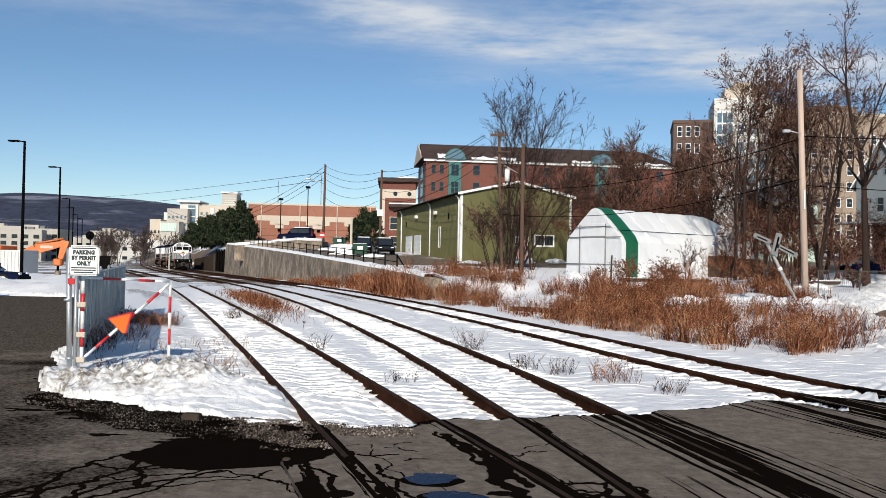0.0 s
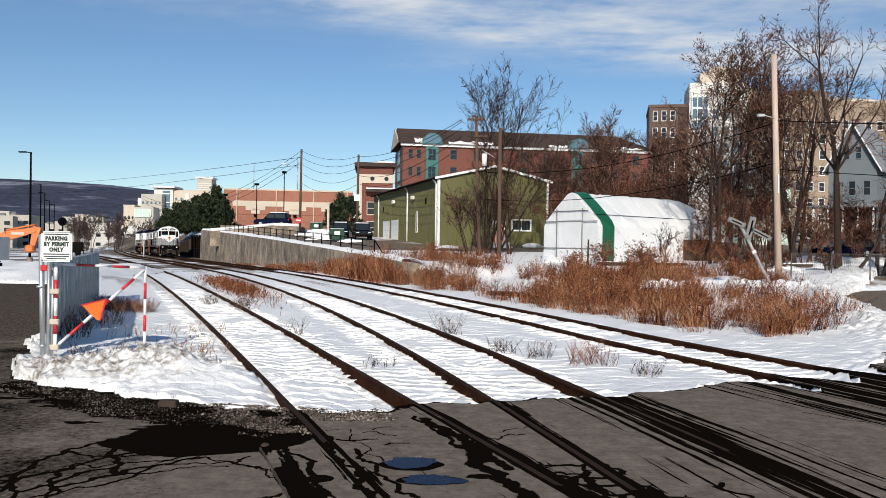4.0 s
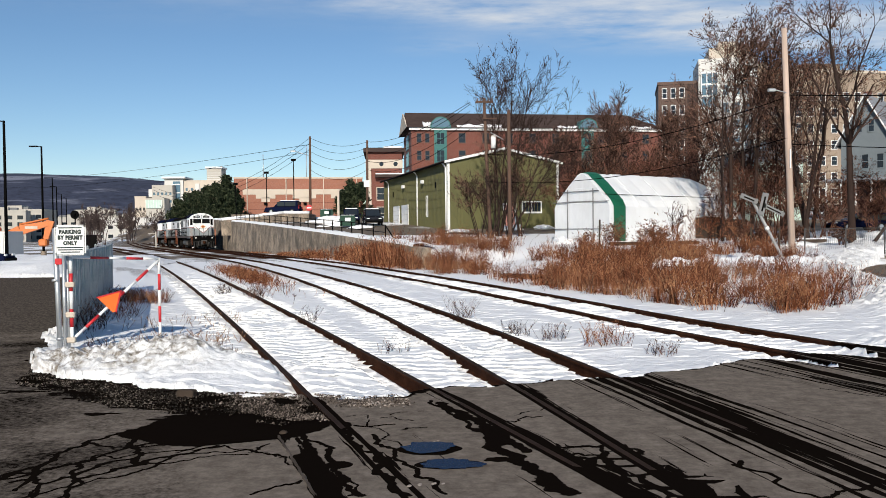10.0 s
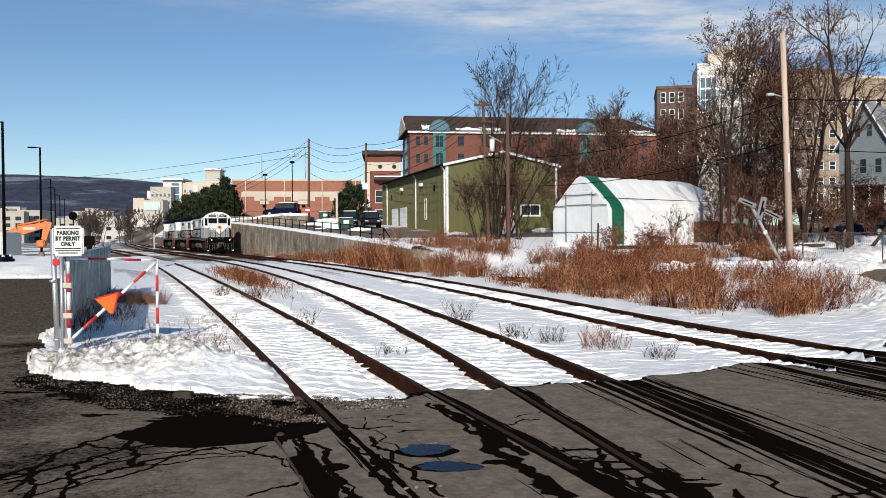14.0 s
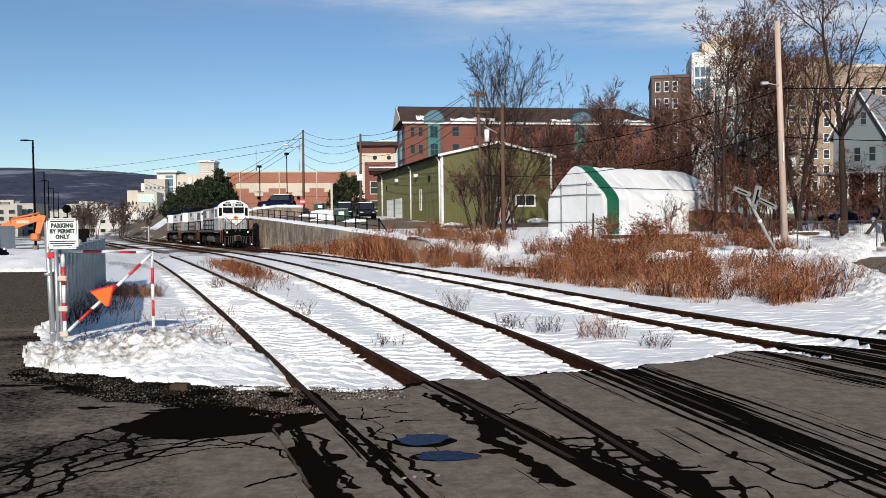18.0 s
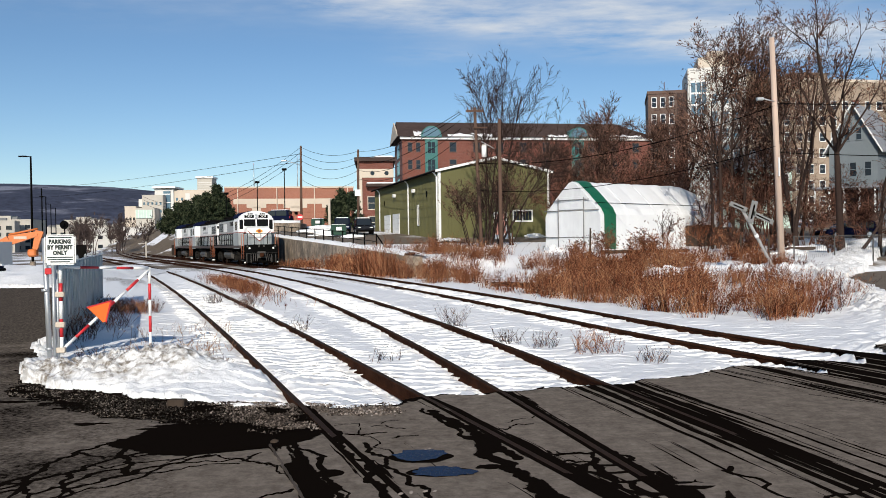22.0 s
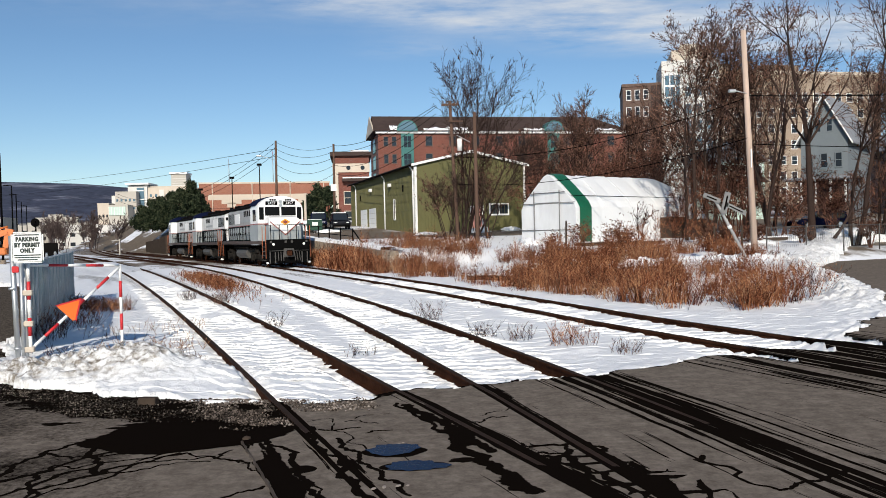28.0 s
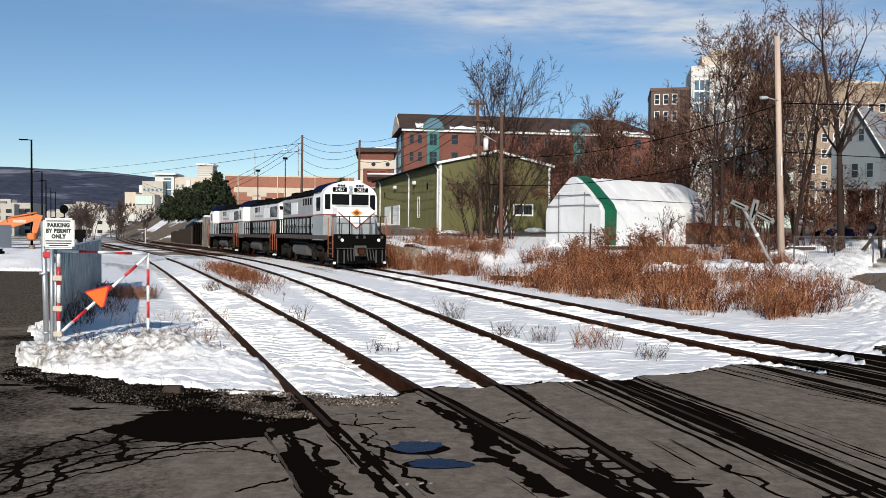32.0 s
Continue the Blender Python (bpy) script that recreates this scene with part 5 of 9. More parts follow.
def build_stones():
    rs = random.Random(11)
    def stone(name, x, y, z, sx, sy, sz, mat, lab):
        bm = bmesh.new()
        bmesh.ops.create_icosphere(bm, subdivisions=2, radius=1)
        for v in bm.verts:
            v.co *= 1 + 0.22 * (noise.noise(v.co * 1.7 + Vector((x * 7, y * 3, 0))))
            v.co = Vector((v.co.x * sx, v.co.y * sy, v.co.z * sz))
        ob = part(name, bm, mat, None)
        ob.matrix_basis = pose(x, y, z, 0, 0, rs.uniform(0, 90))
        tagged(ob, lab, "stone")
    # small concrete marker at the edge of the snow
    bm = box(-0.11, 0.11, -0.06, 0.06, -0.05, 0.09, 0.015)
    ob = part("marker_block", bm, "tie", None)
    ob.matrix_basis = pose(-3.07, 9.65, -0.03, 0, 0, -10)
    tagged(ob, "small dark concrete block at the edge of the snow", "block")
    # thin worn edge of concrete along the trench, a broken lump at its end, and crumbs of ice by the puddles
    a, b = Vector((-1.55, 7.62, 0)), Vector((-0.93, 5.88, 0))
    d = (b - a).normalized()
    bm = bmesh.new()
    n = 40
    ring = []
    for k in range(n + 1):
        p = a + (b - a) * (k / n) + Vector((0.012 * noise.noise(Vector((k * 0.31, 2, 0))), 0, 0))
        w = 0.008 * (1 + 0.9 * noise.noise(Vector((k * 0.45, 7, 1))))
        o = Vector((-d.y, d.x, 0))
        ring.append([bm.verts.new(p + o * s_ * w + Vector((0, 0, h))) for s_, h in ((-1.3, 0.0), (-1, 0.016), (1, 0.016), (1.3, 0.0))])
    for p, q in zip(ring, ring[1:]):
        for k in range(3):
            bm.faces.new((p[k], p[k + 1], q[k + 1], q[k]))
    tagged(part("edging", bm, "gravel_dry"), "thin worn concrete edge beside the wet trench", "edging", kind="structure")
    stone("stone", -1.53, 7.74, 0.005, 0.045, 0.035, 0.025, "tie", "broken grey lump of concrete at the end of the trench")
    for x, y, q in ((-0.24, 6.08, 0.030), (-0.16, 6.11, 0.034), (-0.05, 6.13, 0.030), (0.02, 6.13, 0.022), (-0.06, 7.36, 0.020), (-0.02, 7.40, 0.016)):
        stone("ice_crumb", x, y, 0.004, q * 0.9, q * 0.5, q * 0.3, "gravel_dry", "small pale crumb of dirty ice on the asphalt")
    # crushed stone where the asphalt ends: wet and dark below the snow, dry and grey beside the rail
    base = np.array([(1, 0, 0), (-0.5, 0.87, 0), (-0.5, -0.87, 0), (0, 0, 0.8), (0.2, 0.1, -0.5)])
    tri = np.array([(0, 1, 3), (1, 2, 3), (2, 0, 3), (1, 0, 4), (2, 1, 4), (0, 2, 4)])
    for seed, x0, y1, most, big, mat, lab in ((9, -5.9, 12.0, 6500, 0.020, "gravel_wet", "wet dark crushed stone below the ploughed snow"),
                                              (10, -3.2, 10.2, 5200, 0.024, "gravel_dry", "grey-brown crushed stone beside the first rail")):
        rng = np.random.RandomState(seed)
        X, Y = rng.uniform(x0, 1.0, 90000), rng.uniform(7.0, y1, 90000)
        g1 = track_gap(T1, X, Y)
        bed = gravel_soft(X, Y)
        if mat == "gravel_dry":
            bed = np.maximum(bed * smooth(-1.9, -1.1, g1) * smooth(7.6, 8.1, Y + 0.5 * (fbm(X * 2, Y * 2, 3) - 0.45)), 0.55 * smooth(0.62, 0.45, np.abs(g1 + 0.3)) * smooth(8.75, 9.15, Y))
        k = (rng.rand(X.size) < bed) & (edge_distance(X, Y) < 0.1) & (fbm(X * 2.2, Y * 4.4, 3) > rng.uniform(0.25, 0.62, X.size)) & (np.abs(np.abs(g1) - 0.75) > 0.06)
        X, Y = X[k][:most], Y[k][:most]
        N = len(X)
        a = rng.uniform(0, 6.28, N)
        sz = rng.uniform(0.3, 1.0, N) ** 1.5 * big
        c, q = np.cos(a), np.sin(a)
        P = base[None] * rng.uniform(0.6, 1.2, (N, 5, 3)) * sz[:, None, None]
        R = np.stack([P[:, :, 0] * c[:, None] - P[:, :, 1] * q[:, None] + X[:, None], P[:, :, 0] * q[:, None] + P[:, :, 1] * c[:, None] + Y[:, None], P[:, :, 2] + 0.004 - 0.02 * gravel_soft(X, Y)[:, None]], -1)
        me = mesh_np("gravel", R.reshape(-1, 3), (np.arange(N)[:, None, None] * 5 + tri[None]).reshape(-1, 3), mat)
        tagged(new("gravel", me), lab, "gravel", kind="stuff")


def build_puddles():
    for x, y, sx, sy, sd in ((-0.11, 7.15, 0.235, 0.20, 2), (0.06, 6.63, 0.25, 0.14, 5)):
        bm = bmesh.new()
        ring = []
        for k in range(48):
            a = 2 * math.pi * k / 48
            r = 1 + 0.34 * noise.noise(Vector((math.cos(a) * 1.2, math.sin(a) * 1.2, sd))) + 0.22 * noise.noise(Vector((math.cos(a) * 4, math.sin(a) * 4, sd)))
            tip = 1 + (0.30 if sd == 5 else 0.0) * max(0, math.cos(a)) ** 6 - (0.24 if sd == 2 else 0.0) * math.exp(-((a - 1.7) / 0.3) ** 2)
            ring.append(bm.verts.new((x + sx * r * tip * math.cos(a), y + sy * r * tip * math.sin(a), 0.012)))
        bm.faces.new(ring)
        tagged(part("puddle", bm, "water"), "small puddle of melt water on the asphalt, sky reflection painted as blue", "puddle", kind="structure")


def make_water():
    m, n, l, b = shader("sky_tinted_melt_water", 0.03)
    # the sky's reflection is painted as a blue base; the true mirror is almost off
    b.inputs["Base Color"].default_value = (0.007, 0.019, 0.052, 1)
    b.inputs["Specular IOR Level"].default_value = 0.015
    w = noise_tex(n, l, coords(n, l, 60.0), 4)
    bumped(n, l, b, w, 0.25, 0.01)
    return m


M["water"] = make_water()
M["gravel_wet"] = make_stalks("wet_crushed_stone", [(0.0, (0.004, 0.0034, 0.003)), (0.6, (0.014, 0.011, 0.009)), (0.85, (0.05, 0.041, 0.034)), (1.0, (0.16, 0.135, 0.115))])
M["gravel_dry"] = make_stalks("crushed_stone", [(0.0, (0.02, 0.016, 0.013)), (0.4, (0.07, 0.056, 0.047)), (0.75, (0.17, 0.14, 0.12)), (1.0, (0.30, 0.26, 0.23))])
build_sign()
build_gate()
build_fence()
build_stones()
build_puddles()


# ---- dead weeds ----
def weed_field(name, label, n, area, height, seed, mat, lean=0.25, twigs=3, width=0.006, dens=None):
    rng = np.random.RandomState(seed)
    X, Y = area(rng, n)
    if dens is not None:
        k = dens(X, Y) > rng.rand(len(X))
        X, Y = X[k], Y[k]
    N = len(X)
    Z = np.maximum(land(X, Y) + 0.02, snow_height(X, Y)) - 0.02
    h = height(X, Y, rng)
    a = rng.uniform(0, 2 * math.pi, N)
    b = rng.rayleigh(lean, N).clip(0, 0.9)
    top = np.stack([X + np.cos(a) * b * h, Y + np.sin(a) * b * h, Z + h], 1)
    root = np.stack([X, Y, Z], 1)
    mid = root * 0.45 + top * 0.55 + np.stack([np.cos(a + 1), np.sin(a + 1), 0 * a], 1) * (0.06 * h)[:, None]
    w = width * rng.uniform(0.7, 1.6, N)
    S = [np.concatenate([root, mid, w[:, None], w[:, None] * 0.8], 1), np.concatenate([mid, top, w[:, None] * 0.8, w[:, None] * 0.4], 1)]
    for t in range(twigs):
        f = rng.uniform(0.35, 0.95, N)[:, None]
        p = np.where(f < 0.55, root + (mid - root) * f / 0.55, mid + (top - mid) * (f - 0.55) / 0.45)
        aa = rng.uniform(0, 2 * math.pi, N)
        ln = h * rng.uniform(0.12, 0.34, N)
        q = p + np.stack([np.cos(aa) * ln * 0.6, np.sin(aa) * ln * 0.6, ln * rng.uniform(0.3, 1.0, N)], 1)
        S.append(np.concatenate([p, q, w[:, None] * 0.75, w[:, None] * 0.45], 1))
    v, f = tubes_np(np.concatenate(S), 3)
    me = mesh_np(name, v, f, mat)
    return tagged(new(name, me), label, "weeds", kind="stuff")


def along_bank(y0, y1, d0, d1):
    def area(rng, n):
        y = y0 + (y1 - y0) * rng.rand(n)
        return track_x(T3, y) + d0 + (d1 - d0) * rng.rand(n), y
    return area


def bank_density(X, Y):
    d = X - track_x(T3, Y)
    # front edge of the weeds steps back from the rail towards the street
    front = np.interp(Y, [16, 18.5, 22, 28, 35, 50], [5.2, 2.9, 2.4, 2.3, 2.0, 1.7])
    back = np.interp(Y, [16, 20, 26, 33, 40, 50], [5.0, 7.4, 9.4, 12.0, 13.5, 9.5])
    k = smooth(front - 0.2, front + 0.5, d) * smooth(back + 1.2, back - 1.0, d)
    k = k * np.clip(0.05 + 6.5 * np.clip(fbm(X * 0.55, Y * 0.55, 3) - 0.40, 0, 1), 0, 1) * smooth(16.4, 17.6, Y - 0.88 * (X - 6.4)) * smooth(13.6, 12.6, X)
    return k * (1 - 0.9 * np.exp(-(((X - 3.6) / 2.2) ** 2 + ((Y - 33) / 2.5) ** 2)))


def weed_clumps(name, label, tries, area, dens, height, seed, mat, stems=(14, 40), radius=0.2, width=0.006, twigs=5, plumes=0):
    """Clumps of stalks that lean outward from a crown, each clump its own height."""
    rng = np.random.RandomState(seed)
    X, Y = area(rng, tries)
    k = dens(X, Y) > rng.rand(tries)
    X, Y = X[k], Y[k]
    H = height(X, Y, rng)
    cnt = rng.randint(*stems, len(X))
    cx, cy, H = np.repeat(X, cnt), np.repeat(Y, cnt), np.repeat(H, cnt)
    tilt = np.repeat(rng.normal(0, 0.10, (len(X), 2)), cnt, axis=0)
    N = len(cx)
    a, r = rng.uniform(0, 2 * math.pi, N), np.abs(rng.normal(0, 1, N)).clip(0, 2.2)
    px, py = cx + np.cos(a) * r * radius, cy + np.sin(a) * r * radius
    z = np.maximum(land(px, py) + 0.02, snow_height(px, py)) - 0.02
    h = H * rng.uniform(0.45, 1.12, N) * (1 - 0.14 * r)
    out = (0.05 + 0.22 * r + rng.rayleigh(0.10, N)) * h
    wob = rng.normal(0, 0.05, (N, 2)) * h[:, None]
    root = np.stack([px, py, z], 1)
    top = np.stack([px + np.cos(a) * out + tilt[:, 0] * h, py + np.sin(a) * out + tilt[:, 1] * h, z + h * np.sqrt(np.clip(1 - (out / h) ** 2 * 0.6, 0.2, 1))], 1)
    mid = 0.5 * (root + top) + np.stack([wob[:, 0] - np.cos(a) * out * 0.12, wob[:, 1] - np.sin(a) * out * 0.12, 0.06 * h], 1)
    w = width * rng.uniform(0.6, 1.5, N)[:, None]
    S = [np.concatenate([root, mid, w, w * 0.8], 1), np.concatenate([mid, top, w * 0.8, w * 0.35], 1)]
    for t in range(twigs):
        f = rng.uniform(0.3, 1.0, N)[:, None]
        p = np.where(f < 0.5, root + (mid - root) * f * 2, mid + (top - mid) * (f - 0.5) * 2)
        b = rng.uniform(0, 2 * math.pi, N)
        ln = h * rng.uniform(0.07, 0.26, N)
        q = p + np.stack([np.cos(b) * ln * 0.75, np.sin(b) * ln * 0.75, ln * rng.uniform(0.1, 1.0, N)], 1)
        S.append(np.concatenate([p, q, w * 0.7, w * 0.4], 1))
    # seed plumes: short fine twigs close under the tip
    for t in range(plumes):
        f = rng.uniform(0.45, 1.0, N)[:, None]
        p = mid + (top - mid) * f
        b = rng.uniform(0, 2 * math.pi, N)
        ln = rng.uniform(0.03, 0.11, N)
        q = p + np.stack([np.cos(b) * ln * 0.6, np.sin(b) * ln * 0.6, ln * rng.uniform(0.3, 1.0, N)], 1)
        S.append(np.concatenate([p, q, w * 0.8, w * 0.6], 1))
    v, f = tubes_np(np.concatenate(S), 3)
    return tagged(new(name, mesh_np(name, v, f, mat)), label, "weeds", kind="stuff")


def clump_height(X, Y, rng):
    return (0.36 + 1.22 * np.clip(fbm(X * 0.7 + 5, Y * 0.7, 3) - 0.1, 0, 1)) * rng.uniform(0.45, 1.4, X.size)


weed_clumps("weeds", "tall rust-brown dead weeds in clumps along the bank", 2400, along_bank(16.5, 52, 1.6, 15), bank_density, clump_height, 21, "weed", (14, 40), 0.22, 0.0056, 2, 3)
weed_clumps("dry_grass", "pale dead grass in tufts among the weeds on the bank", 900, along_bank(16.5, 52, 1.4, 15), bank_density, lambda X, Y, r: 0.8 * clump_height(X, Y, r), 22, "weed_pale", (8, 24), 0.22, 0.0055, 3)
weed_field("weeds", "rust-brown weeds at the foot of the retaining wall", 15000, along_bank(43, 84, 1.5, 3.3), lambda X, Y, r: r.uniform(0.25, 1.0, X.size) ** 1.3 * (0.5 + 1.1 * fbm(X * 0.7, Y * 0.7, 3)) * np.interp(Y, [43, 52, 60, 70, 84], [1.5, 1.35, 0.85, 0.4, 0.15]), 23, "weed", 0.25, 3, 0.009,
           lambda X, Y: np.clip(4.0 * (fbm(X * 0.5, Y * 0.5, 3) - 0.36), 0, 1) * np.interp(Y, [43, 56, 66, 84], [1.0, 1.0, 0.5, 0.25]))


weed_clumps("weeds", "brown weeds among ploughed snow by the side street", 620, lambda r, n: (r.uniform(6.0, 17.5, n), r.uniform(29.5, 40, n)), lambda X, Y: 0.85 * np.clip(5 * (fbm(X * 0.4, Y * 0.4, 3) - 0.33), 0, 1) * smooth(16.5, 14, X - 0.35 * (Y - 32)), clump_height, 27, "weed", (14, 34), 0.2, 0.007)


weed_clumps("weeds", "tall dead weeds at the end of the bank by the street", 230, lambda r, n: (r.uniform(6.5, 13.5, n), r.uniform(18.0, 29, n)), lambda X, Y: 0.9 * np.clip(5 * (fbm(X * 0.5 + 3, Y * 0.5, 3) - 0.34), 0, 1) * smooth(0.6, 1.6, edge_distance(X, Y)) * smooth(16.4, 17.6, Y - 0.88 * (X - 6.4)) * smooth(13.6, 12.6, X), lambda X, Y, r: 0.9 * clump_height(X, Y, r), 28, "weed", (14, 36), 0.22, 0.0056, 2, 3)


def disc(cx, cy, rx, ry):
    def area(rng, n):
        a, r = rng.uniform(0, 6.28, n), np.sqrt(rng.rand(n))
        return cx + rx * r * np.cos(a), cy + ry * r * np.sin(a)
    return area


def between_tracks(rng, n):
    y = 36.5 + rng.normal(0, 4.0, n)
    return 0.5 * (track_x(T1, y) + track_x(T2, y)) - 0.15 + rng.normal(0, 0.42, n), y


weed_field("weeds", "low rust-brown weeds between the first and second tracks", 2100, between_tracks, lambda X, Y, r: r.uniform(0.10, 0.40, X.size), 24, "weed", 0.5, 5, 0.0055)
weed_field("weeds", "sparse brown weeds in the snow between two tracks", 75, disc(2.95, 13.9, 0.45, 0.34), lambda X, Y, r: r.uniform(0.15, 0.46, X.size), 25, "weed", 0.4, 6, 0.003)
for k, (cx, cy, n, hh) in enumerate(((0.55, 18.6, 40, 0.55), (1.5, 15.4, 46, 0.35), (2.1, 14.9, 40, 0.35), (-3.0, 18.0, 30, 0.4), (-5.6, 24.5, 50, 0.5), (-0.8, 13.6, 26, 0.22), (3.6, 12.9, 40, 0.3),
                                    (-6.0, 25.6, 60, 0.35), (-7.3, 27, 60, 0.4))):
    weed_field("weed", "thin dry weed standing in the snow", n, disc(cx, cy, 0.28, 0.28), lambda X, Y, r, q=hh: r.uniform(0.3, 1.0, X.size) * q, 40 + k, "twig", 0.45, 4, 0.0035)
for k, (cx, cy, rx, ry, n, hh, mt) in enumerate(((-5.3, 13.2, 0.7, 0.5, 45, 0.34, "twig"), (-7.4, 17.8, 0.4, 1.8, 120, 0.6, "weed"), (-4.6, 14.6, 0.9, 0.9, 110, 0.28, "weed_pale"),
                                                 (-8.7, 23.2, 0.8, 1.0, 420, 0.42, "weed"), (-6.9, 15.6, 0.3, 0.8, 70, 0.5, "twig"), (-5.6, 17.5, 1.2, 2.0, 80, 0.25, "weed_pale"),
                                                 (-3.9, 12.3, 0.9, 0.4, 50, 0.2, "twig"))):
    weed_field("weeds", "tangled dry weeds by the fence and gate", n, disc(cx, cy, rx, ry), lambda X, Y, r, q=hh: r.uniform(0.35, 1.0, X.size) * q, 60 + k, mt, 0.5, 5, 0.004)

# ---- buildings ----
WIN = {}


def window(parent, m, w, h, frame_mat="white_trim", pane_mat="glass", bars=(1, 1), name="window"):
    """A framed window that faces -y: frame, glazing bars and a pane set back."""
    key = (w, h, frame_mat, pane_mat, bars)
    if key not in WIN:
        t = min(0.12, 0.12 * w + 0.02)
        bm = bmesh.new()
        inner = [(-w / 2, 0), (w / 2, 0), (w / 2, h), (-w / 2, h)]
        outer = [(-w / 2 - t, -t * 1.3), (w / 2 + t, -t * 1.3), (w / 2 + t, h + t), (-w / 2 - t, h + t)]
        ring = [[bm.verts.new((x, y, z)) for x, z in o] for o, y in ((inner, 0.05), (inner, -0.07), (outer, -0.07), (outer, 0.05))]
        for a, b in zip(ring[:-1], ring[1:]):
            for k in range(4):
                bm.faces.new((a[k], a[(k + 1) % 4], b[(k + 1) % 4], b[k]))
        bmesh.ops.recalc_face_normals(bm, faces=bm.faces[:])
        made = [part("f", bm, frame_mat), part("p", box(-w / 2, w / 2, -0.02, 0.02, 0, h), pane_mat)]
        for k in range(1, bars[0]):
            x = -w / 2 + w * k / bars[0]
            made.append(part("b", box(x - t * 0.3, x + t * 0.3, -0.055, -0.021, 0, h), frame_mat))
        for k in range(1, bars[1]):
            z = h * k / bars[1]
            made.append(part("b", box(-w / 2, w / 2, -0.05, -0.0215, z - t * 0.3, z + t * 0.3), frame_mat))
        WIN[key] = [o.data for o in made]
        for o in made:
            bpy.data.objects.remove(o)
    f = part(name, WIN[key][0], None, parent, at=m)
    part("pane", WIN[key][1], None, f)
    for me in WIN[key][2:]:
        part("glazing_bar", me, None, f)
    return f


def shell(root, L, D, H, mat, z0=-3.0, name="wall"):
    """Four walls as separate parts."""
    part(name, box(0, L, 0, 0.3, z0, H), mat, root)
    part(name, box(0, L, D - 0.3, D, z0, H), mat, root)
    part(name, box(0, 0.3, 0.303, D - 0.303, z0, H), mat, root)
    part(name, box(L - 0.3, L, 0.303, D - 0.303, z0, H), mat, root)


def flat_roof(root, L, D, H, mat="pale", cap="white_trim", t=0.35, name="roof"):
    part(name, box(0.3, L - 0.3, 0.3, D - 0.3, H - 0.6, H - 0.35), mat, root)
    bm = bmesh.new()
    for a in ((-0.06, L + 0.06, -0.06, 0.34), (-0.06, L + 0.06, D - 0.34, D + 0.06), (-0.06, 0.34, 0.343, D - 0.343), (L - 0.34, L + 0.06, 0.343, D - 0.343)):
        add_box(bm, *a, H, H + t)
    part("coping", bm, cap, root)


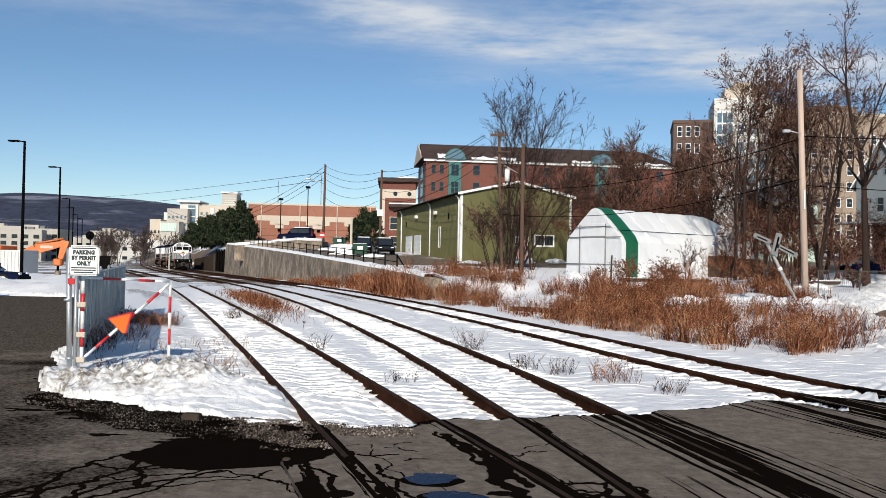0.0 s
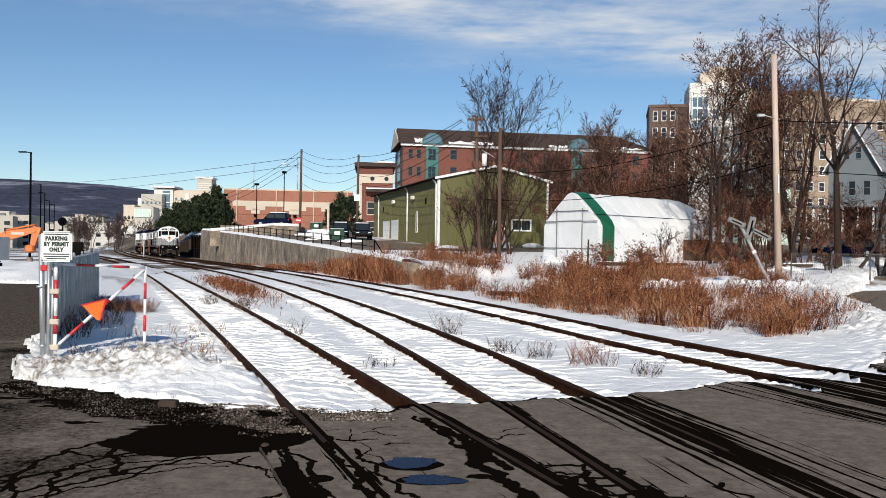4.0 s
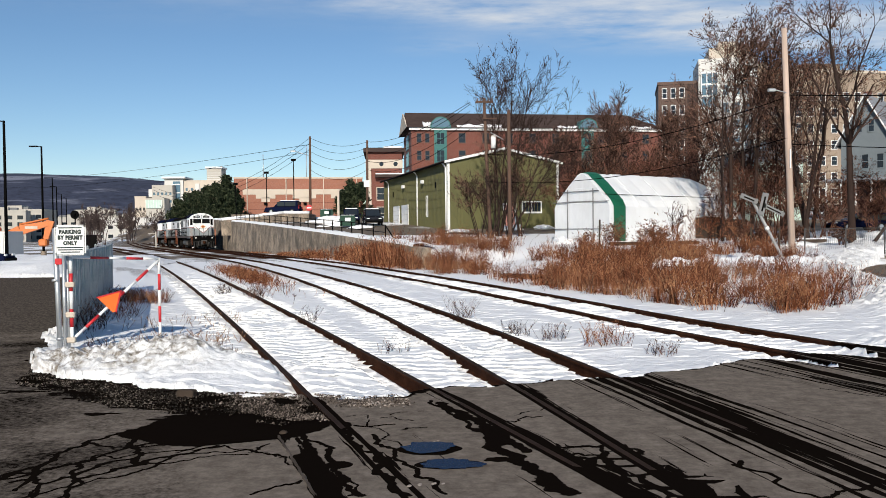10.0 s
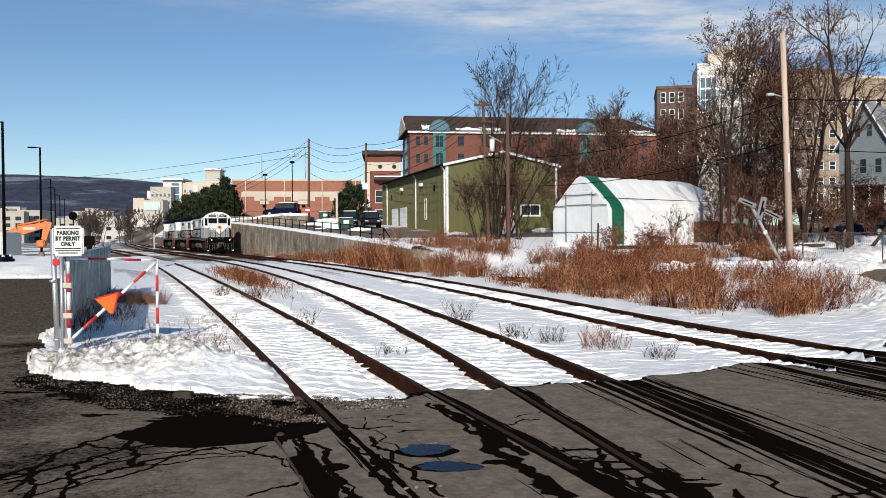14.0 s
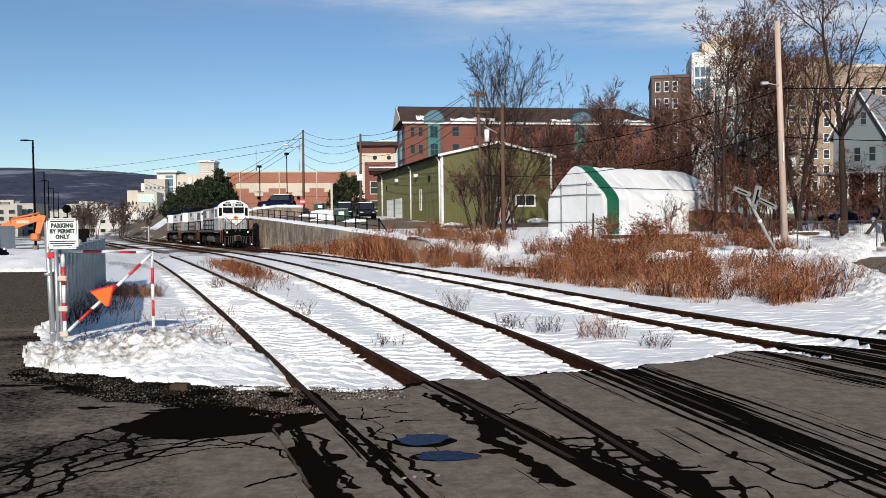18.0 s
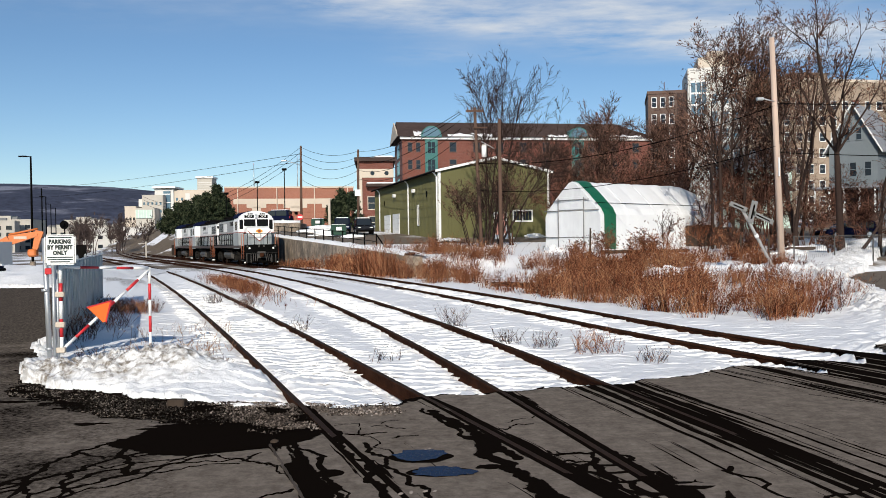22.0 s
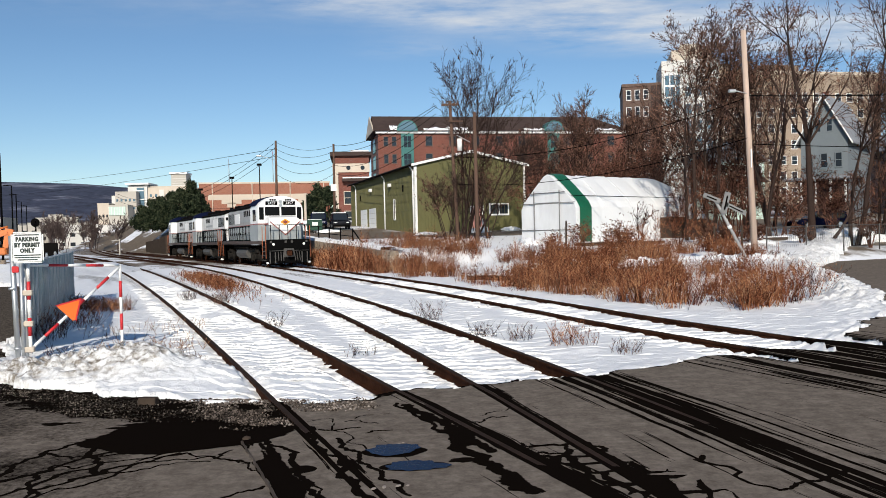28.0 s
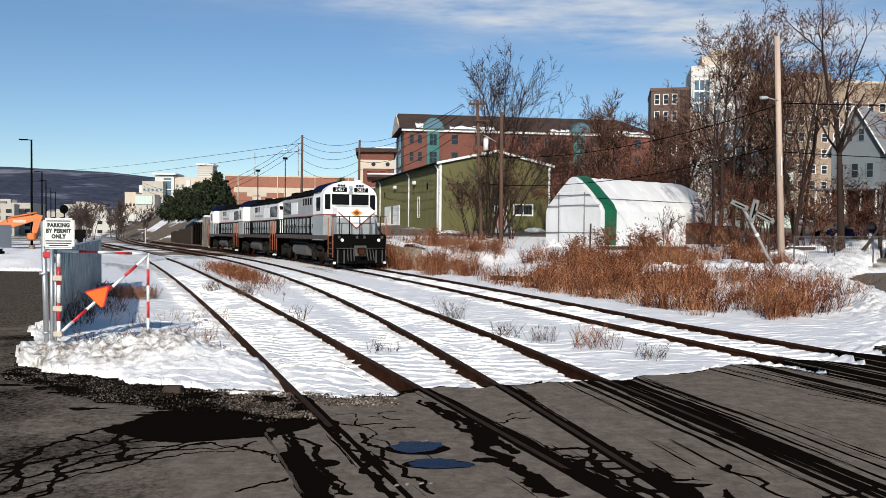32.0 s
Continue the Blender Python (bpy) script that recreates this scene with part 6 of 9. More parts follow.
def build_green():
    g = thing("green_building", (0.8, 72.0, 2.0, 0, 0, 15), "olive-green metal-sided gabled building with white trim", "building")
    L, D, H, R = 10.7, 30.0, 6.05, 1.15
    G = "green_siding"
    part("foundation", box(-0.02, L + 0.02, -0.02, D, -2.0, 0.0), "concrete", g, "grey concrete footing")
    part("gable_wall", prism([(0, 0), (L, 0), (L, H), (L / 2, H + R), (0, H)], "y", 0, 0.2), G, g, "olive ribbed metal gable wall")
    part("gable_wall", prism([(0, 0), (L, 0), (L, H), (L / 2, H + R), (0, H)], "y", D - 0.2, D), G, g)
    part("side_wall", box(0, 0.2, 0.203, D - 0.203, 0, H), G, g, "olive ribbed metal side wall")
    part("side_wall", box(L - 0.2, L, 0.203, D - 0.203, 0, H), G, g)
    bm = bmesh.new()
    for k in range(1, 36):
        x = L * k / 36
        add_box(bm, x - 0.022, x + 0.022, -0.028, 0.0, 0.02, H + R * (1 - abs(2 * x / L - 1)) - 0.15)
    part("siding_ribs", bm, G, g)
    bm = bmesh.new()
    for k in range(1, 100):
        add_box(bm, -0.028, 0.0, D * k / 100 - 0.022, D * k / 100 + 0.022, 0.02, H - 0.05)
    part("siding_ribs", bm, G, g)
    for s in (0, 1):
        o = [(-0.35, H - 0.04), (L / 2, H + R + 0.08), (L / 2, H + R + 0.24), (-0.35, H + 0.12)]
        if s:
            o = [(L - x, z) for x, z in o]
        part("roof", prism(o, "y", -0.25, D + 0.25), "dark_roof", g, "dark sheet roof")
        rake = [(-0.36, H - 0.12), (L / 2, H + R), (L / 2, H + R + 0.22), (-0.36, H + 0.10)]
        if s:
            rake = [(L - x, z) for x, z in rake]
        part("rake_trim", prism(rake, "y", -0.31, -0.255), "white_trim", g, "white rake board")
    for x in (-0.03, L - 0.17):
        part("corner_trim", box(x, x + 0.20, -0.06, -0.032, -0.2, H), "white_trim", g, "white corner trim")
    part("corner_trim", box(-0.06, -0.032, 0.0, 0.22, -0.2, H), "white_trim", g)
    part("gutter", box(-0.48, -0.352, -0.2, D, H - 0.12, H + 0.02, 0.02), "grime", g, "dark gutter")
    for y in (0.35, 11.5, 26.5):
        dp = part("downspout", tube((-0.1, y, -0.3), (-0.1, y, H - 0.5), 0.075, None, 8), "white_trim", g, "white downspout")
        part("elbow", tube((-0.1, y, H - 0.5), (-0.42, y, H - 0.08), 0.07, None, 8), "white_trim", dp)
    for y in (16.0, 20.6):
        d = part("garage_door", box(-0.06, 0.0, y, y + 3.4, 0.0, 2.75, 0.01), "white_trim", g, "white overhead door")
        bm = bmesh.new()
        for k in range(1, 5):
            add_box(bm, -0.068, -0.06, y + 0.05, y + 3.35, k * 0.55 - 0.012, k * 0.55 + 0.012)
        part("panel_joint", bm, "pale", d)
    window(g, pose(-0.0, 7.6, 1.35, 0, 0, -90), 0.55, 1.9)
    for y in (9.0, 18.0):
        part("wall_lamp", box(-0.35, 0.0, y - 0.25, y + 0.25, 4.6, 4.95, 0.05), "white_trim", g, "white wall lamp")
    for y in (4.2, 24.0):
        part("wall_vent", box(-0.07, 0.0, y - 0.18, y + 0.18, 3.9, 4.5, 0.02), "black", g, "small dark vent")
    window(g, pose(8.05, 0, 1.55), 1.75, 0.85, bars=(2, 1))
    d = part("door", box(5.35, 6.35, -0.05, 0.0, -0.1, 2.15, 0.01), "sign_pink", g, "weathered reddish door")
    bm = bmesh.new()
    for a in ((5.2, 5.35, -0.1, 2.15), (6.35, 6.5, -0.1, 2.15), (5.2, 6.5, 2.15, 2.32)):
        add_box(bm, a[0], a[1], -0.07, 0.0, a[2], a[3])
    part("door_frame", bm, "white_trim", d)
    part("knob", tube((6.2, -0.12, 1.0), (6.2, -0.05, 1.0), 0.04, None, 8), "steel", d)


def build_dorm():
    b = thing("brick_dormitory", (-5.6, 165, 4.0, 0, 0, 8), "five-storey red brick hall with a dark hipped roof and teal bays", "building")
    L, D, H = 54.0, 16.0, 18.6
    shell(b, L, D, H, "brick_red")
    part("cornice", box(-0.5, L + 0.5, -0.6, -0.05, H - 0.1, H + 0.4), "white_trim", b, "pale eaves board")
    bm = bmesh.new()
    v = [bm.verts.new(p) for p in ((-1.0, -1.0, H + 0.4), (L + 1, -1.0, H + 0.4), (L + 1, D + 1, H + 0.4), (-1, D + 1, H + 0.4), (-0.5, D / 2, H + 4.6), (L - 5, D / 2, H + 4.6))]
    for q in ((0, 1, 5, 4), (1, 2, 5), (2, 3, 4, 5), (3, 0, 4), (3, 2, 1, 0)):
        bm.faces.new([v[i] for i in q])
    part("roof", bm, "dark_roof", b, "dark brown shingle roof with patches of snow")
    part("gable", prism([(-0.6, H + 0.5), (D + 0.6, H + 0.5), (D / 2, H + 4.4)], "x", -1.05, -0.8), "cream", b, "cream gable end")
    rs = random.Random(8)
    for x0, x1, z0, z1 in ((2.5, 5.0, 0.6, 1.7), (9.5, 19, 0.5, 1.2), (31, 37, 0.5, 0.9), (44, 52, 0.5, 1.0)):
        bm = bmesh.new()
        n = 14
        pts = []
        for k in range(n + 1):
            x = x0 + (x1 - x0) * k / n
            pts.append((x, z1 + rs.uniform(-0.35, 0.25)))
        lo = [(x, z0) for x, _ in pts]
        ring = [Vector((x, -1.0 + (z - 0.4) * (D / 2 + 1) / 4.2 - 0.03, H + z + 0.10)) for x, z in pts] + [Vector((x, -1.0 + (z - 0.4) * (D / 2 + 1) / 4.2 - 0.03, H + z + 0.10)) for x, z in reversed(lo)]
        bm.faces.new([bm.verts.new(p) for p in ring])
        r = bmesh.ops.extrude_face_region(bm, geom=bm.faces[:])
        for q in r["geom"]:
            if isinstance(q, bmesh.types.BMVert):
                q.co.z -= 0.12
        bmesh.ops.recalc_face_normals(bm, faces=bm.faces[:])
        part("roof_snow", bm, "snow", b, "patch of snow on the roof")
    for x in (6.0, 37.5):
        bay = part("teal_bay", box(x - 1.3, x + 1.3, -0.55, -0.02, 0, H + 0.6), "teal", b, "teal stair bay under an arched dormer")
        o = [(x + 2.15 * math.cos(a), H + 0.3 + 2.3 * math.sin(a)) for a in (math.pi * k / 12 for k in range(13))]
        part("arched_dormer", prism(o, "y", -1.1, 4.0), "teal", b, "teal arched dormer")
        part("dormer_glass", prism([(x + (u - x) * 0.86, H + 0.45 + (w - H - 0.3) * 0.82) for u, w in o], "y", -1.16, -1.1), "glass_blue", b)
        for k in range(5):
            window(b, pose(x, -0.57, 1.2 + 3.6 * k), 1.5, 2.3, "teal", "glass", (2, 2))
    for c in range(9):
        x = 10.6 + c * 5.0
        if abs(x - 37.5) < 2.4:
            continue
        for k in range(5):
            window(b, pose(x, -0.02, 1.6 + 3.6 * k), 1.3, 1.9, "brick_brown", "glass", (1, 2))
    for x in (1.6, 3.3):
        for k in range(5):
            window(b, pose(x, -0.02, 1.6 + 3.6 * k), 0.8, 1.8, "brick_brown", "glass", (1, 2))
    for k in range(5):
        window(b, pose(-0.02, 8.0, 1.0 + 3.6 * k, 0, 0, -90), 5.0, 2.6, "teal", "glass", (3, 1))


def build_mid():
    b = thing("brick_office", (-13.4, 148, 3.0, 0, 0, 4), "brick and cream office block with a dark flat roof", "building")
    L, D, H = 6.6, 14, 13.4
    shell(b, L, D, H, "brick_red")
    part("upper_band", box(-0.1, L + 0.1, -0.12, -0.02, 10.4, 12.0), "cream", b, "cream upper band")
    part("column", box(0.1, 0.9, -0.3, -0.13, 0, 12.0), "cream", b, "cream corner column")
    part("canopy", box(1.6, L + 0.6, -1.4, -0.02, 8.7, 9.2), "dark_roof", b, "dark projecting canopy")
    part("canopy_snow", box(1.7, L + 0.5, -1.35, -0.05, 9.204, 9.45, 0.06), "snow", b)
    part("roof", box(-0.5, L + 0.5, -0.7, D + 0.5, H + 0.004, H + 0.7), "dark_roof", b, "dark overhanging roof slab")
    part("roof_snow", box(3.2, L, -0.6, 6, H + 0.705, H + 1.0, 0.08), "snow", b)
    for x in (2.8, 5.4):
        part("round_window", tube((x, -0.16, 11.2), (x, -0.10, 11.2), 0.4, None, 14), "glass", b, "round dark window")
    for x in (2.6, 4.9):
        for z in (1.0, 4.6):
            window(b, pose(x, -0.02, z), 1.3, 2.2, "cream", "glass", (1, 2))


def build_store():
    b = thing("brick_store", (-38.4, 150, 3.6, 0, 0, 9), "long orange-brick commercial building with stepped cream bands", "building")
    L, D, H = 24, 26, 8.3
    shell(b, L, D, H, "brick_orange")
    flat_roof(b, L, D, H, "pale", "cream", 0.3)
    part("cream_band", box(1.6, L - 0.4, -0.08, -0.02, 5.3, 6.3), "cream", b, "cream stepped brick band")
    for x0, x1, z0 in ((4.0, 7.6, 4.55), (5.0, 6.6, 3.9), (10.8, 15.2, 4.55), (12.0, 14.2, 3.9), (18.0, 21.8, 4.55), (19.0, 20.8, 3.9)):
        part("cream_step", box(x0, x1, -0.085, -0.02, z0, z0 + 0.9), "cream", b)
    for x in (5.8, 13.1, 19.9):
        part("wall_lamp", box(x - 0.3, x + 0.3, -0.4, -0.09, 3.3, 3.8, 0.04), "black", b, "dark wall lamp")
    for x in (2.4, 9.6, 16.6, 22.9):
        part("downpipe", tube((x, -0.14, 0), (x, -0.14, H), 0.09, None, 6), "cream", b)
    bm = bmesh.new()
    for k in range(3):
        add_box(bm, 0.02, L - 0.02, -0.025, -0.0, 1.2 + k * 1.25, 1.28 + k * 1.25)
    part("brick_course", bm, "brick_red", b, "darker brick courses")


def build_tower():
    b = thing("hospital_block", (52.2, 190, 2.0, 0, 0, -13), "brown and white-panelled apartment tower on the hillside", "building")
    # brown wing, cream centre, tan wing
    part("brown_wing", box(0, 8.6, 0, 16, -2, 33.6), "brick_brown", b, "brown brick wing with white windows")
    part("wing_cap", box(-0.2, 8.8, -0.2, 16, 33.604, 34.3), "brick_brown", b)
    # no real recess: a flush dark strip carries its shade
    part("recess", box(6.6, 9.4, -0.04, 3, -2, 34.0), "dark_roof", b, "dark strip for the shade of a recessed bay")
    part("white_center", box(9.0, 22.0, -1.2, 14, -2, 39.0), "white_wall", b, "white-panelled middle part")
    part("cream_crown", box(11.5, 20.5, 0.5, 12, 39.0, 41.8), "cream", b, "cream roof pavilion")
    part("crown_cap", box(13.5, 18.0, 0.2, 10, 41.804, 43.0), "cream", b)
    gl = part("glass_bay", box(9.6, 13.2, -1.9, -1.2, 27.5, 35.5), "glass_blue", b, "blue glass bay")
    bm = bmesh.new()
    for k in range(4):
        add_box(bm, 9.55, 13.25, -1.96, -1.9, 27.4 + k * 2.7, 27.8 + k * 2.7)
    for k in range(4):
        add_box(bm, 9.5 + k * 1.2, 9.7 + k * 1.2, -1.955, -1.9, 27.5, 35.5)
    part("glazing_grid", bm, "white_trim", gl)
    tower = b
    b = thing("hospital_wing", (50, 196, 2.0, 0, 0, 9), "long tan brick institutional wing behind the trees", "building")
    part("tan_wing", box(22.003, 78, 0.5, 16, -2, 39.0), "brick_tan", b, "long tan brick wing")
    part("tan_cap", box(22.003, 78.2, 0.2, 16, 39.004, 39.7), "cream", b)
    part("tan_gable", box(24, 33, -0.6, 10, -2, 41.0), "brick_tan", b)
    part("penthouse", box(46, 56, 4, 13, 39.7, 42.0), "brick_tan", b)
    for k in range(8):
        for x in (1.4, 3.4, 5.4):
            window(tower, pose(x, -0.02, 2.5 + 4.0 * k), 0.95, 2.2, "white_trim", "glass", (1, 2))
        for x in (15, 17.4, 19.8):
            window(tower, pose(x, -1.22, 2.5 + 4.0 * k), 1.3, 2.2, "white_trim", "glass_blue", (1, 2))
        for c in range(16):
            x = 25.5 + c * 3.3
            window(b, pose(x, -0.62 if x < 33 else 0.48, 3.2 + 4.1 * k), 1.5, 2.1, "white_trim", "glass", (1, 2))


def build_house():
    h = thing("gabled_house", (44.8, 89, 4.0, 0, 0, -42), "blue-grey clapboard house, coloured darker for tree shade, with a steep gable and dark porch", "house")
    L, D, H, R = 4.9, 11, 7.4, 4.7
    o = [(0, -3), (L, -3), (L, H), (L / 2, H + R), (0, H)]
    part("gable_wall", prism(o, "y", 0, 0.25), "house_blue", h, "clapboard gable coloured darker for tree shade")
    part("gable_wall", prism(o, "y", D - 0.25, D), "house_blue", h)
    part("side_wall", box(0, 0.25, 0.253, D - 0.253, -3, H), "house_blue", h)
    part("side_wall", box(L - 0.25, L, 0.253, D - 0.253, -3, H), "house_blue", h)
    for k in range(28):
        z = -0.2 + 0.44 * k
        half = L / 2 if z < H else L / 2 * max(0, 1 - (z - H) / R)
        if half > 0.2:
            part("clapboard", box(L / 2 - half, L / 2 + half, -0.02, -0.001, z, z + 0.05), "house_blue", h)
    for s in (0, 1):
        o = [(-0.55, H - 0.75), (L / 2, H + R + 0.05), (L / 2, H + R + 0.3), (-0.55, H - 0.5)]
        if s:
            o = [(L - x, z) for x, z in o]
        part("roof", prism(o, "y", -0.45, D + 0.4), "shingle", h, "grey shingle roof with thin snow")
        r = [(-0.56, H - 0.85), (L / 2, H + R - 0.1), (L / 2, H + R + 0.2), (-0.56, H - 0.55)]
        if s:
            r = [(L - x, z) for x, z in r]
        part("bargeboard", prism(r, "y", -0.5, -0.455), "white_trim", h)
    for x in (1.85, 3.05):
        window(h, pose(x, -0.02, 8.2), 0.5, 1.3, "house_blue", "glass", (1, 2))
    for x in (0.95, 2.45, 3.95):
        window(h, pose(x, -0.02, 4.2), 0.6, 1.5, "house_blue", "glass", (1, 2))
    pr = part("porch_roof", box(-1.2, L + 0.6, -2.4, -0.03, 2.75, 3.05, 0.03), "shingle", h, "low porch roof")
    part("porch_deck", box(-1.1, L + 0.5, -2.3, -0.03, -3.0, 0.15), "brick_brown", h)
    for k in range(5):
        part("porch_post", box(-1.0 + k * 1.5, -0.82 + k * 1.5, -2.25, -2.07, 0.15, 2.75), "white_trim", h)
    # dark sheet added over the boards for the shade below the porch roof
    part("porch_wall", box(-0.2, L, -0.12, -0.03, 0.15, 2.7), "dark_roof", h, "dark panel for the shade behind the porch")
    part("chimney", box(1.0, 1.7, 5, 5.7, H + 1, H + R + 1.2), "brick_red", h)
    m = thing("mint_house", (35.4, 88, 4.2, 0, 0, 10), "small mint-green house half hidden by trees", "house")
    part("wall", box(0, 5.2, 0, 7, -3, 5.0), "house_mint", m, "mint clapboard wall")
    part("roof", prism([(-0.4, 4.9), (2.6, 7.4), (5.6, 4.9)], "y", -0.4, 7.4), "shingle", m)
    part("entry_roof", prism([(1.8, 2.5), (3.3, 3.5), (4.8, 2.5)], "y", -1.6, -0.03), "dark_roof", m, "dark little entry roof")
    window(m, pose(1.1, -0.02, 1.2), 0.9, 1.6)
    window(m, pose(4.3, -0.02, 3.2), 0.8, 1.2)
    part("door", box(2.8, 3.8, -0.06, -0.003, -0.2, 2.1), "white_trim", m)
    c = thing("hillside_house", (60, 96, 4.5, 0, 0, -6), "grey-brown house behind bare trees", "house")
    part("wall", box(0, 8, 0, 9, -3, 6.4), "brick_brown", c)
    part("roof", prism([(-0.5, 6.3), (4, 9.8), (8.5, 6.3)], "y", -0.4, 9.4), "shingle", c)
    for x in (1.5, 4, 6.5):
        for z in (1.0, 3.9):
            window(c, pose(x, -0.02, z), 0.9, 1.6)


def slab_block(name, x, y, z, yaw, L, D, H, mat, label, rows, cols, pane="glass", frame_mat="white_trim", ww=1.6, wh=1.5, roof="pale", group=""):
    b = thing(name, (x, y, z, 0, 0, yaw), label, "building", group)
    shell(b, L, D, H, mat, -4)
    flat_roof(b, L, D, H, roof, mat, 0.4)
    for r in range(rows):
        for c in range(cols):
            window(b, pose(L * (c + 0.5) / cols, -0.02, 1.2 + (H - 1.6) * r / rows), ww, wh, frame_mat, pane)
    return b


def build_city():
    b = slab_block("medical_center", -113.0, 330, 0, 2, 7.6, 20, 23.4, "white_wall", "white-panelled medical centre with a glazed stair", 0, 0)
    gl = part("glazed_stair", box(3.6, 6.4, -0.5, -0.02, 4, 22.9), "glass_blue", b, "tall glazed stair")
    bm = bmesh.new()
    for k in range(6):
        add_box(bm, 3.5, 6.5, -0.56, -0.5, 4 + k * 3.5, 4.35 + k * 3.5)
    part("glazing_grid", bm, "white_trim", gl)
    for k in range(5):
        part("floor_band", box(0.0, 3.4, -0.06, -0.003, 5 + k * 3.6, 5.5 + k * 3.6), "pale", b)
    part("roof_slab", box(-0.7, 8.6, -1.5, 12, 24.1, 24.8), "white_trim", b, "overhanging white roof slab")
    w = slab_block("clinic_wing", -105.3, 331, 0, 2, 17, 20, 23.0, "cream", "cream panelled clinic wing", 6, 8, "glass_blue", "cream", 0.9, 1.2)
    part("stair_panel", box(4.6, 6.4, -0.5, -0.02, 6, 22.0), "white_wall", w, "white projecting stair panel")
    t = slab_block("roof_tower", -97.3, 336, 23.2, 2, 6.1, 8, 4.9, "pale", "pale plant tower on the clinic roof", 0, 0)
    for k in range(4):
        part("louvre", box(0.2, 5.9, -0.08, -0.02, 0.6 + k * 0.9, 0.9 + k * 0.9), "white_wall", t)
    part("roof_slab", box(-0.5, 6.6, -0.5, 8.5, 5.4, 6.1), "white_trim", t)
    c = slab_block("clinic_block", -116.4, 325, 0, 2, 8.2, 18, 20.8, "pale", "pale clinic block with bands of windows", 6, 5, "glass_blue", "pale", 0.8, 1.0)
    part("stair_tower", box(-1.5, -0.02, 0.4, 6, -4, 19.6), "white_wall", c, "narrow white stair tower")
    g = slab_block("glass_hall", -120.8, 318, 0, 2, 4.3, 14, 16.0, "cream", "low cream hall with green-tinted glass", 3, 3, "glass", "cream", 0.7, 1.1)
    part("hall", box(4.303, 11.6, 0, 12, -4, 15.6), "pale", g)
    cw = part("curtain_wall", box(4.4, 10.8, -0.5, -0.03, 11.6, 14.9), "house_mint", g, "band of greenish glass")
    for k in range(7):
        part("mullion", box(4.4 + k * 1.04, 4.5 + k * 1.04, -0.56, -0.503, 11.6, 14.9), "white_trim", cw)
    rs = random.Random(31)
    for k, (px, d, w, h, mat, rows, cols) in enumerate((
            (-0.555, 260, 15, 14, "cream", 4, 5), (-0.52, 300, 22, 11.5, "pale", 3, 7), (-0.485, 330, 13, 13.5, "white_wall", 4, 4), (-0.60, 240, 18, 13, "pale", 4, 6),
            (-0.455, 340, 16, 18, "cream", 5, 5), (-0.43, 280, 20, 10.5, "cream", 2, 6), (-0.41, 400, 22, 16, "white_wall", 4, 6), (-0.385, 420, 15, 19, "pale", 5, 4),
            (-0.36, 460, 20, 15, "white_wall", 3, 5), (-0.66, 300, 30, 16, "white_wall", 4, 8), (-0.345, 520, 18, 22, "cream", 4, 4), (-0.325, 560, 22, 16, "brick_brown", 3, 5),
            (-0.50, 420, 24, 15, "pale", 3, 6), (-0.58, 400, 24, 17, "brick_tan", 4, 6))):
        mat = {"cream": "white_wall" if k % 2 else "pale", "white_wall": "pale" if k % 2 else "white_wall"}.get(mat, mat)
        tb = slab_block("town_block", px * d, d, -1.0, rs.uniform(8, 26), w, 14, h * (0.76 if d < 310 else 0.70), mat, "pale low town building in the valley", rows, cols, "glass", mat, 1.6, 1.2, "snow" if k % 3 == 0 else "pale", "town buildings")
        z = h * (0.76 if d < 310 else 0.70)
        a = rs.uniform(0.1, 0.5) * w
        part("roof_house", box(a, a + 0.35 * w, 3, 9, z - 0.3, z + rs.uniform(1.2, 2.4)), "pale", tb)
        part("roof_unit", box(a + 0.4 * w, a + 0.5 * w, 2, 5, z - 0.3, z + 1.2), "dull_steel", tb)


build_green()
build_dorm()
build_mid()
build_store()
build_tower()
build_house()
build_city()


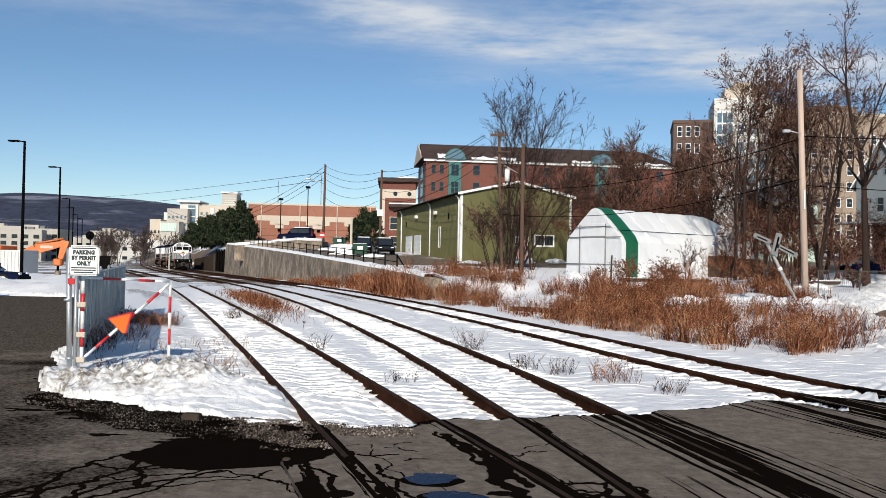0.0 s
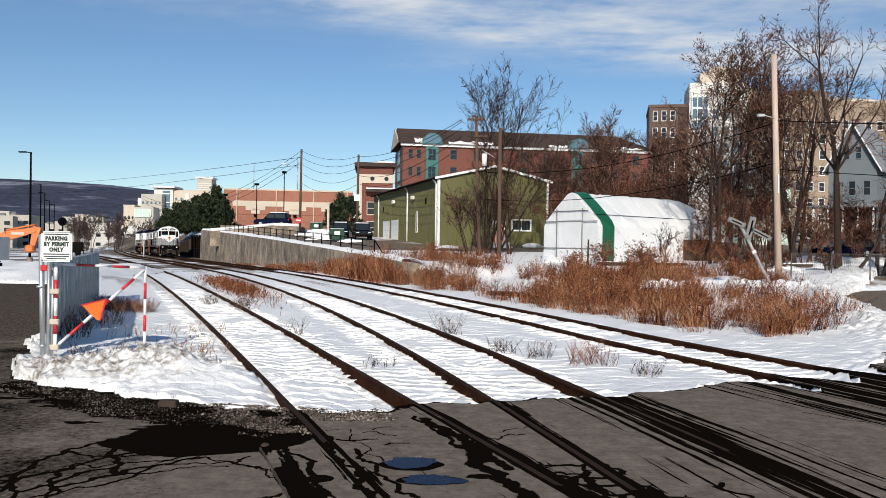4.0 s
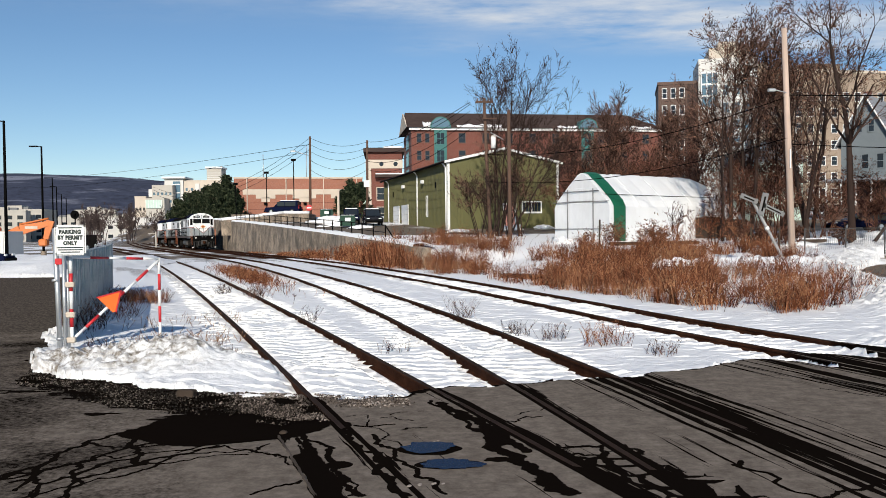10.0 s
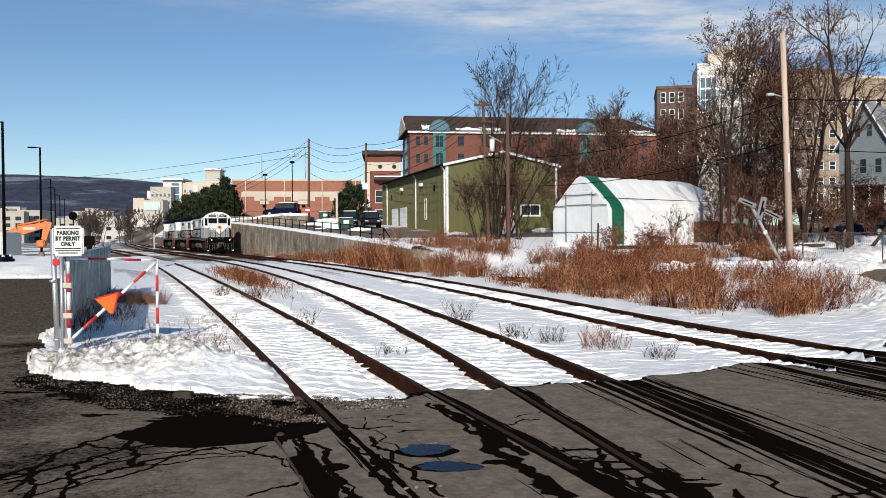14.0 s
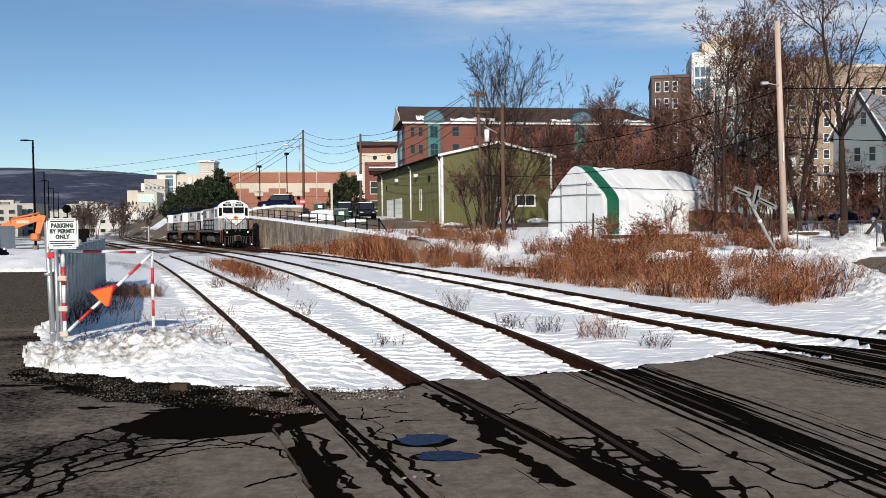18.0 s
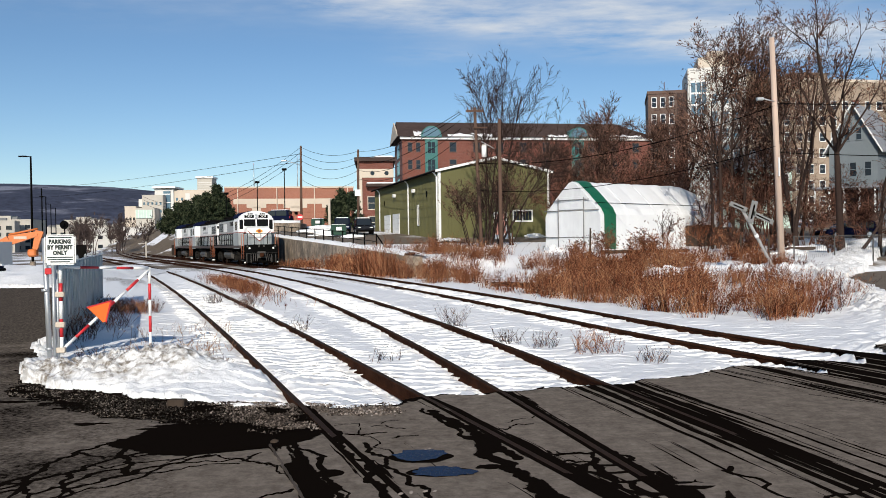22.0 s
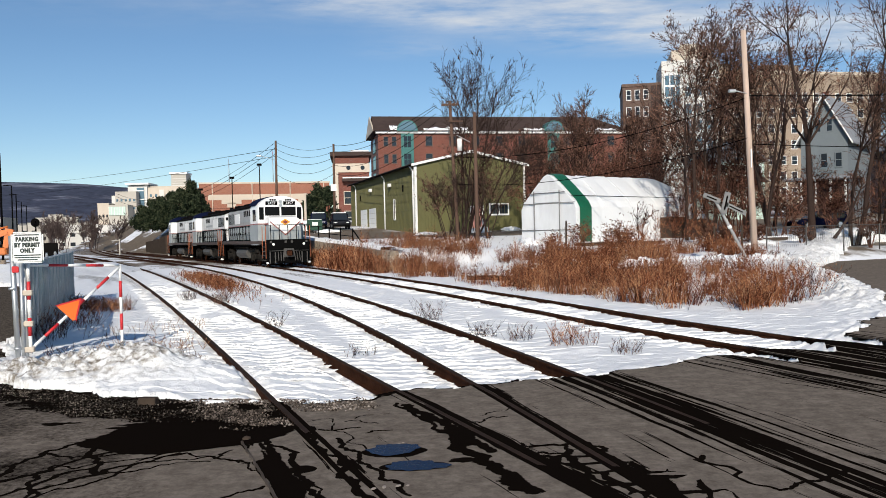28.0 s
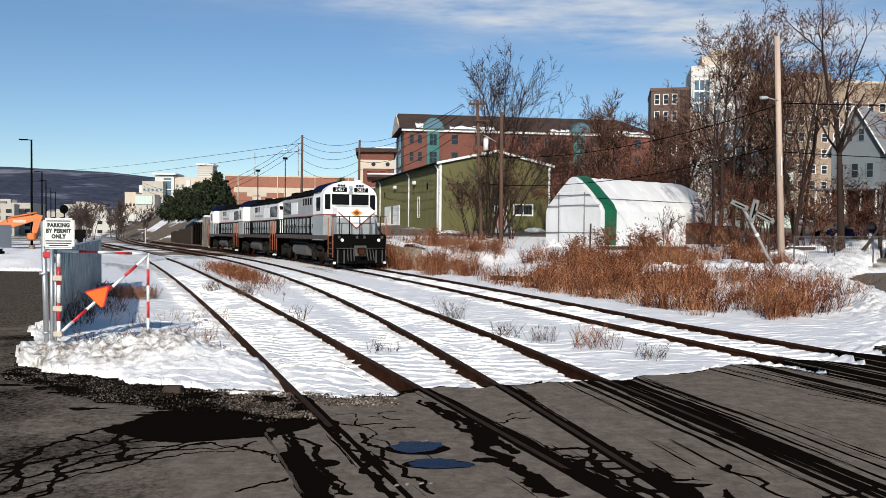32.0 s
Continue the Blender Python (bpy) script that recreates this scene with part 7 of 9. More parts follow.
# ---- white tarpaulin shelter ----
def build_tent():
    t = thing("tarpaulin_shelter", (8.95, 50.3, 1.32, 0, 0, 36), "white tarpaulin storage shelter with a green band at its front", "shelter")
    w = 2.35

    def profile(k=1.0, zk=1.0):
        return [(-w * k, -0.6), (-w * k, 1.95 * zk), (-w * 0.90 * k, 2.35 * zk), (-w * 0.45 * k, 3.35 * zk), (-w * 0.12 * k, 3.98 * zk), (0, 4.10 * zk), (w * 0.12 * k, 3.98 * zk), (w * 0.45 * k, 3.35 * zk), (w * 0.90 * k, 2.35 * zk), (w * k, 1.95 * zk), (w * k, -0.6)]

    def skin(xs, mat, name, label, inset=0.0, seed=0):
        V, n = [], len(profile())
        for i, (x, k, zk) in enumerate(xs):
            for j, (y, z) in enumerate(profile(k + inset, zk + inset * 0.5)):
                wob = 0.03 * noise.noise(Vector((x * 1.3, y * 1.1, z + seed)))
                V.append((x, y + wob, z + wob))
        F = [(i * n + j, i * n + j + 1, (i + 1) * n + j + 1, (i + 1) * n + j) for i in range(len(xs) - 1) for j in range(n - 1)]
        me = mesh_np(name, V, F, mat)
        ob = part(name, me, None, t, label)
        sol = ob.modifiers.new("thick", "SOLIDIFY")
        sol.thickness = 0.02
        return ob
    body = [(0.0 + 0.4 * k, 1.0 - (0.012 if k % 4 == 2 else 0), 1.0 - (0.010 if k % 4 == 2 else 0)) for k in range(27)]
    body += [(10.9, 0.995, 0.985), (12.0, 0.98, 0.92), (13.2, 0.95, 0.81), (14.2, 0.90, 0.66), (14.9, 0.84, 0.50)]
    skin(body, "tarp", "cover", "taut white tarpaulin over arched ribs")
    skin([(0.30, 1.012, 1.010), (0.8, 1.016, 1.012), (1.35, 1.012, 1.010)], "tarp_green", "green_band", "dark green tarpaulin band", 0.012)
    bm = bmesh.new()
    vs = [bm.verts.new((-0.03, y, z)) for y, z in profile()]
    bm.faces.new(vs)
    r = bmesh.ops.extrude_face_region(bm, geom=bm.faces[:])
    for q in r["geom"]:
        if isinstance(q, bmesh.types.BMVert):
            q.co.x += 0.05
    bmesh.ops.recalc_face_normals(bm, faces=bm.faces[:])
    part("end_wall", bm, "tarp_grey", t, "white tarpaulin end wall with a roll-up door")
    for k, (y0, y1, z0, z1) in enumerate(((-1.05, 1.05, -0.4, 2.25), (-1.02, 1.02, 2.33, 3.15))):
        p = part("door_flap", box(-0.10, -0.035, y0, y1, z0, z1, 0.02), "tarp_grey", t, "white door flap")
    bm = bmesh.new()
    for y in (-1.1, 1.1):
        add_tube(bm, (-0.12, y, -0.3), (-0.12, y, 3.1), 0.035, None, 6)
    for z in (0.6, 2.29):
        add_tube(bm, (-0.12, -w, z), (-0.12, w, z), 0.03, None, 6)
    add_tube(bm, (-0.12, -w * 0.66, 2.95), (-0.12, w * 0.66, 2.95), 0.03, None, 6)
    part("end_frame", bm, "dull_steel", t, "thin grey tube frame")
    for k in range(1, 4):
        bm = bmesh.new()
        pr = profile(1.006, 1.004)
        for a, b in zip(pr[1:-2], pr[2:-1]):
            add_tube(bm, (k * 2.7, *a), (k * 2.7, *b), 0.035, None, 6)
        part("rib", bm, "tarp", t)
    part("tie_strap", tube((0.1, -w * 0.80, 2.72), (11.6, -w * 0.76, 2.66), 0.02, None, 5), "black", t, "dark tie strap")
    for k, (x, y, yaw) in enumerate(((17.6, 52.4, 30), (19.4, 53.6, 24))):
        bx = thing("storage_crate", (x, y, float(land(x, y)), 0, 0, yaw), "dark weathered timber crate beside the shelter", "crate", "crates by the shelter")
        part("body", box(0, 1.7, 0, 1.2, -0.3, 1.5 - 0.2 * k, 0.02), "tie", bx)
        for z in (0.2, 0.65, 1.1):
            part("batten", box(-0.02, 1.72, -0.03, -0.003, z, z + 0.12), "tie", bx)


build_tent()

# ---- trees ----
def grow(S, p, d, L, r, lvl, rng, k, tips):
    """One branch and its children. S[lvl] collects tapered pieces."""
    n = (6, 4, 3, 2, 2)[lvl]
    line = [(*p, r)]
    for i in range(n):
        d = d + Vector(rng.normal(0, k["wander"] * (0.6 if lvl == 0 else 1), 3)) + Vector((0, 0, k["up"][min(lvl, 4)]))
        d.normalize()
        q = p + d * (L / n)
        r1 = r * (1 - (0.16 if lvl < 2 else 0.24))
        line.append((*q, r1))
        if lvl < k["levels"]:
            f = (i + 1) / n
            if f > k["bare"][min(lvl, 4)]:
                for _ in range(rng.poisson(k["kids"][min(lvl, 4)])):
                    a = Vector(rng.normal(0, 1, 3))
                    side = (a - d * a.dot(d)).normalized()
                    c = (d * math.cos(k["angle"]) + side * math.sin(k["angle"])).normalized()
                    grow(S, q, c, L * k["ratio"] * rng.uniform(0.65, 1.15) * (1.15 - 0.45 * f), max(r1 * 0.55, k["thin"]), lvl + 1, rng, k, tips)
        p, r = q, max(r1, k["thin"])
    S[min(lvl, 4)].append(line)
    if lvl >= k["levels"] - 1:
        tips.append(tuple(p))


TREE = dict(wander=0.11, up=(0.03, 0.05, 0.05, 0.03, 0.0), levels=4, bare=(0.35, 0.2, 0.2, 0.2, 0), kids=(2.0, 1.5, 1.4, 1.1, 0), angle=0.75, ratio=0.52, thin=0.011)


def tree(x, y, height, stems, seed, label, lean=(0, 0), leaves=0, leaf_size=0.10, r0=None, spread=0.18, mats=("bark", "twig"), z=None, name="bare_tree", **kw):
    k = dict(TREE, **kw)
    rng = np.random.RandomState(seed)
    S, tips = [[], [], [], [], []], []
    z = float(land(x, y)) if z is None else z
    for s in range(stems):
        a = 2 * math.pi * s / max(stems, 1) + rng.uniform(0, 1)
        off = 0.0 if stems == 1 else 0.22 * r0 * 6 if r0 else 0.25
        d = Vector((lean[0] + spread * math.cos(a) * (stems > 1), lean[1] + spread * math.sin(a) * (stems > 1), 1)).normalized()
        h = height * (1 if s == 0 else rng.uniform(0.65, 1.0))
        grow(S, Vector((off * math.cos(a), off * math.sin(a), -0.3)), d, h * 0.78, (r0 or height * 0.014) * (1 if s == 0 else 0.8), 0, rng, k, tips)
    t = thing(name, (x, y, z), label, "tree")
    for line in S[0]:
        part("trunk" if stems == 1 else "stem", chain_mesh("stem", [line], mats[0], 8), None, t)
    rest = S[2] + S[3] + S[4]
    if name == "bare_tree" and len(S[1]) < 30:
        for line in S[1]:
            part("limb", chain_mesh("limb", [line], mats[0], 5), None, t)
    else:
        rest = S[1] + rest
    if rest:
        tagged(part("crown", chain_mesh("crown", rest, mats[1], 3), None, t, "tangle of fine bare twigs"), kind="stuff")
    if leaves and tips:
        T = np.array(tips)
        idx = rng.randint(0, len(T), leaves)
        c = T[idx] + rng.normal(0, 0.16, (leaves, 3))
        card(t, "dead_leaves", c, rng, leaf_size, "leaf_brown")
    return t


def card(parent, name, c, rng, size, mat):
    """Small folded leaves at the points c."""
    n = len(c)
    a, b = rng.normal(0, 1, (n, 3)), rng.normal(0, 1, (n, 3))
    a /= np.linalg.norm(a, axis=1, keepdims=True)
    b -= a * (a * b).sum(1, keepdims=True)
    b /= np.linalg.norm(b, axis=1, keepdims=True)
    nrm = np.cross(a, b)
    s = size * rng.uniform(0.5, 1.4, n)[:, None]
    V = np.stack([c - a * s, c + b * s * 0.42 + nrm * s * 0.2, c + a * s, c - b * s * 0.42 + nrm * s * 0.2], 1).reshape(-1, 3)
    i = np.arange(n)[:, None] * 4
    F = np.concatenate([i + np.array([[0, 1, 2]]), i + np.array([[0, 2, 3]])])
    return part(name, mesh_np(name, V, F, mat), None, parent)


# the many-stemmed tree by the green building, with the poles before it
tree(4.3, 58.8, 15.0, 5, 5, "tall bare many-stemmed tree before the green building", (0.13, 0), r0=0.10, spread=0.13, ratio=0.44, levels=3, mats=("bark", "bark"), bare=(0.36, 0.15, 0.1, 0, 0), kids=(2.5, 2.4, 1.9, 0, 0), angle=0.60, up=(0.02, 0.08, 0.06, 0.03, 0), thin=0.012, wander=0.075)
tree(5.0, 59.6, 11.5, 2, 6, "bare tree leaning away from the green building", (0.45, 0), r0=0.09, spread=0.10, ratio=0.46, levels=3, mats=("bark", "bark"), bare=(0.36, 0.15, 0.1, 0, 0), kids=(2.4, 2.4, 1.9, 0, 0), angle=0.60, up=(0.03, 0.07, 0.05, 0.03, 0), thin=0.012, wander=0.075)
tree(3.6, 56.5, 6.0, 6, 7, "tangled leafless brush round the pole", r0=0.06, spread=0.28, ratio=0.5, kids=(1.7, 1.4, 1.0, 0.4, 0), name="brush", mats=("bark", "bark"))
for k, (x, y, h) in enumerate(((5.0, 57.4, 7.5), (5.9, 58.4, 7.0), (2.9, 57.6, 5.6))):
    tree(x, y, h, 5, 8 + k, "tangled leafless brush below the tall bare tree", (0.08 * (k < 2), 0), r0=0.055, spread=0.24, ratio=0.46, kids=(1.9, 1.7, 1.5, 1.2, 0), angle=0.6, name="brush", mats=("bark", "twig"))
# behind the shelter
for k, (x, y, h) in enumerate(((17.5, 87, 12.5), (20.5, 90, 13.5), (24.0, 86, 12.0), (14.6, 92, 10.5), (27.5, 92, 12.5))):
    tree(x, y, h, 2, 30 + k, "bare round-crowned tree behind the shelter", r0=0.17, spread=0.16, ratio=0.5, levels=3, kids=(2.8, 2.8, 2.8, 0, 0), bare=(0.2, 0.15, 0.1, 0, 0), angle=0.5, up=(0.03, 0.10, 0.08, 0.04, 0), thin=0.018, wander=0.08)
# thicket on the rise to the right
THICKET = [(17.9, 50.0, 13.2, 2, 900, (0.02, 0)), (20.3, 52.5, 13.8, 2, 700, (0.0, 0)), (14.6, 68.5, 10.5, 2, 500, (-0.05, 0)), (22.6, 49.0, 13.0, 2, 1200, (0.0, 0)), (23.3, 45.0, 14.2, 1, 300, (0.03, 0)), (26.6, 46.5, 14.6, 2, 300, (0.12, 0)), (31.0, 51.0, 13.5, 2, 300, (0.06, 0))]
THICKET += [(33.5, 53, 13.0, 2, 200, (0.05, 0)), (24.0, 65.0, 12.6, 2, 900, (0, 0)), (25.0, 58.0, 13.0, 2, 700, (0, 0)), (18.4, 71.0, 10.5, 2, 500, (-0.05, 0)), (35.5, 55.0, 12.5, 2, 200, (0, 0)), (24.6, 54.6, 13.6, 2, 400, (0, 0)), (22.0, 70.0, 13.0, 2, 400, (0, 0)), (27.8, 60.0, 13.0, 2, 300, (-0.05, 0))]
for k, (x, y, h, st, lv, ln) in enumerate(THICKET):
    few = x > 22.9
    tree(x, y, h * (1.08 if y < 56 else 1.0), st, 50 + k, "leafless tree with clinging brown seed clusters on the wooded rise", ln, leaves=int(1.6 * lv), leaf_size=0.085, r0=0.17 if st == 2 else 0.24, spread=0.16, ratio=0.50,
         levels=3, kids=(2.4, 2.5, 2.5, 0, 0) if few else (2.6, 2.6, 2.7, 0, 0), bare=(0.4, 0.2, 0.1, 0, 0), angle=0.62, up=(0.03, 0.06, 0.05, 0.03, 0), thin=0.013 if few else 0.0145, wander=0.10)
tree(23.9, 44.6, 5.0, 1, 75, "leaning bent trunk beside the tall tree", (0.75, 0.1), r0=0.13, ratio=0.5, kids=(1.8, 1.4, 1.0, 0.6, 0), wander=0.18)
BRUSH = [(21.4, 50.5, 4.6), (12.2, 66, 5.6), (18.8, 51, 5.2), (22.6, 55, 6.0), (22.2, 53, 5.5), (24.2, 51, 5.0), (26.2, 54, 5.6), (27.6, 50.5, 4.2), (29.4, 54, 4.6), (32.5, 56, 5.0), (22.0, 62, 8.5), (26.0, 64, 8.5)]
BRUSH += [(28.5, 67, 9.0), (23.0, 57.5, 7.5), (20.8, 62.5, 8.0), (16.6, 66, 6.8), (31, 48.5, 5.0), (14.4, 64.5, 6.2), (33.5, 51, 5.0), (20.0, 69, 7.5), (24.5, 60, 6.0), (10.8, 70, 6.5), (18.2, 67, 7.0), (22.2, 68, 7.5)]
BRUSH += [(31.6, 47.8, 3.0), (17.6, 43.2, 1.6), (19.3, 44.0, 1.8), (22.4, 44.4, 1.6), (26.6, 44.8, 2.0), (16.2, 42.0, 1.6)]
for k, (x, y, h) in enumerate(BRUSH):
    tree(x, y, h, 5, 90 + k, "dense reddish-brown leafless brush on the rise", leaves=150, leaf_size=0.07, r0=0.05, spread=0.30, ratio=0.52, kids=(1.9, 1.6, 1.3, 0.8, 0), thin=0.012, name="brush", mats=("twig_red", "twig_red"))
# shrubs before the shelter
for k, (x, y, h, lv) in enumerate(((9.9, 46.2, 1.9, 380), (11.9, 45.4, 2.0, 420), (12.4, 45.0, 1.7, 300), (17.3, 46.0, 2.0, 300), (18.6, 45.6, 1.6, 240), (15.1, 44.0, 3.6, 0), (13.4, 43.6, 2.6, 0), (8.6, 47, 1.3, 120))):
    tree(x, y, h, 7, 120 + k, "brown leafy-tipped shrub before the white shelter", leaves=lv, leaf_size=0.07, r0=0.022, spread=0.38, ratio=0.5, kids=(1.8, 1.4, 0.9, 0, 0), levels=3, thin=0.007, name="shrub", mats=("twig", "weed"))
for k, (x, y, h) in enumerate(((13.5, 45.6, 3.4), (15.6, 45.2, 4.2))):
    tree(x, y, h, 2, 140 + k, "slender bare sapling before the white shelter", r0=0.045, spread=0.10, ratio=0.45, kids=(2.2, 1.6, 1.0, 0.3, 0), angle=0.6, thin=0.009, name="sapling")
# far brush by the line
frng = random.Random(77)
for k in range(34):
    y = 172 + 5.4 * k * 0.9
    x = y * (-0.405 + frng.uniform(-0.04, 0.07))
    tree(x, y, frng.uniform(7.0, 10.5), 3, 150 + k, "bare grey-brown tree beside the line in the distance", r0=0.11, spread=0.17, ratio=0.42, kids=(2.4, 1.8, 1.4, 0.7, 0), angle=0.5, thin=0.030, z=-0.6, mats=("far_twig", "far_twig"))


def conifer(x, y, h, w, seed, label, n=9000, z=None):
    """A dark evergreen: whorls of limbs carrying sprays of needles."""
    rng = np.random.RandomState(seed)
    t = thing("evergreen_tree", (x, y, float(land(x, y)) if z is None else z), label, "tree")
    segs = [(0, 0, -0.3, 0, 0, h * 0.95, 0.16, 0.03)]
    tips = []
    for k in range(int(h * 7)):
        z = h * rng.uniform(0.06, 0.97)
        a = rng.uniform(0, 6.28)
        ln = w * (1 - (z / h) ** 1.5) * rng.uniform(0.55, 1.1) + 0.2
        q = np.array([math.cos(a) * ln, math.sin(a) * ln, z + ln * rng.uniform(-0.05, 0.35)])
        p = np.array([0, 0, z])
        segs.append((*p, *q, 0.05, 0.015))
        for f in np.linspace(0.25, 1.0, 7):
            tips.append(p + (q - p) * f + rng.normal(0, 0.16, 3))
    v, f = tubes_np(segs, 5)
    part("trunk", mesh_np("trunk", v, f, "bark"), None, t)
    T = np.array(tips)
    c = T[rng.randint(0, len(T), n)] + rng.normal(0, 0.2, (n, 3))
    card(t, "crown", c, rng, 0.24, "needle")
    return t


for k, (x, y, h, w) in enumerate(((-36.6, 138, 7.9, 3.0), (-39.4, 142, 7.2, 3.0), (-42.6, 147, 6.7, 3.0), (-46.0, 152, 6.2, 2.9), (-49.6, 158, 5.7, 2.8), (-53.4, 164, 5.0, 2.7), (-34.6, 136, 5.4, 2.1),
                                  (-39.4, 143, 5.6, 2.8), (-46.6, 154, 5.2, 2.8), (-35.8, 138, 5.4, 2.8))):
    conifer(x, y, h, w, 200 + k, "dark green evergreen in a row above the retaining wall", 7000, 3.6)
for k, (x, y, h, w) in enumerate(((-13.6, 124, 5.8, 1.8), (-12.0, 123, 5.2, 1.6), (-14.6, 122, 4.2, 1.5))):
    conifer(x, y, h, w, 220 + k, "dark evergreen beside the parking lot", 3500)

# ---- poles and wires ----
def utility_pole(x, y, z0, z1, lean, r, mat, label, name="utility_pole"):
    p = thing(name, (x, y, z0), label, "pole", "utility poles")
    h = z1 - z0
    part("shaft", tube((0, 0, -0.6), (lean, 0, h), r, r * 0.72, 12), mat, p, "weathered round timber shaft")
    return p, h


def wire(pts, sag, r=0.012, n=14):
    """A sagging line through the given points."""
    segs = []
    for a, b in zip(pts[:-1], pts[1:]):
        a, b = np.array(a, float), np.array(b, float)
        for k in range(1 if segs else 0, n + 1):
            f = k / n
            q = a + (b - a) * f - np.array([0, 0, sag * 4 * f * (1 - f)])
            segs.append((*q, r))
    return segs


def wires_thing(label, lines):
    t = thing("overhead_wires", (0, 0, 0), label, "wires")
    for pts, sag, r in lines:
        part("wire", chain_mesh("wire", [wire(pts, sag, r)], "black", 4), None, t)


def build_poles():
    p, h = utility_pole(17.05, 38.5, 0.75, 11.45, -0.42, 0.165, "wood_pale", "tall pale cut-off timber pole in the snow bank")
    part("bracket", tube((-0.30, -0.1, 7.6), (-0.95, -0.15, 7.75), 0.022, None, 6), "steel", p, "short grey bracket arm")
    part("lamp_head", box(-1.25, -0.9, -0.24, -0.06, 7.66, 7.8, 0.03), "steel", p)
    part("conduit_cover", box(-0.22, -0.17, -0.22, -0.16, 4.0, 4.9), "white_trim", p)
    p, h = utility_pole(3.62, 56.0, 0.85, 11.1, -0.42, 0.14, "wood_pole", "timber utility pole with a crossarm and transformer")
    part("crossarm", box(-1.0, 0.2, -0.20, -0.08, h - 0.35, h - 0.20, 0.01), "wood_pole", p)
    part("crossarm", box(-0.55, 0.45, -0.3, -0.18, h - 1.5, h - 1.4, 0.01), "wood_pole", p)
    for x in (-0.9, -0.65, -0.1, 0.12):
        part("insulator", tube((x, -0.14, h - 0.2), (x, -0.14, h - 0.02), 0.05, 0.03, 8), "brick_brown", p)
    part("transformer", tube((0.20, -0.22, h - 3.5), (0.20, -0.22, h - 2.7), 0.17, 0.17, 14), "white_trim", p, "white cylindrical transformer")
    part("transformer_lid", tube((0.20, -0.22, h - 2.7), (0.20, -0.22, h - 2.62), 0.18, 0.12, 14), "pale", p)
    part("fuse_bracket", tube((0.0, -0.2, h - 2.4), (0.9, -0.2, h - 2.9), 0.03, None, 6), "steel", p)
    utility_pole(4.6, 52.0, 0.8, 9.7, -0.03, 0.145, "wood_pole", "brown timber pole without wires beside the bare tree")
    p, h = utility_pole(-17.4, 108, 3.2, 14.7, 0.1, 0.19, "wood_pole", "timber utility pole at the parking lot")
    part("lamp_arm", tube((0, 0, h - 2.6), (-1.9, -0.2, h - 2.0), 0.04, None, 6), "steel", p)
    part("lamp_head", box(-2.5, -1.8, -0.35, -0.05, h - 2.1, h - 1.9, 0.04), "steel", p)
    part("no_entry_sign", tube((-0.1, -0.30, 1.9), (-0.1, -0.27, 1.9), 0.42, None, 16), "red", p, "round red and white traffic sign")
    part("sign_bar", box(-0.4, 0.2, -0.32, -0.301, 1.8, 2.0), "white", p)
    p, h = utility_pole(-9.0, 100, 3.2, 13.2, 0.1, 0.18, "wood_pole", "brown timber utility pole by the parked cars")
    part("notice", box(-0.35, 0.35, -0.28, -0.24, 4.2, 5.0), "white", p, "white notice board")
    A, C, D_ = (3.2, 55.9, 10.8), (-17.3, 108, 14.5), (-8.9, 100, 13.0)
    lines = []
    for k, dz in enumerate((0.0, -0.9, -1.8, -3.0, -4.3)):
        lines.append(([(C[0], C[1], C[2] + dz), (D_[0], D_[1], D_[2] + dz * 0.8), (A[0] - 1, A[1], A[2] + dz * 0.5 + (0.3 if k else 0))], 0.8 + 0.12 * k, 0.022))
    for k, dz in enumerate((0.0, -0.7, -1.5)):
        lines.append(([(C[0], C[1], C[2] + dz), (-66, 185, 12.5 + dz)], 4.2, 0.03))
    wires_thing("dark sagging wires between the utility poles", lines)
    wires_thing("two thin wires crossing the sky above the distant hill", [([(-17.4, 108, 13.6), (-222, 400, 31)], 2.5, 0.03), ([(-17.4, 108, 12.6), (-222, 400, 26)], 2.5, 0.03)])
    wires_thing("dark service wires running to the cut-off pole", [([(16.7, 38.4, 8.25), (45, 42, 9.6)], 0.35, 0.025), ([(16.7, 38.4, 8.15), (3.35, 55.9, 7.2)], 0.9, 0.022),
                                                           ([(16.75, 38.4, 6.2), (3.4, 55.9, 5.3)], 0.8, 0.02), ([(16.75, 38.4, 5.9), (45, 45, 6.4)], 0.3, 0.02)])


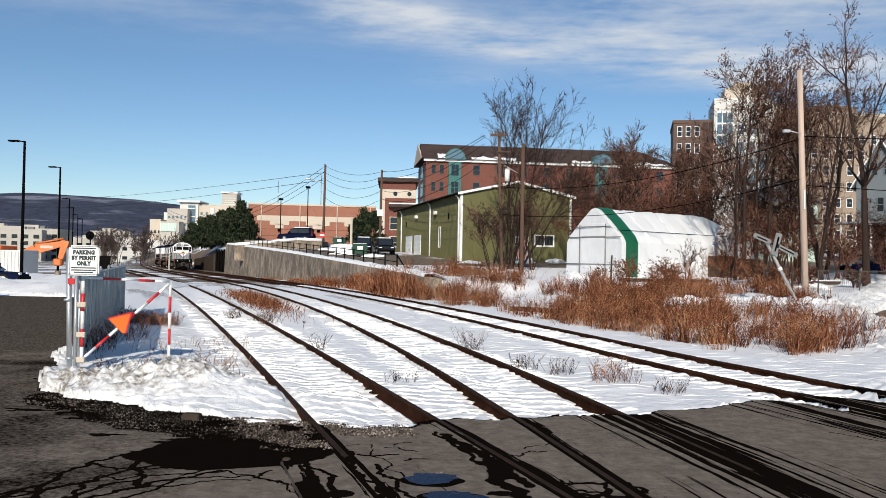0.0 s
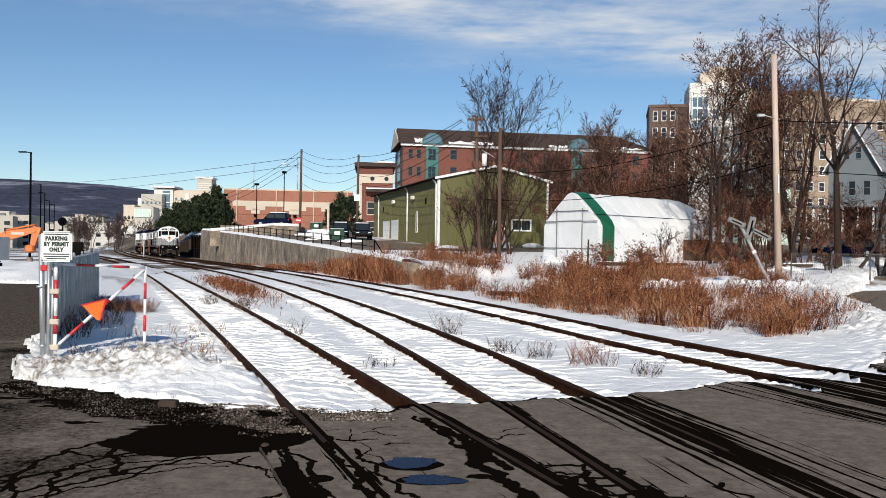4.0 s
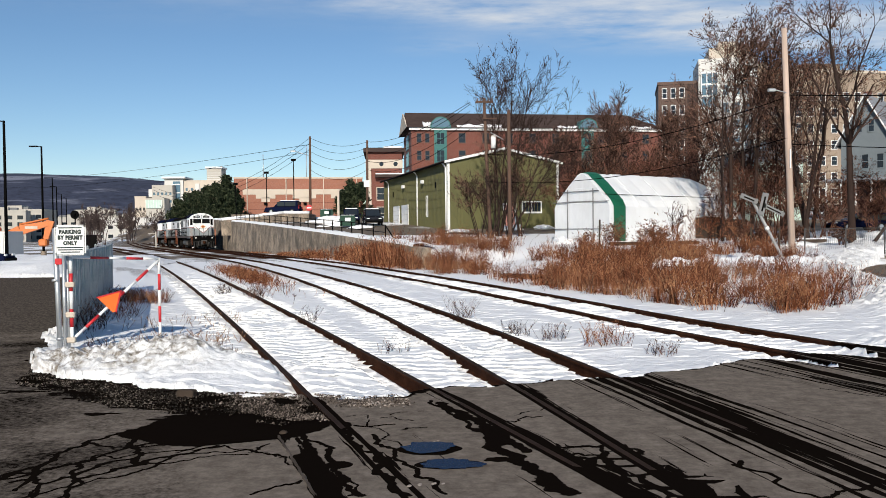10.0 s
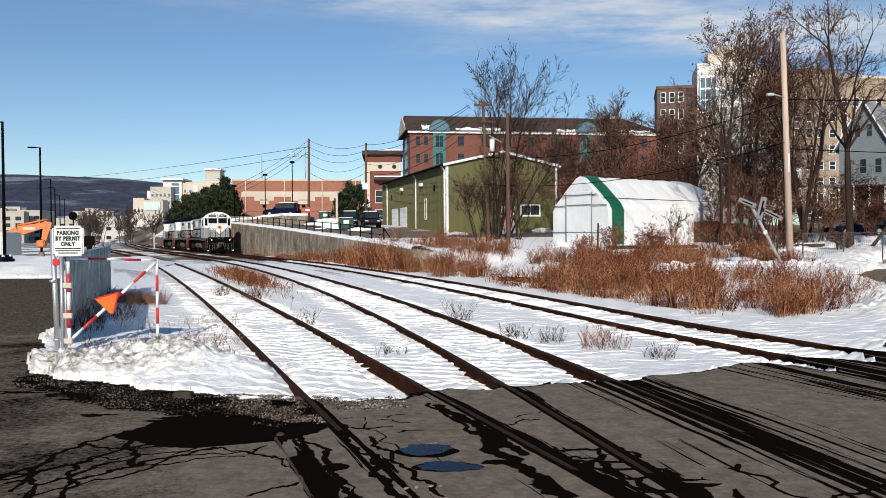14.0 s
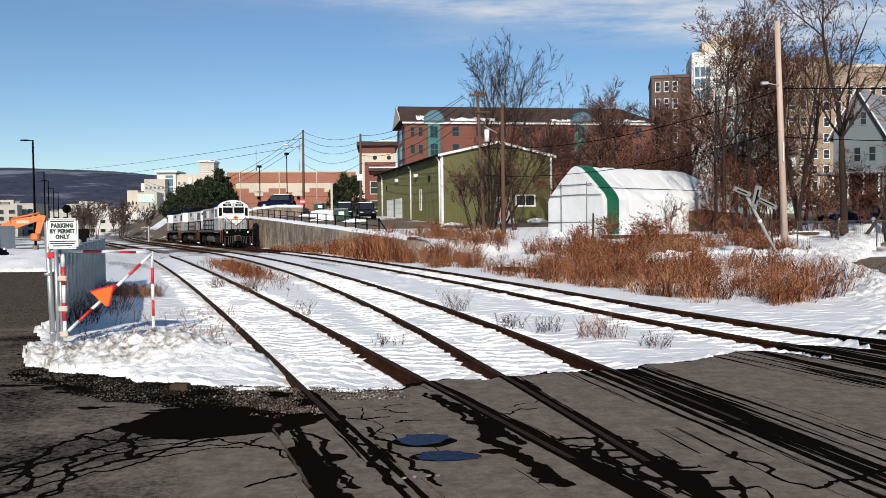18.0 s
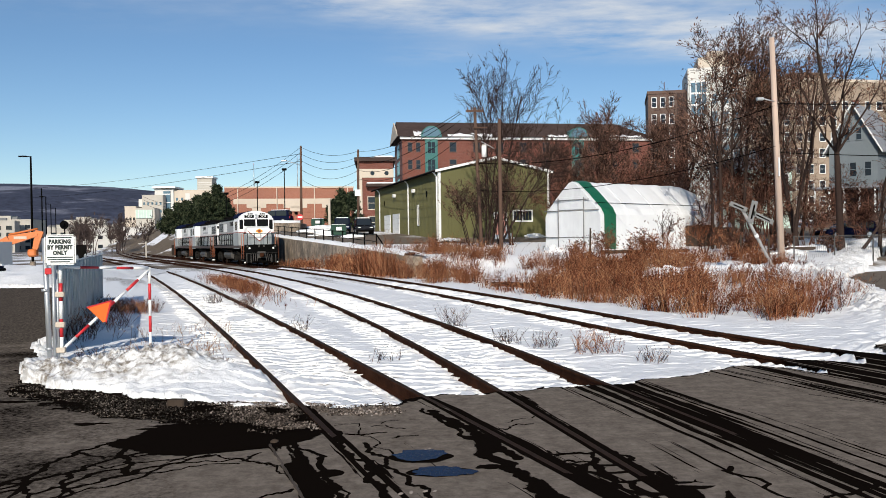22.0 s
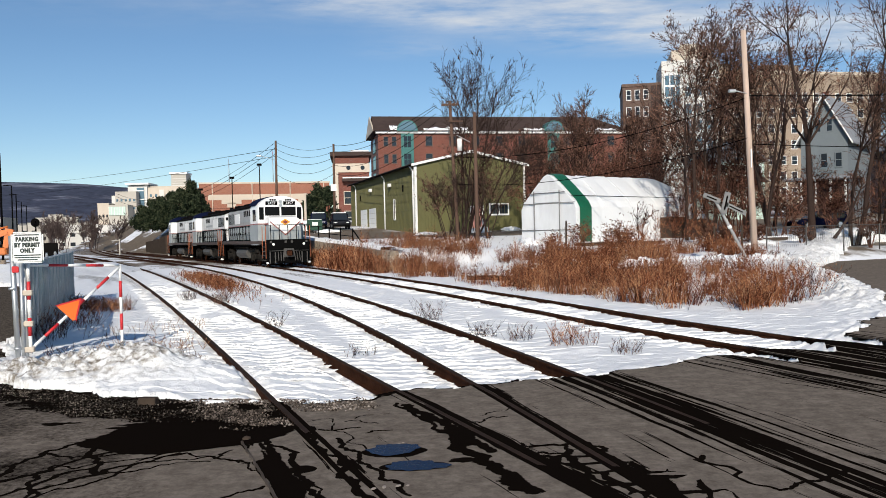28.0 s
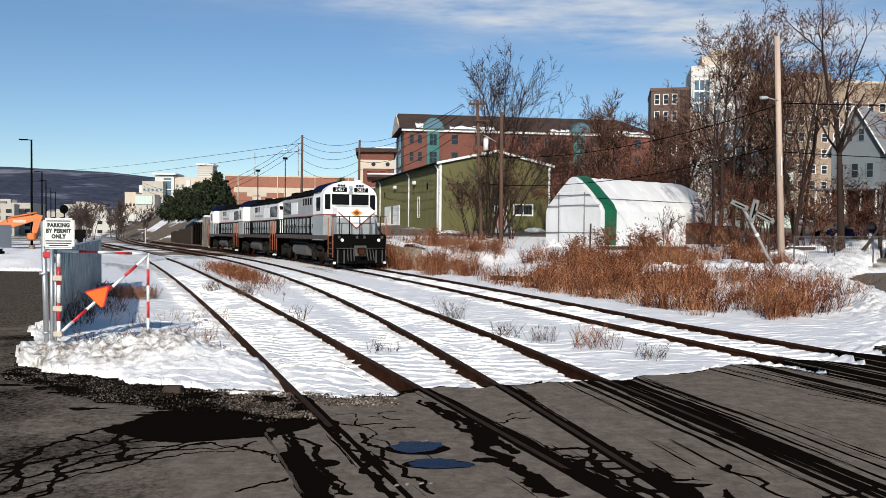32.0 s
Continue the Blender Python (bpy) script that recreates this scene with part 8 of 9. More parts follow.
def build_crossbuck():
    c = thing("fallen_crossbuck", (14.55, 33.2, 0.35), "leaning grey post with a broken railway crossing sign", "sign")
    part("post", tube((0, 0, -0.2), (-1.55, 0, 2.75), 0.06, 0.06, 10), "loco_dirty", c, "leaning grey steel post")
    part("collar", tube((-0.88, 0, 1.48), (-0.94, 0, 1.60), 0.085, None, 10), "white_trim", c)
    for (x0, z0, x1, z1, w) in ((-2.05, 2.92, -1.35, 2.62, 0.10), (-1.10, 2.50, -0.25, 2.08, 0.09), (-1.22, 2.1, -1.0, 3.0, 0.13)):
        a, b = Vector((x0, -0.12, z0)), Vector((x1, -0.12, z1))
        d = (b - a).normalized()
        n = Vector((-d.z, 0, d.x)) * w
        bm = bmesh.new()
        v = [bm.verts.new(p + Vector((0, dy, 0))) for dy in (0, 0.02) for p in (a - n, b - n, b + n, a + n)]
        for q in ((0, 1, 2, 3), (7, 6, 5, 4), (0, 4, 5, 1), (1, 5, 6, 2), (2, 6, 7, 3), (3, 7, 4, 0)):
            bm.faces.new([v[i] for i in q])
        bmesh.ops.recalc_face_normals(bm, faces=bm.faces[:])
        bl = part("blade", bm, "dull_steel", c, "faded aluminium sign blade")
        bm = bmesh.new()
        v = [bm.verts.new(p + Vector((0, -0.004, 0))) for p in (a + d * 0.15 - n * 0.35, b - d * 0.15 - n * 0.35, b - d * 0.15 + n * 0.2, a + d * 0.15 + n * 0.2)]
        bm.faces.new(v)
        part("dark_band", bm, "grime", bl)


def build_railing():
    r = thing("wall_railing", (0, 0, 0), "black pipe railing along the top of the retaining wall", "railing")
    ys = list(np.arange(51.5, 103, 2.35))
    P = []
    for y in ys:
        z = float(plateau(y) + fall(y))
        x = float(track_x(T3, y)) + WALL_OFF + 0.7
        P.append(Vector((x, y, z)))
    for p in P:
        part("post", tube(p + Vector((0, 0, -0.2)), p + Vector((0, 0, 1.05)), 0.045, None, 8), "black", r)
    for a, b in zip(P[:-1], P[1:]):
        for h in (0.55, 1.0):
            part("rail", tube(a + Vector((0, 0, h)), b + Vector((0, 0, h)), 0.028, None, 6), "black", r)
    part("brace", tube(P[0] + Vector((0, 0, 1.0)), P[0] + Vector((0.9, -0.9, -0.3)), 0.04, None, 6), "black", r)


# ---- vehicles and bins ----
def car(x, y, yaw, paint, label, suv=True, snow_top=True, z=None):
    c = thing("parked_car", (x, y, float(land(x, y)) if z is None else z, 0, 0, yaw), label, "car", "parked cars")
    L, W_, H = (4.7, 1.85, 1.75) if suv else (4.5, 1.75, 1.42)
    b = H * 0.56
    body = [(-L / 2, 0.35), (-L / 2 + 0.02, b), (L / 2 - 1.25, b), (L / 2 - 0.12, b * 0.9), (L / 2, 0.55), (L / 2 - 0.05, 0.3)]
    bm = prism(body, "y", -W_ / 2, W_ / 2)
    bmesh.ops.bevel(bm, geom=bm.edges[:], offset=0.07, segments=2, affect="EDGES")
    part("body", bm, paint, c)
    top = [(-L / 2 + 0.12, b), (-L / 2 + 0.35, H), (L / 2 - 2.1, H), (L / 2 - 1.3, b)]
    bm = prism(top, "y", -W_ / 2 + 0.1, W_ / 2 - 0.1)
    bmesh.ops.bevel(bm, geom=bm.edges[:], offset=0.08, segments=2, affect="EDGES")
    part("cabin", bm, paint, c)
    for s in (-1, 1):
        y0 = s * (W_ / 2 - 0.10)
        for x0, x1 in ((-L / 2 + 0.45, -0.5), (-0.4, 0.62)):
            part("side_window", box(x0, x1, *sorted((y0, y0 + s * 0.012)), b + 0.06, H - 0.12, 0.003), "glass", c)
        for xw in (-L / 2 + 0.9, L / 2 - 0.95):
            w = part("wheel", tube((xw, s * (W_ / 2 - 0.2), 0.34), (xw, s * (W_ / 2 + 0.02), 0.34), 0.34, None, 18), "rubber", c)
            part("rim", tube((xw, s * (W_ / 2 + 0.02), 0.34), (xw, s * (W_ / 2 + 0.03), 0.34), 0.21, None, 12), "steel", w)
        part("headlight", box(L / 2 - 0.14, L / 2 - 0.05, *sorted((s * 0.45, s * 0.8)), 0.62, 0.76, 0.02), "white", c)
        part("tail_light", box(-L / 2 - 0.02, -L / 2 + 0.04, *sorted((s * 0.62, s * 0.86)), 0.7, 1.0, 0.01), "red", c)
        part("mirror", box(0.55, 0.75, *sorted((s * W_ / 2, s * (W_ / 2 + 0.18))), b, b + 0.16, 0.03), paint, c)
    bm = bmesh.new()
    v = [bm.verts.new(p) for p in ((L / 2 - 2.06, -0.68, H - 0.06), (L / 2 - 1.32, -0.74, b + 0.05), (L / 2 - 1.32, 0.74, b + 0.05), (L / 2 - 2.06, 0.68, H - 0.06))]
    bm.faces.new(v)
    for q in v:
        q.co.x += 0.06
    part("windscreen", bm, "glass", c)
    part("rear_window", box(-L / 2 + 0.14, -L / 2 + 0.2, -0.65, 0.65, b + 0.08, H - 0.15, 0.01), "glass", c)
    if snow_top:
        part("roof_snow", box(-L / 2 + 0.4, L / 2 - 2.15, -0.7, 0.7, H - 0.02, H + 0.09, 0.04), "snow", c)
    part("bumper", box(L / 2 - 0.1, L / 2 + 0.06, -W_ / 2 + 0.05, W_ / 2 - 0.05, 0.32, 0.52, 0.04), "black", c)
    return c


def dumpster(x, y, yaw, label, size=0.85):
    d = thing("dumpster", (x, y, float(land(x, y)), 0, 0, yaw), label, "dumpster", "dumpsters")
    bm = prism([(-0.75, 0.15), (0.75, 0.15), (0.85, 1.35), (-0.85, 1.65)], "x", -1.1, 1.1)
    bmesh.ops.bevel(bm, geom=bm.edges[:], offset=0.03, segments=1, affect="EDGES")
    part("body", bm, "bin_green", d)
    for x0 in (-1.08, 0.02):
        part("lid", box(x0, x0 + 1.06, -0.88, 0.86, 1.62, 1.68, 0.02), "bin_green", d, "dark green lid")
    for k in range(4):
        part("rib", box(-1.05 + 0.66 * k, -0.95 + 0.66 * k, -0.86, -0.80, 0.2, 1.5), "bin_green", d)
    part("label_plate", box(-0.35, 0.45, -0.90, -0.862, 0.85, 1.35), "white", d, "white label plate")
    for s in (-1, 1):
        part("sleeve", box(*sorted((s * 1.1, s * 1.22)), -0.5, 0.5, 0.95, 1.15), "bin_green", d)
    part("lid_snow", box(-1.0, 1.0, -0.8, 0.8, 1.685, 1.76, 0.03), "snow", d)
    d.scale = (size, size, size)
    return d


def snow_mounds():
    """Low heaps that the plough has left in the lot and along the walls."""
    for k, (x, y, rx, ry, h) in enumerate(((-13.5, 97, 2.4, 1.2, 0.45), (-11.2, 84.5, 1.5, 0.8, 0.35), (-15.5, 113, 2.6, 1.4, 0.6), (-7.6, 78.5, 1.3, 0.9, 0.3), (6.6, 70.6, 1.1, 0.6, 0.45), (9.4, 71.8, 1.5, 0.6, 0.4),
                                           (1.6, 66.5, 1.6, 0.7, 0.3), (7.6, 49.4, 1.3, 0.6, 0.45), (12.9, 48.6, 1.6, 0.7, 0.5), (19.6, 45.2, 2.0, 0.9, 0.45), (23.5, 47.2, 2.2, 0.9, 0.4), (28.0, 50.0, 2.4, 1.0, 0.5))):
        bm = bmesh.new()
        bmesh.ops.create_icosphere(bm, subdivisions=4, radius=1)
        for v in bm.verts:
            w = 1 + 0.45 * noise.noise(v.co * 1.6 + Vector((k * 5.1, 0, 0))) + 0.22 * noise.noise(v.co * 4.5 + Vector((0, k * 3.3, 0)))
            v.co = Vector((v.co.x * rx * w, v.co.y * ry * w, max(v.co.z, -0.25) * h * w))
        for f in bm.faces:
            f.smooth = True
        ob = part("snow_mound", bm, "snow")
        ob.matrix_basis = pose(x, y, float(land(x, y)), 0, 0, 11 * k)
        tagged(ob, "low lumpy mound of old ploughed snow", "snow", "snow mounds")


def build_lot():
    car(-7.2, 86.0, 280, "car_black", "black off-road car parked nose-out in the lot")
    car(-9.9, 90.0, 275, "car_blue", "dark navy car parked in the lot")
    car(-20.6, 106, 172, "car_blue", "dark blue car with snow on its roof on the ramp", z=4.2)
    dumpster(-9.4, 82.0, 6, "dark green steel dumpster with a white label", 0.7)
    dumpster(-17.0, 121, 4, "dark green steel dumpster near the store")
    # low concrete ramp wall with snow
    w = thing("ramp_wall", (0, 0, 0), "low concrete ramp wall capped with snow in the lot", "wall")
    pts = [(-27.5, 101, 3.5), (-23.6, 102, 3.9), (-20.0, 103, 4.35), (-16.8, 103.4, 4.3)]
    for a, b in zip(pts[:-1], pts[1:]):
        bm = bmesh.new()
        v = []
        for p in (a, b):
            for dy, z in ((0, 1.5), (0, p[2]), (0.35, p[2]), (0.35, 1.5)):
                v.append(bm.verts.new((p[0], p[1] + dy, z)))
        for q in ((0, 1, 5, 4), (1, 2, 6, 5), (2, 3, 7, 6), (3, 2, 1, 0), (4, 5, 6, 7)):
            bm.faces.new([v[i] for i in q])
        bmesh.ops.recalc_face_normals(bm, faces=bm.faces[:])
        part("wall_panel", bm, "concrete", w)
        bm = bmesh.new()
        add_tube(bm, (a[0], a[1] + 0.17, a[2] + 0.02), (b[0], b[1] + 0.17, b[2] + 0.02), 0.22, 0.22, 8)
        part("snow_cap", bm, "snow", w)
    part("ramp_deck", box(-27.0, -16.9, 103.8, 109.5, 2.6, 4.2, 0.03), "concrete", w, "concrete deck behind the ramp wall")
    snow_mounds()
    lp = thing("tan_post", (-14.6, 116, float(land(-14.6, 116))), "slim pale post beside the dumpster", "post")
    part("shaft", box(-0.16, 0.16, -0.16, 0.16, -0.2, 4.3, 0.02), "cream", lp)
    part("cap", box(-0.22, 0.22, -0.22, 0.22, 4.304, 4.42, 0.02), "cream", lp)
    for x, y, h in ((-23.2, 128, 9.2), (-28.4, 132, 7.4), (-34.0, 134, 6.4)):
        s = thing("lot_lamp", (x, y, float(land(x, y))), "slim dark parking lot lamp", "lamp post", "lot lamps")
        part("pole", tube((0, 0, -0.2), (0, 0, h), 0.09, 0.07, 8), "black", s)
        part("head", box(-0.35, 0.35, -0.25, 0.25, h, h + 0.35, 0.05), "black", s)
    # near-black timber crib wall and old wall beyond the end of the concrete
    tw = thing("timber_crib_wall", (0, 0, 0), "near-black timber crib wall with snow on top", "wall")
    for k in range(9):
        a = Vector((float(track_x(T3, 115)) + 5.0, 115, -0.6 + k * 0.42))
        b = Vector((float(track_x(T3, 131)) + 5.2, 131, -0.75 + k * 0.42))
        bm = bmesh.new()
        d = (b - a)
        n = Vector((-d.y, d.x, 0)).normalized() * -0.3
        v = [bm.verts.new(p) for p in (a, b, b + n, a + n, a + Vector((0, 0, 0.38)), b + Vector((0, 0, 0.38)), b + n + Vector((0, 0, 0.38)), a + n + Vector((0, 0, 0.38)))]
        for q in ((0, 1, 5, 4), (1, 2, 6, 5), (2, 3, 7, 6), (3, 0, 4, 7), (4, 5, 6, 7), (3, 2, 1, 0)):
            bm.faces.new([v[i] for i in q])
        bmesh.ops.recalc_face_normals(bm, faces=bm.faces[:])
        part("timber", bm, "grime", tw)
    for k in range(7):
        f = k / 6
        y = 115.5 + 15 * f
        part("upright", box(0, 0.25, 0, 0.3, -0.8, 3.1), "grime", tw, at=pose(float(track_x(T3, y)) + 4.75, y, 0))
    a = Vector((float(track_x(T3, 115)) + 5.2, 115, 3.15))
    b = Vector((float(track_x(T3, 131)) + 5.4, 131, 3.05))
    part("snow_cap", tube(a, b, 0.35, 0.3, 8), "snow", tw)
    ow = thing("old_stone_wall", (0, 0, 0), "brown crumbling stone wall beside the line", "wall")
    for k, (y0, y1, h) in enumerate(((131.5, 138, 2.4), (138.1, 146, 2.0), (146.1, 156, 1.6))):
        x0, x1 = float(track_x(T3, y0)) + 4.6, float(track_x(T3, y1)) + 4.6
        bm = bmesh.new()
        v = [bm.verts.new(p) for p in ((x0, y0, -1), (x1, y1, -1), (x1 + 1, y1, -1), (x0 + 1, y0, -1), (x0, y0, h), (x1, y1, h - 0.2), (x1 + 1, y1, h), (x0 + 1, y0, h + 0.2))]
        for q in ((0, 1, 5, 4), (1, 2, 6, 5), (2, 3, 7, 6), (3, 0, 4, 7), (4, 5, 6, 7), (3, 2, 1, 0)):
            bm.faces.new([v[i] for i in q])
        bmesh.ops.recalc_face_normals(bm, faces=bm.faces[:])
        part("wall_panel", bm, "tie", ow)


# ---- west side: street lamps, machines, containers ----
def street_lamp(x, y, h, label="tall black street lamp with a flat head"):
    s = thing("street_lamp", (x, y, -0.1), label, "street lamp", "street lamps")
    part("base", tube((0, 0, -0.3), (0, 0, 0.5), 0.26, 0.24, 12), "concrete", s)
    part("pole", tube((0, 0, 0.5), (0, 0, h), 0.11, 0.075, 10), "black", s, "square black pole")
    part("arm", tube((0, 0, h - 0.05), (-0.5, 0, h), 0.045, None, 6), "black", s)
    part("head", box(-1.05, -0.35, -0.17, 0.17, h - 0.06, h + 0.05, 0.03), "black", s, "flat lamp head")


def build_west():
    for x, y, h in ((-28.1, 52, 9.4), (-35.6, 72, 9.9), (-53.0, 110, 9.7), (-62, 130, 9.7), (-73, 155, 9.7), (-80, 172, 9.7), (-60.5, 96, 9.7)):
        street_lamp(x, y, h)
    c = thing("shipping_container", (-36.2, 55.5, -0.15, 0, 0, 4), "pale ribbed steel container in the yard", "container")
    part("body", box(0, 6.1, 0, 2.4, 0.1, 2.3, 0.02), "white_wall", c)
    for k in range(25):
        part("rib", box(0.08 + k * 0.243, 0.20 + k * 0.243, -0.045, -0.003, 0.2, 2.2), "white_wall", c)
    for x in (0, 5.98):
        part("corner_post", box(x, x + 0.12, -0.06, -0.003, 0.1, 2.3), "pale", c)
    part("tarp_top", box(-0.5, 4.6, -0.1, 2.4, 2.304, 2.6, 0.05), "orange", c, "orange sheet along its top")
    g = thing("grey_panel_fence", (-27.6, 58, -0.15, 0, 0, 4), "dark grey panel hoarding beside the yard", "fence")
    for k in range(3):
        part("panel", box(k * 0.9, k * 0.9 + 0.88, 0, 0.1, 0, 2.0, 0.01), "grime", g)
    e = thing("excavator", (-38.6, 70, -0.1, 0, 0, 8), "orange excavator with a raised folded boom", "excavator")
    for s in (-0.9, 0.9):
        bm = bmesh.new()
        o = [(1.6 + 0.42 * math.cos(a), 0.45 + 0.42 * math.sin(a)) for a in (math.pi * k / 8 - math.pi / 2 for k in range(9))]
        o += [(-1.6 - 0.42 * math.cos(a), 0.45 - 0.42 * math.sin(a)) for a in (math.pi * k / 8 - math.pi / 2 for k in range(9))]
        add_prism(bm, o, "y", s - 0.25, s + 0.25)
        part("track", bm, "rubber", e)
    part("turntable", tube((0, 0, 0.8), (0, 0, 1.1), 0.8, None, 16), "grime", e)
    part("house", box(-2.0, 0.6, -1.1, 1.1, 1.1, 2.2, 0.08), "machine", e, "orange engine house")
    cab = part("cab", box(0.1, 1.5, -1.1, 0.0, 1.1, 2.9, 0.06), "machine", e)
    part("cab_window", box(0.3, 1.4, -1.12, -1.101, 1.9, 2.75), "glass", cab)
    def arm(name, pts, w):
        bm = bmesh.new()
        for a, b, r0, r1 in pts:
            a, b = Vector(a), Vector(b)
            d = (b - a).normalized()
            n = Vector((-d.z, 0, d.x))
            v = [bm.verts.new(p + Vector((0, y, 0))) for y in (-w, w) for p in (a - n * r0, b - n * r1, b + n * r1, a + n * r0)]
            for q in ((0, 1, 2, 3), (7, 6, 5, 4), (0, 4, 5, 1), (1, 5, 6, 2), (2, 6, 7, 3), (3, 7, 4, 0)):
                bm.faces.new([v[i] for i in q])
        bmesh.ops.recalc_face_normals(bm, faces=bm.faces[:])
        part(name, bm, "machine", e, "orange steel " + name)
    arm("boom", [((-0.6, 0, 1.6), (2.4, 0, 3.0), 0.34, 0.52), ((2.4, 0, 3.0), (5.3, 0, 3.7), 0.52, 0.28)], 0.25)
    arm("stick", [((5.5, 0, 4.0), (5.0, 0, 2.0), 0.42, 0.26)], 0.2)
    part("bucket", box(4.3, 5.2, -0.5, 0.5, 1.2, 2.0, 0.15), "machine", e)
    part("boom_cylinder", tube((0.9, -0.35, 1.3), (2.7, -0.35, 2.7), 0.09, None, 8), "machine", e)
    part("stick_cylinder", tube((2.3, 0, 3.62), (5.3, 0, 4.25), 0.11, None, 8), "machine", e)
    part("stick_linkage", tube((4.6, 0, 3.2), (5.0, 0, 2.1), 0.08, None, 8), "grime", e)
    part("maker_mark", box(2.9, 4.2, -0.262, -0.251, 3.12, 3.42), "cream", e, "pale plain mark on the boom")
    e.scale = (0.8, 0.8, 0.8)
    car(-27.3, 46.5, 10, "car_blue", "dark blue car parked beyond the snow bank", False, False, 0.05)
    car(-22.5, 34.2, 15, "car_blue2", "bright blue car at the edge of the street", False, False, 0.0)
    # ploughed snow bank by the yard
    X, Y, F = fan(36.4, 60, 90, 260, 0.9)
    k = (X > -42) & (X < -17.5)
    h = 0.15 + smooth(36.6, 39.5, Y) * (0.35 + 0.9 * (fbm(X * 0.35, Y * 0.35, 4) - 0.3)) + 0.16 * (fbm(X * 1.7, Y * 1.7, 3) - 0.4)
    h = h * smooth(-17.6, -19.5, X) * smooth(59, 52, Y) * smooth(36.4, 37.2, Y) - 0.12
    me = mesh_np("snow_bank", np.stack([X, Y, h], 1), F[k[F].all(1)], "snow", {"dirt": np.clip(0.3 * fbm(X, Y, 3), 0, 1)}, True)
    tagged(new("snow_bank", me), "ploughed snow bank at the edge of the yard", "snow", kind="structure")
    # slim masts on the far hill
    for x, y, z, h in ((-690, 3150, 205, 95), (-520, 3150, 185, 140)):
        m = thing("radio_mast", (x, y, z), "thin radio mast on the distant hill", "mast", "radio masts")
        part("shaft", tube((0, 0, -10), (0, 0, h), 2.0, 1.2, 5), "steel", m)
        part("tip", tube((0, 0, h), (0, 0, h + 8), 0.8, 0.3, 5), "red", m)
    # whitish signal mast and round signal by the line
    s = thing("signal_mast", (-41.8, 92, -0.6), "round black railway signal head on a mast", "signal")
    part("mast", tube((0, 0, 0), (0, 0, 4.4), 0.08, None, 8), "grime", s)
    part("target", tube((0, -0.12, 4.7), (0, -0.06, 4.7), 0.5, None, 18), "black", s)
    part("hood", tube((0, -0.45, 4.75), (0, -0.12, 4.75), 0.16, 0.16, 10), "black", s)
    w = thing("white_switch_stand", (-43.2, 122, -0.5), "white wooden marker post beside the line", "post")
    part("post", box(-0.1, 0.1, -0.1, 0.1, 0, 2.6, 0.02), "pale", w)
    part("arm", box(-1.2, 0.1, -0.04, 0.04, 2.3, 2.38, 0.01), "pale", w)


def build_east_fence():
    f = thing("chain_link_fence", (0, 0, 0), "low galvanised chain-link fence before the trees", "fence")
    pts = [Vector((18.6 + 2.6 * k, 40.6 + 1.0 * k, 0)) for k in range(9)]
    for p in pts:
        p.z = float(land(p.x, p.y))
        part("post", tube(p + Vector((0, 0, -0.2)), p + Vector((0, 0, 1.25)), 0.035, None, 8), "tank_grey", f)
    for a, b in zip(pts[:-1], pts[1:]):
        part("top_rail", tube(a + Vector((0, 0, 1.2)), b + Vector((0, 0, 1.2)), 0.022, None, 6), "tank_grey", f)
        segs = []
        for k in range(20):
            for s in (0, 1):
                p, q = a.lerp(b, (k + s) / 20), a.lerp(b, (k + 1 - s) / 20)
                segs.append((p.x, p.y, p.z + 0.05, q.x, q.y, q.z + 1.18, 0.004, 0.004))
        v, fc = tubes_np(segs, 3)
        part("wire_mesh", mesh_np("wire_mesh", v, fc, "tank_grey"), None, f)
    # old planks and stakes in the weeds
    for k, (x, y, yaw, l) in enumerate(((3.4, 33.6, -20, 1.8), (4.3, 32.9, -12, 1.3), (12.6, 46.8, 8, 5.5), (24.0, 42.6, 14, 7.0), (21.0, 47.0, 10, 6.0))):
        b = thing("timber_beam", (x, y, float(snow_height(np.array([x]), np.array([y]))[0]) + 0.06, 0, 0, yaw), "weathered dark timber lying in snow and weeds", "timber", "old timbers")
        part("beam", box(-l / 2, l / 2, -0.12, 0.12, -0.1, 0.14, 0.02), "tie", b)
        part("snow", box(-l / 2 + 0.05, l / 2 - 0.05, -0.10, 0.10, 0.142, 0.20, 0.02), "snow", b)
    for k, (x, y, h) in enumerate(((9.2, 46.0, 1.6), (4.1, 63, 1.2), (5.0, 64, 1.2), (17.4, 40.9, 1.3), (15.9, 40.8, 1.3))):
        s = thing("stake", (x, y, float(land(x, y))), "dark upright post among the weeds", "post", "posts in the weeds")
        part("shaft", tube((0, 0, -0.3), (0.04, 0, h), 0.06, 0.05, 7), "tie", s)
    car(32.5, 62, 185, "car_blue", "dark blue car parked before the house", False, False)


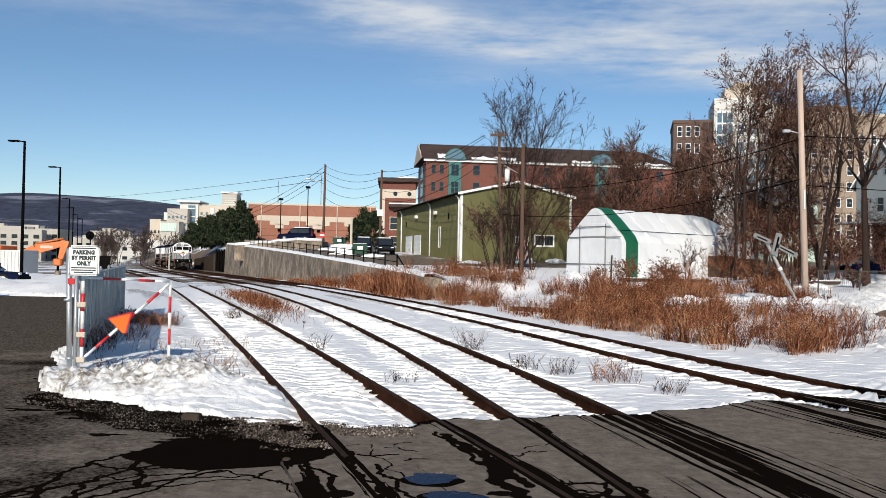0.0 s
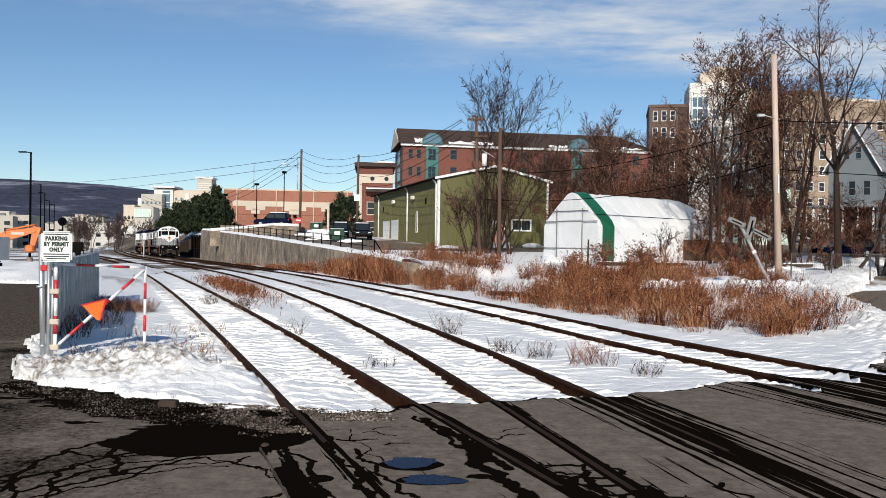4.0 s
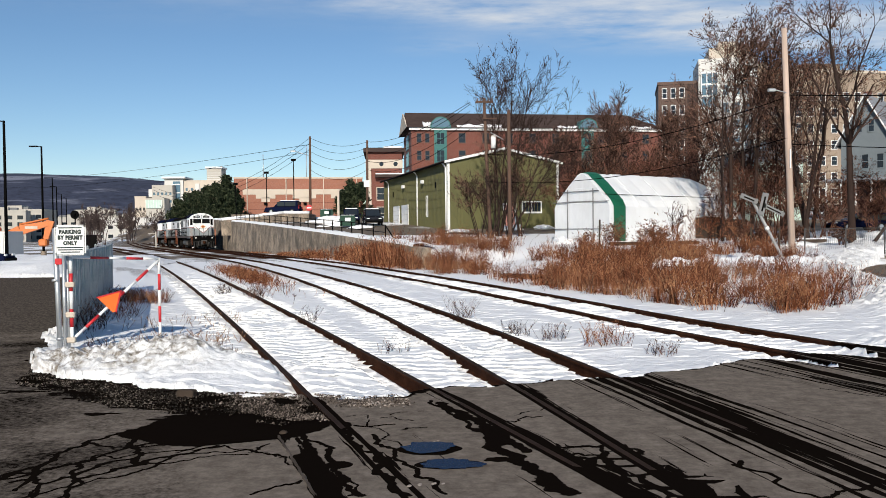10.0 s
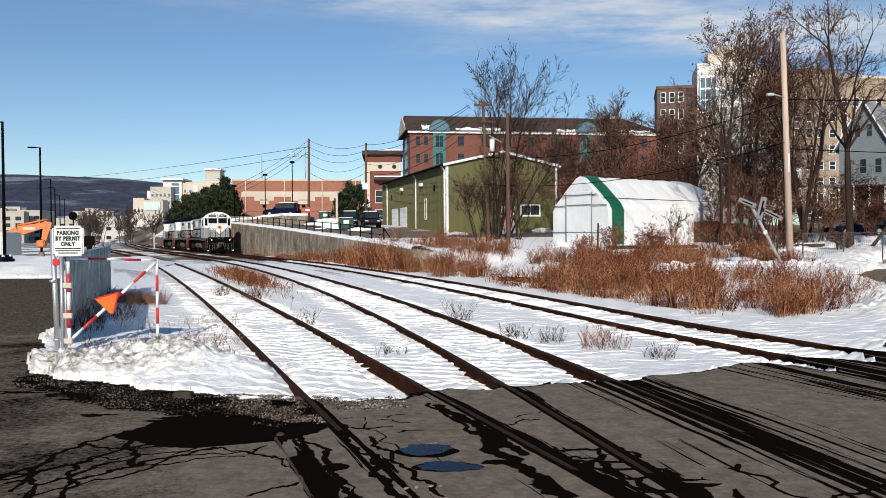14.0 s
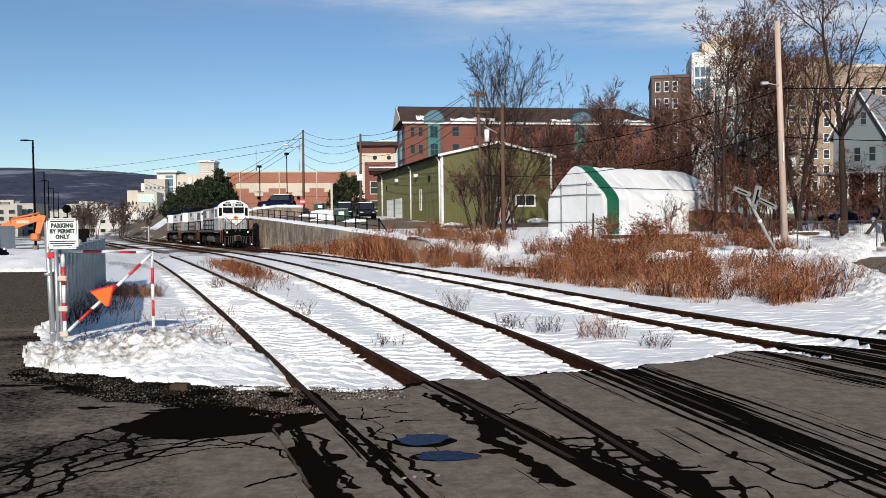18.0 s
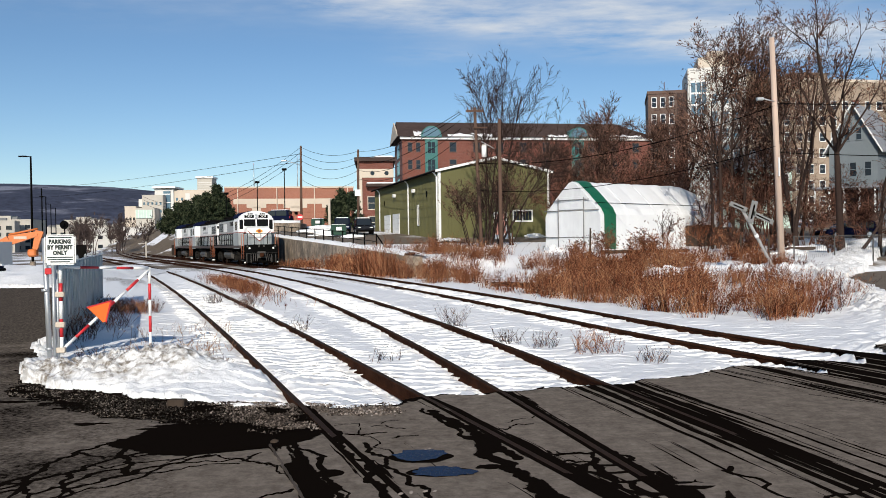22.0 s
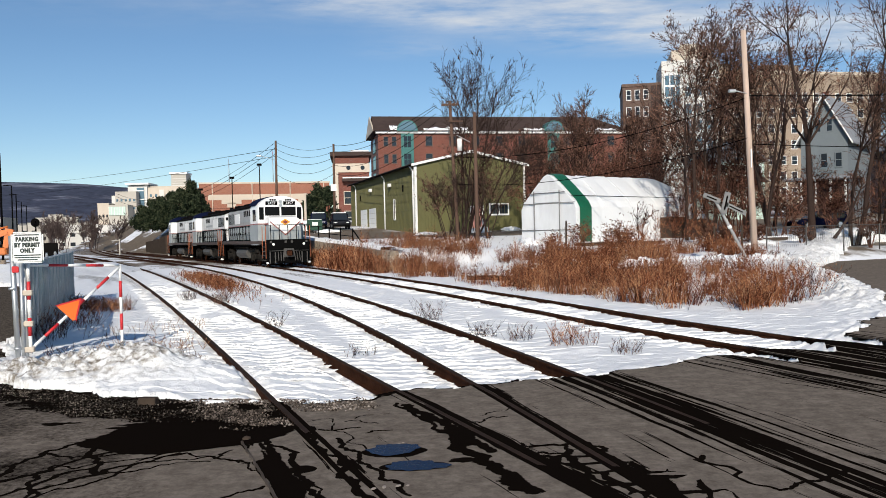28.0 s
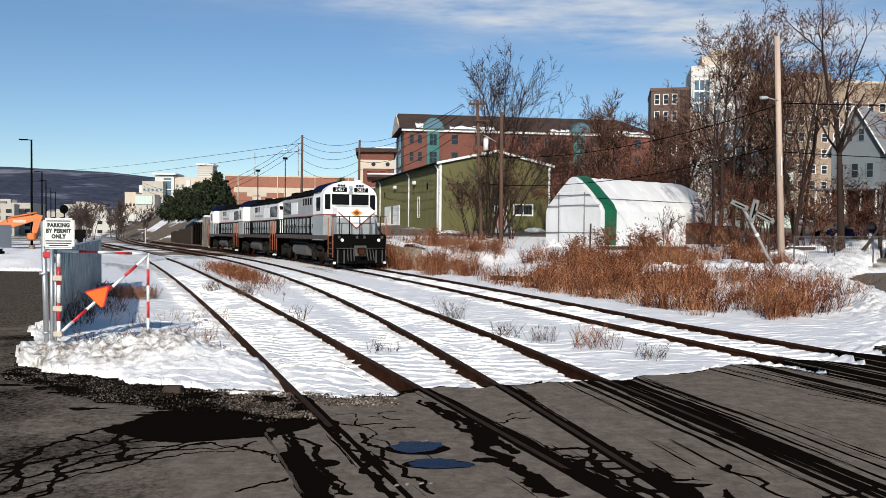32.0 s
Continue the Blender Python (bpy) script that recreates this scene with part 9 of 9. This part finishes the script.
# ---- high cloud ----
def build_clouds():
    m = bpy.data.materials.new("cirrus")
    m.use_nodes = True
    n, l = m.node_tree.nodes, m.node_tree.links
    n.clear()
    out, mx, tr, em = n.new("ShaderNodeOutputMaterial"), n.new("ShaderNodeMixShader"), n.new("ShaderNodeBsdfTransparent"), n.new("ShaderNodeEmission")
    em.inputs[0].default_value, em.inputs[1].default_value = (0.86, 0.92, 1.0, 1), 0.78
    at = n.new("ShaderNodeAttribute")
    at.attribute_name = "cloud"
    nz = noise_tex(n, l, coords(n, l, 0.0026, (0.62, 1.0, 1)), 8, 0.55)
    nz2 = noise_tex(n, l, coords(n, l, 0.011, (0.7, 1.0, 1)), 6, 0.6)
    s = n.new("ShaderNodeMath")
    s.operation = "MULTIPLY_ADD"
    s.inputs[1].default_value = 0.36
    l.new(nz2, s.inputs[0])
    l.new(nz, s.inputs[2])
    a = n.new("ShaderNodeMath")
    a.operation = "MULTIPLY"
    l.new(ramp(n, l, s.outputs[0], [(0.46, (0, 0, 0)), (0.88, (1, 1, 1))]), a.inputs[0])
    l.new(at.outputs["Fac"], a.inputs[1])
    l.new(a.outputs[0], mx.inputs[0])
    l.new(tr.outputs[0], mx.inputs[1])
    l.new(em.outputs[0], mx.inputs[2])
    l.new(mx.outputs[0], out.inputs[0])
    M["cirrus"] = m
    xs, ys = np.linspace(-2600, 3600, 200), np.linspace(1500, 4300, 120)
    X, Y = np.meshgrid(xs, ys)
    z = 900.0
    # where the cloud lies, as bearing and height above the horizon
    az, el = np.degrees(np.arctan2(X, Y)), np.degrees(np.arctan2(z, np.hypot(X, Y)))
    band = np.exp(-((el - 15.2 + 0.14 * (az - 6)) / 1.3) ** 2) * smooth(-11.5, -6.5, az)
    hi = smooth(13.4, 16.5, el) * smooth(2, 12, az)
    low = 0.5 * np.exp(-((el - 12.9) / 0.8) ** 2) * np.exp(-((az - 0.5) / 3.0) ** 2)
    far = 0.35 * np.exp(-((el - 11.5) / 1.2) ** 2) * smooth(4, 12, az)
    haze = 0.42 * smooth(13.0, 18.5, el) * (1 - 0.7 * smooth(-4, 8, az))
    C = np.clip(1.35 * band + 0.7 * hi + 0.8 * low + far + haze, 0, 1)
    edge = smooth(-2600, -2000, X) * smooth(3600, 3000, X) * smooth(1500, 1700, Y) * smooth(4300, 3900, Y)
    i = np.arange(X.size).reshape(X.shape)
    F = np.stack([i[:-1, :-1], i[:-1, 1:], i[1:, 1:], i[1:, :-1]], -1).reshape(-1, 4)
    me = mesh_np("cloud_backdrop", np.stack([X.ravel(), Y.ravel(), np.full(X.size, z)], 1), F, "cirrus", {"cloud": (C * edge).ravel()}, True)
    tagged(new("cloud_backdrop", me), "thin streaks of high white cloud", "sky", kind="structure")


build_poles()
build_crossbuck()
build_railing()
build_lot()
build_west()
build_east_fence()
build_clouds()

# ---- what moves ----
def front_y(t):
    """Where along the line the leading cab stands."""
    return -0.00034951 * t ** 3 + 0.03739229 * t ** 2 - 3.75843124 * t + 136.604685


LINE_Y = np.linspace(-20, 320, 3401)
LINE_X = track_x(T3, LINE_Y)
LINE_S = np.concatenate([[0], np.cumsum(np.hypot(np.diff(LINE_X), np.diff(LINE_Y)))])


def on_line(s):
    y = float(np.interp(s, LINE_S, LINE_Y))
    return Vector((float(np.interp(s, LINE_S, LINE_X)), y, float(fall(y))))


def motions():
    for k, (lo, wheels) in enumerate(TRAIN):
        rows = []
        for i in range(65):
            t = i * 0.5
            s = float(np.interp(front_y(t), LINE_Y, LINE_S)) + 6.85 + (0, 14.45, 29.4)[k]
            half = 5.05 * (SHORT if k else 1)
            a, b = on_line(s - half), on_line(s + half)
            d, c = a - b, (a + b) / 2
            if k:
                d = -d
            pitch = math.degrees(math.atan2(d.z, math.hypot(d.x, d.y)))
            rows.append((t, pose(c.x, c.y, c.z, 0, -pitch, math.degrees(math.atan2(d.y, d.x)))))
        walk(lo, rows)
        s0 = float(np.interp(front_y(0), LINE_Y, LINE_S))
        for w, ax in zip(wheels, AXLES):
            spin = []
            for i in range(161):
                t = min(i * 0.2, 32.0)
                run = s0 - float(np.interp(front_y(t), LINE_Y, LINE_S))
                spin.append((t, pose(axle_x(ax, k == 0), 0, 0.508, 0, math.degrees(run / 0.508) * (1 if k == 0 else -1), 0)))
            walk(w, spin)


motions()
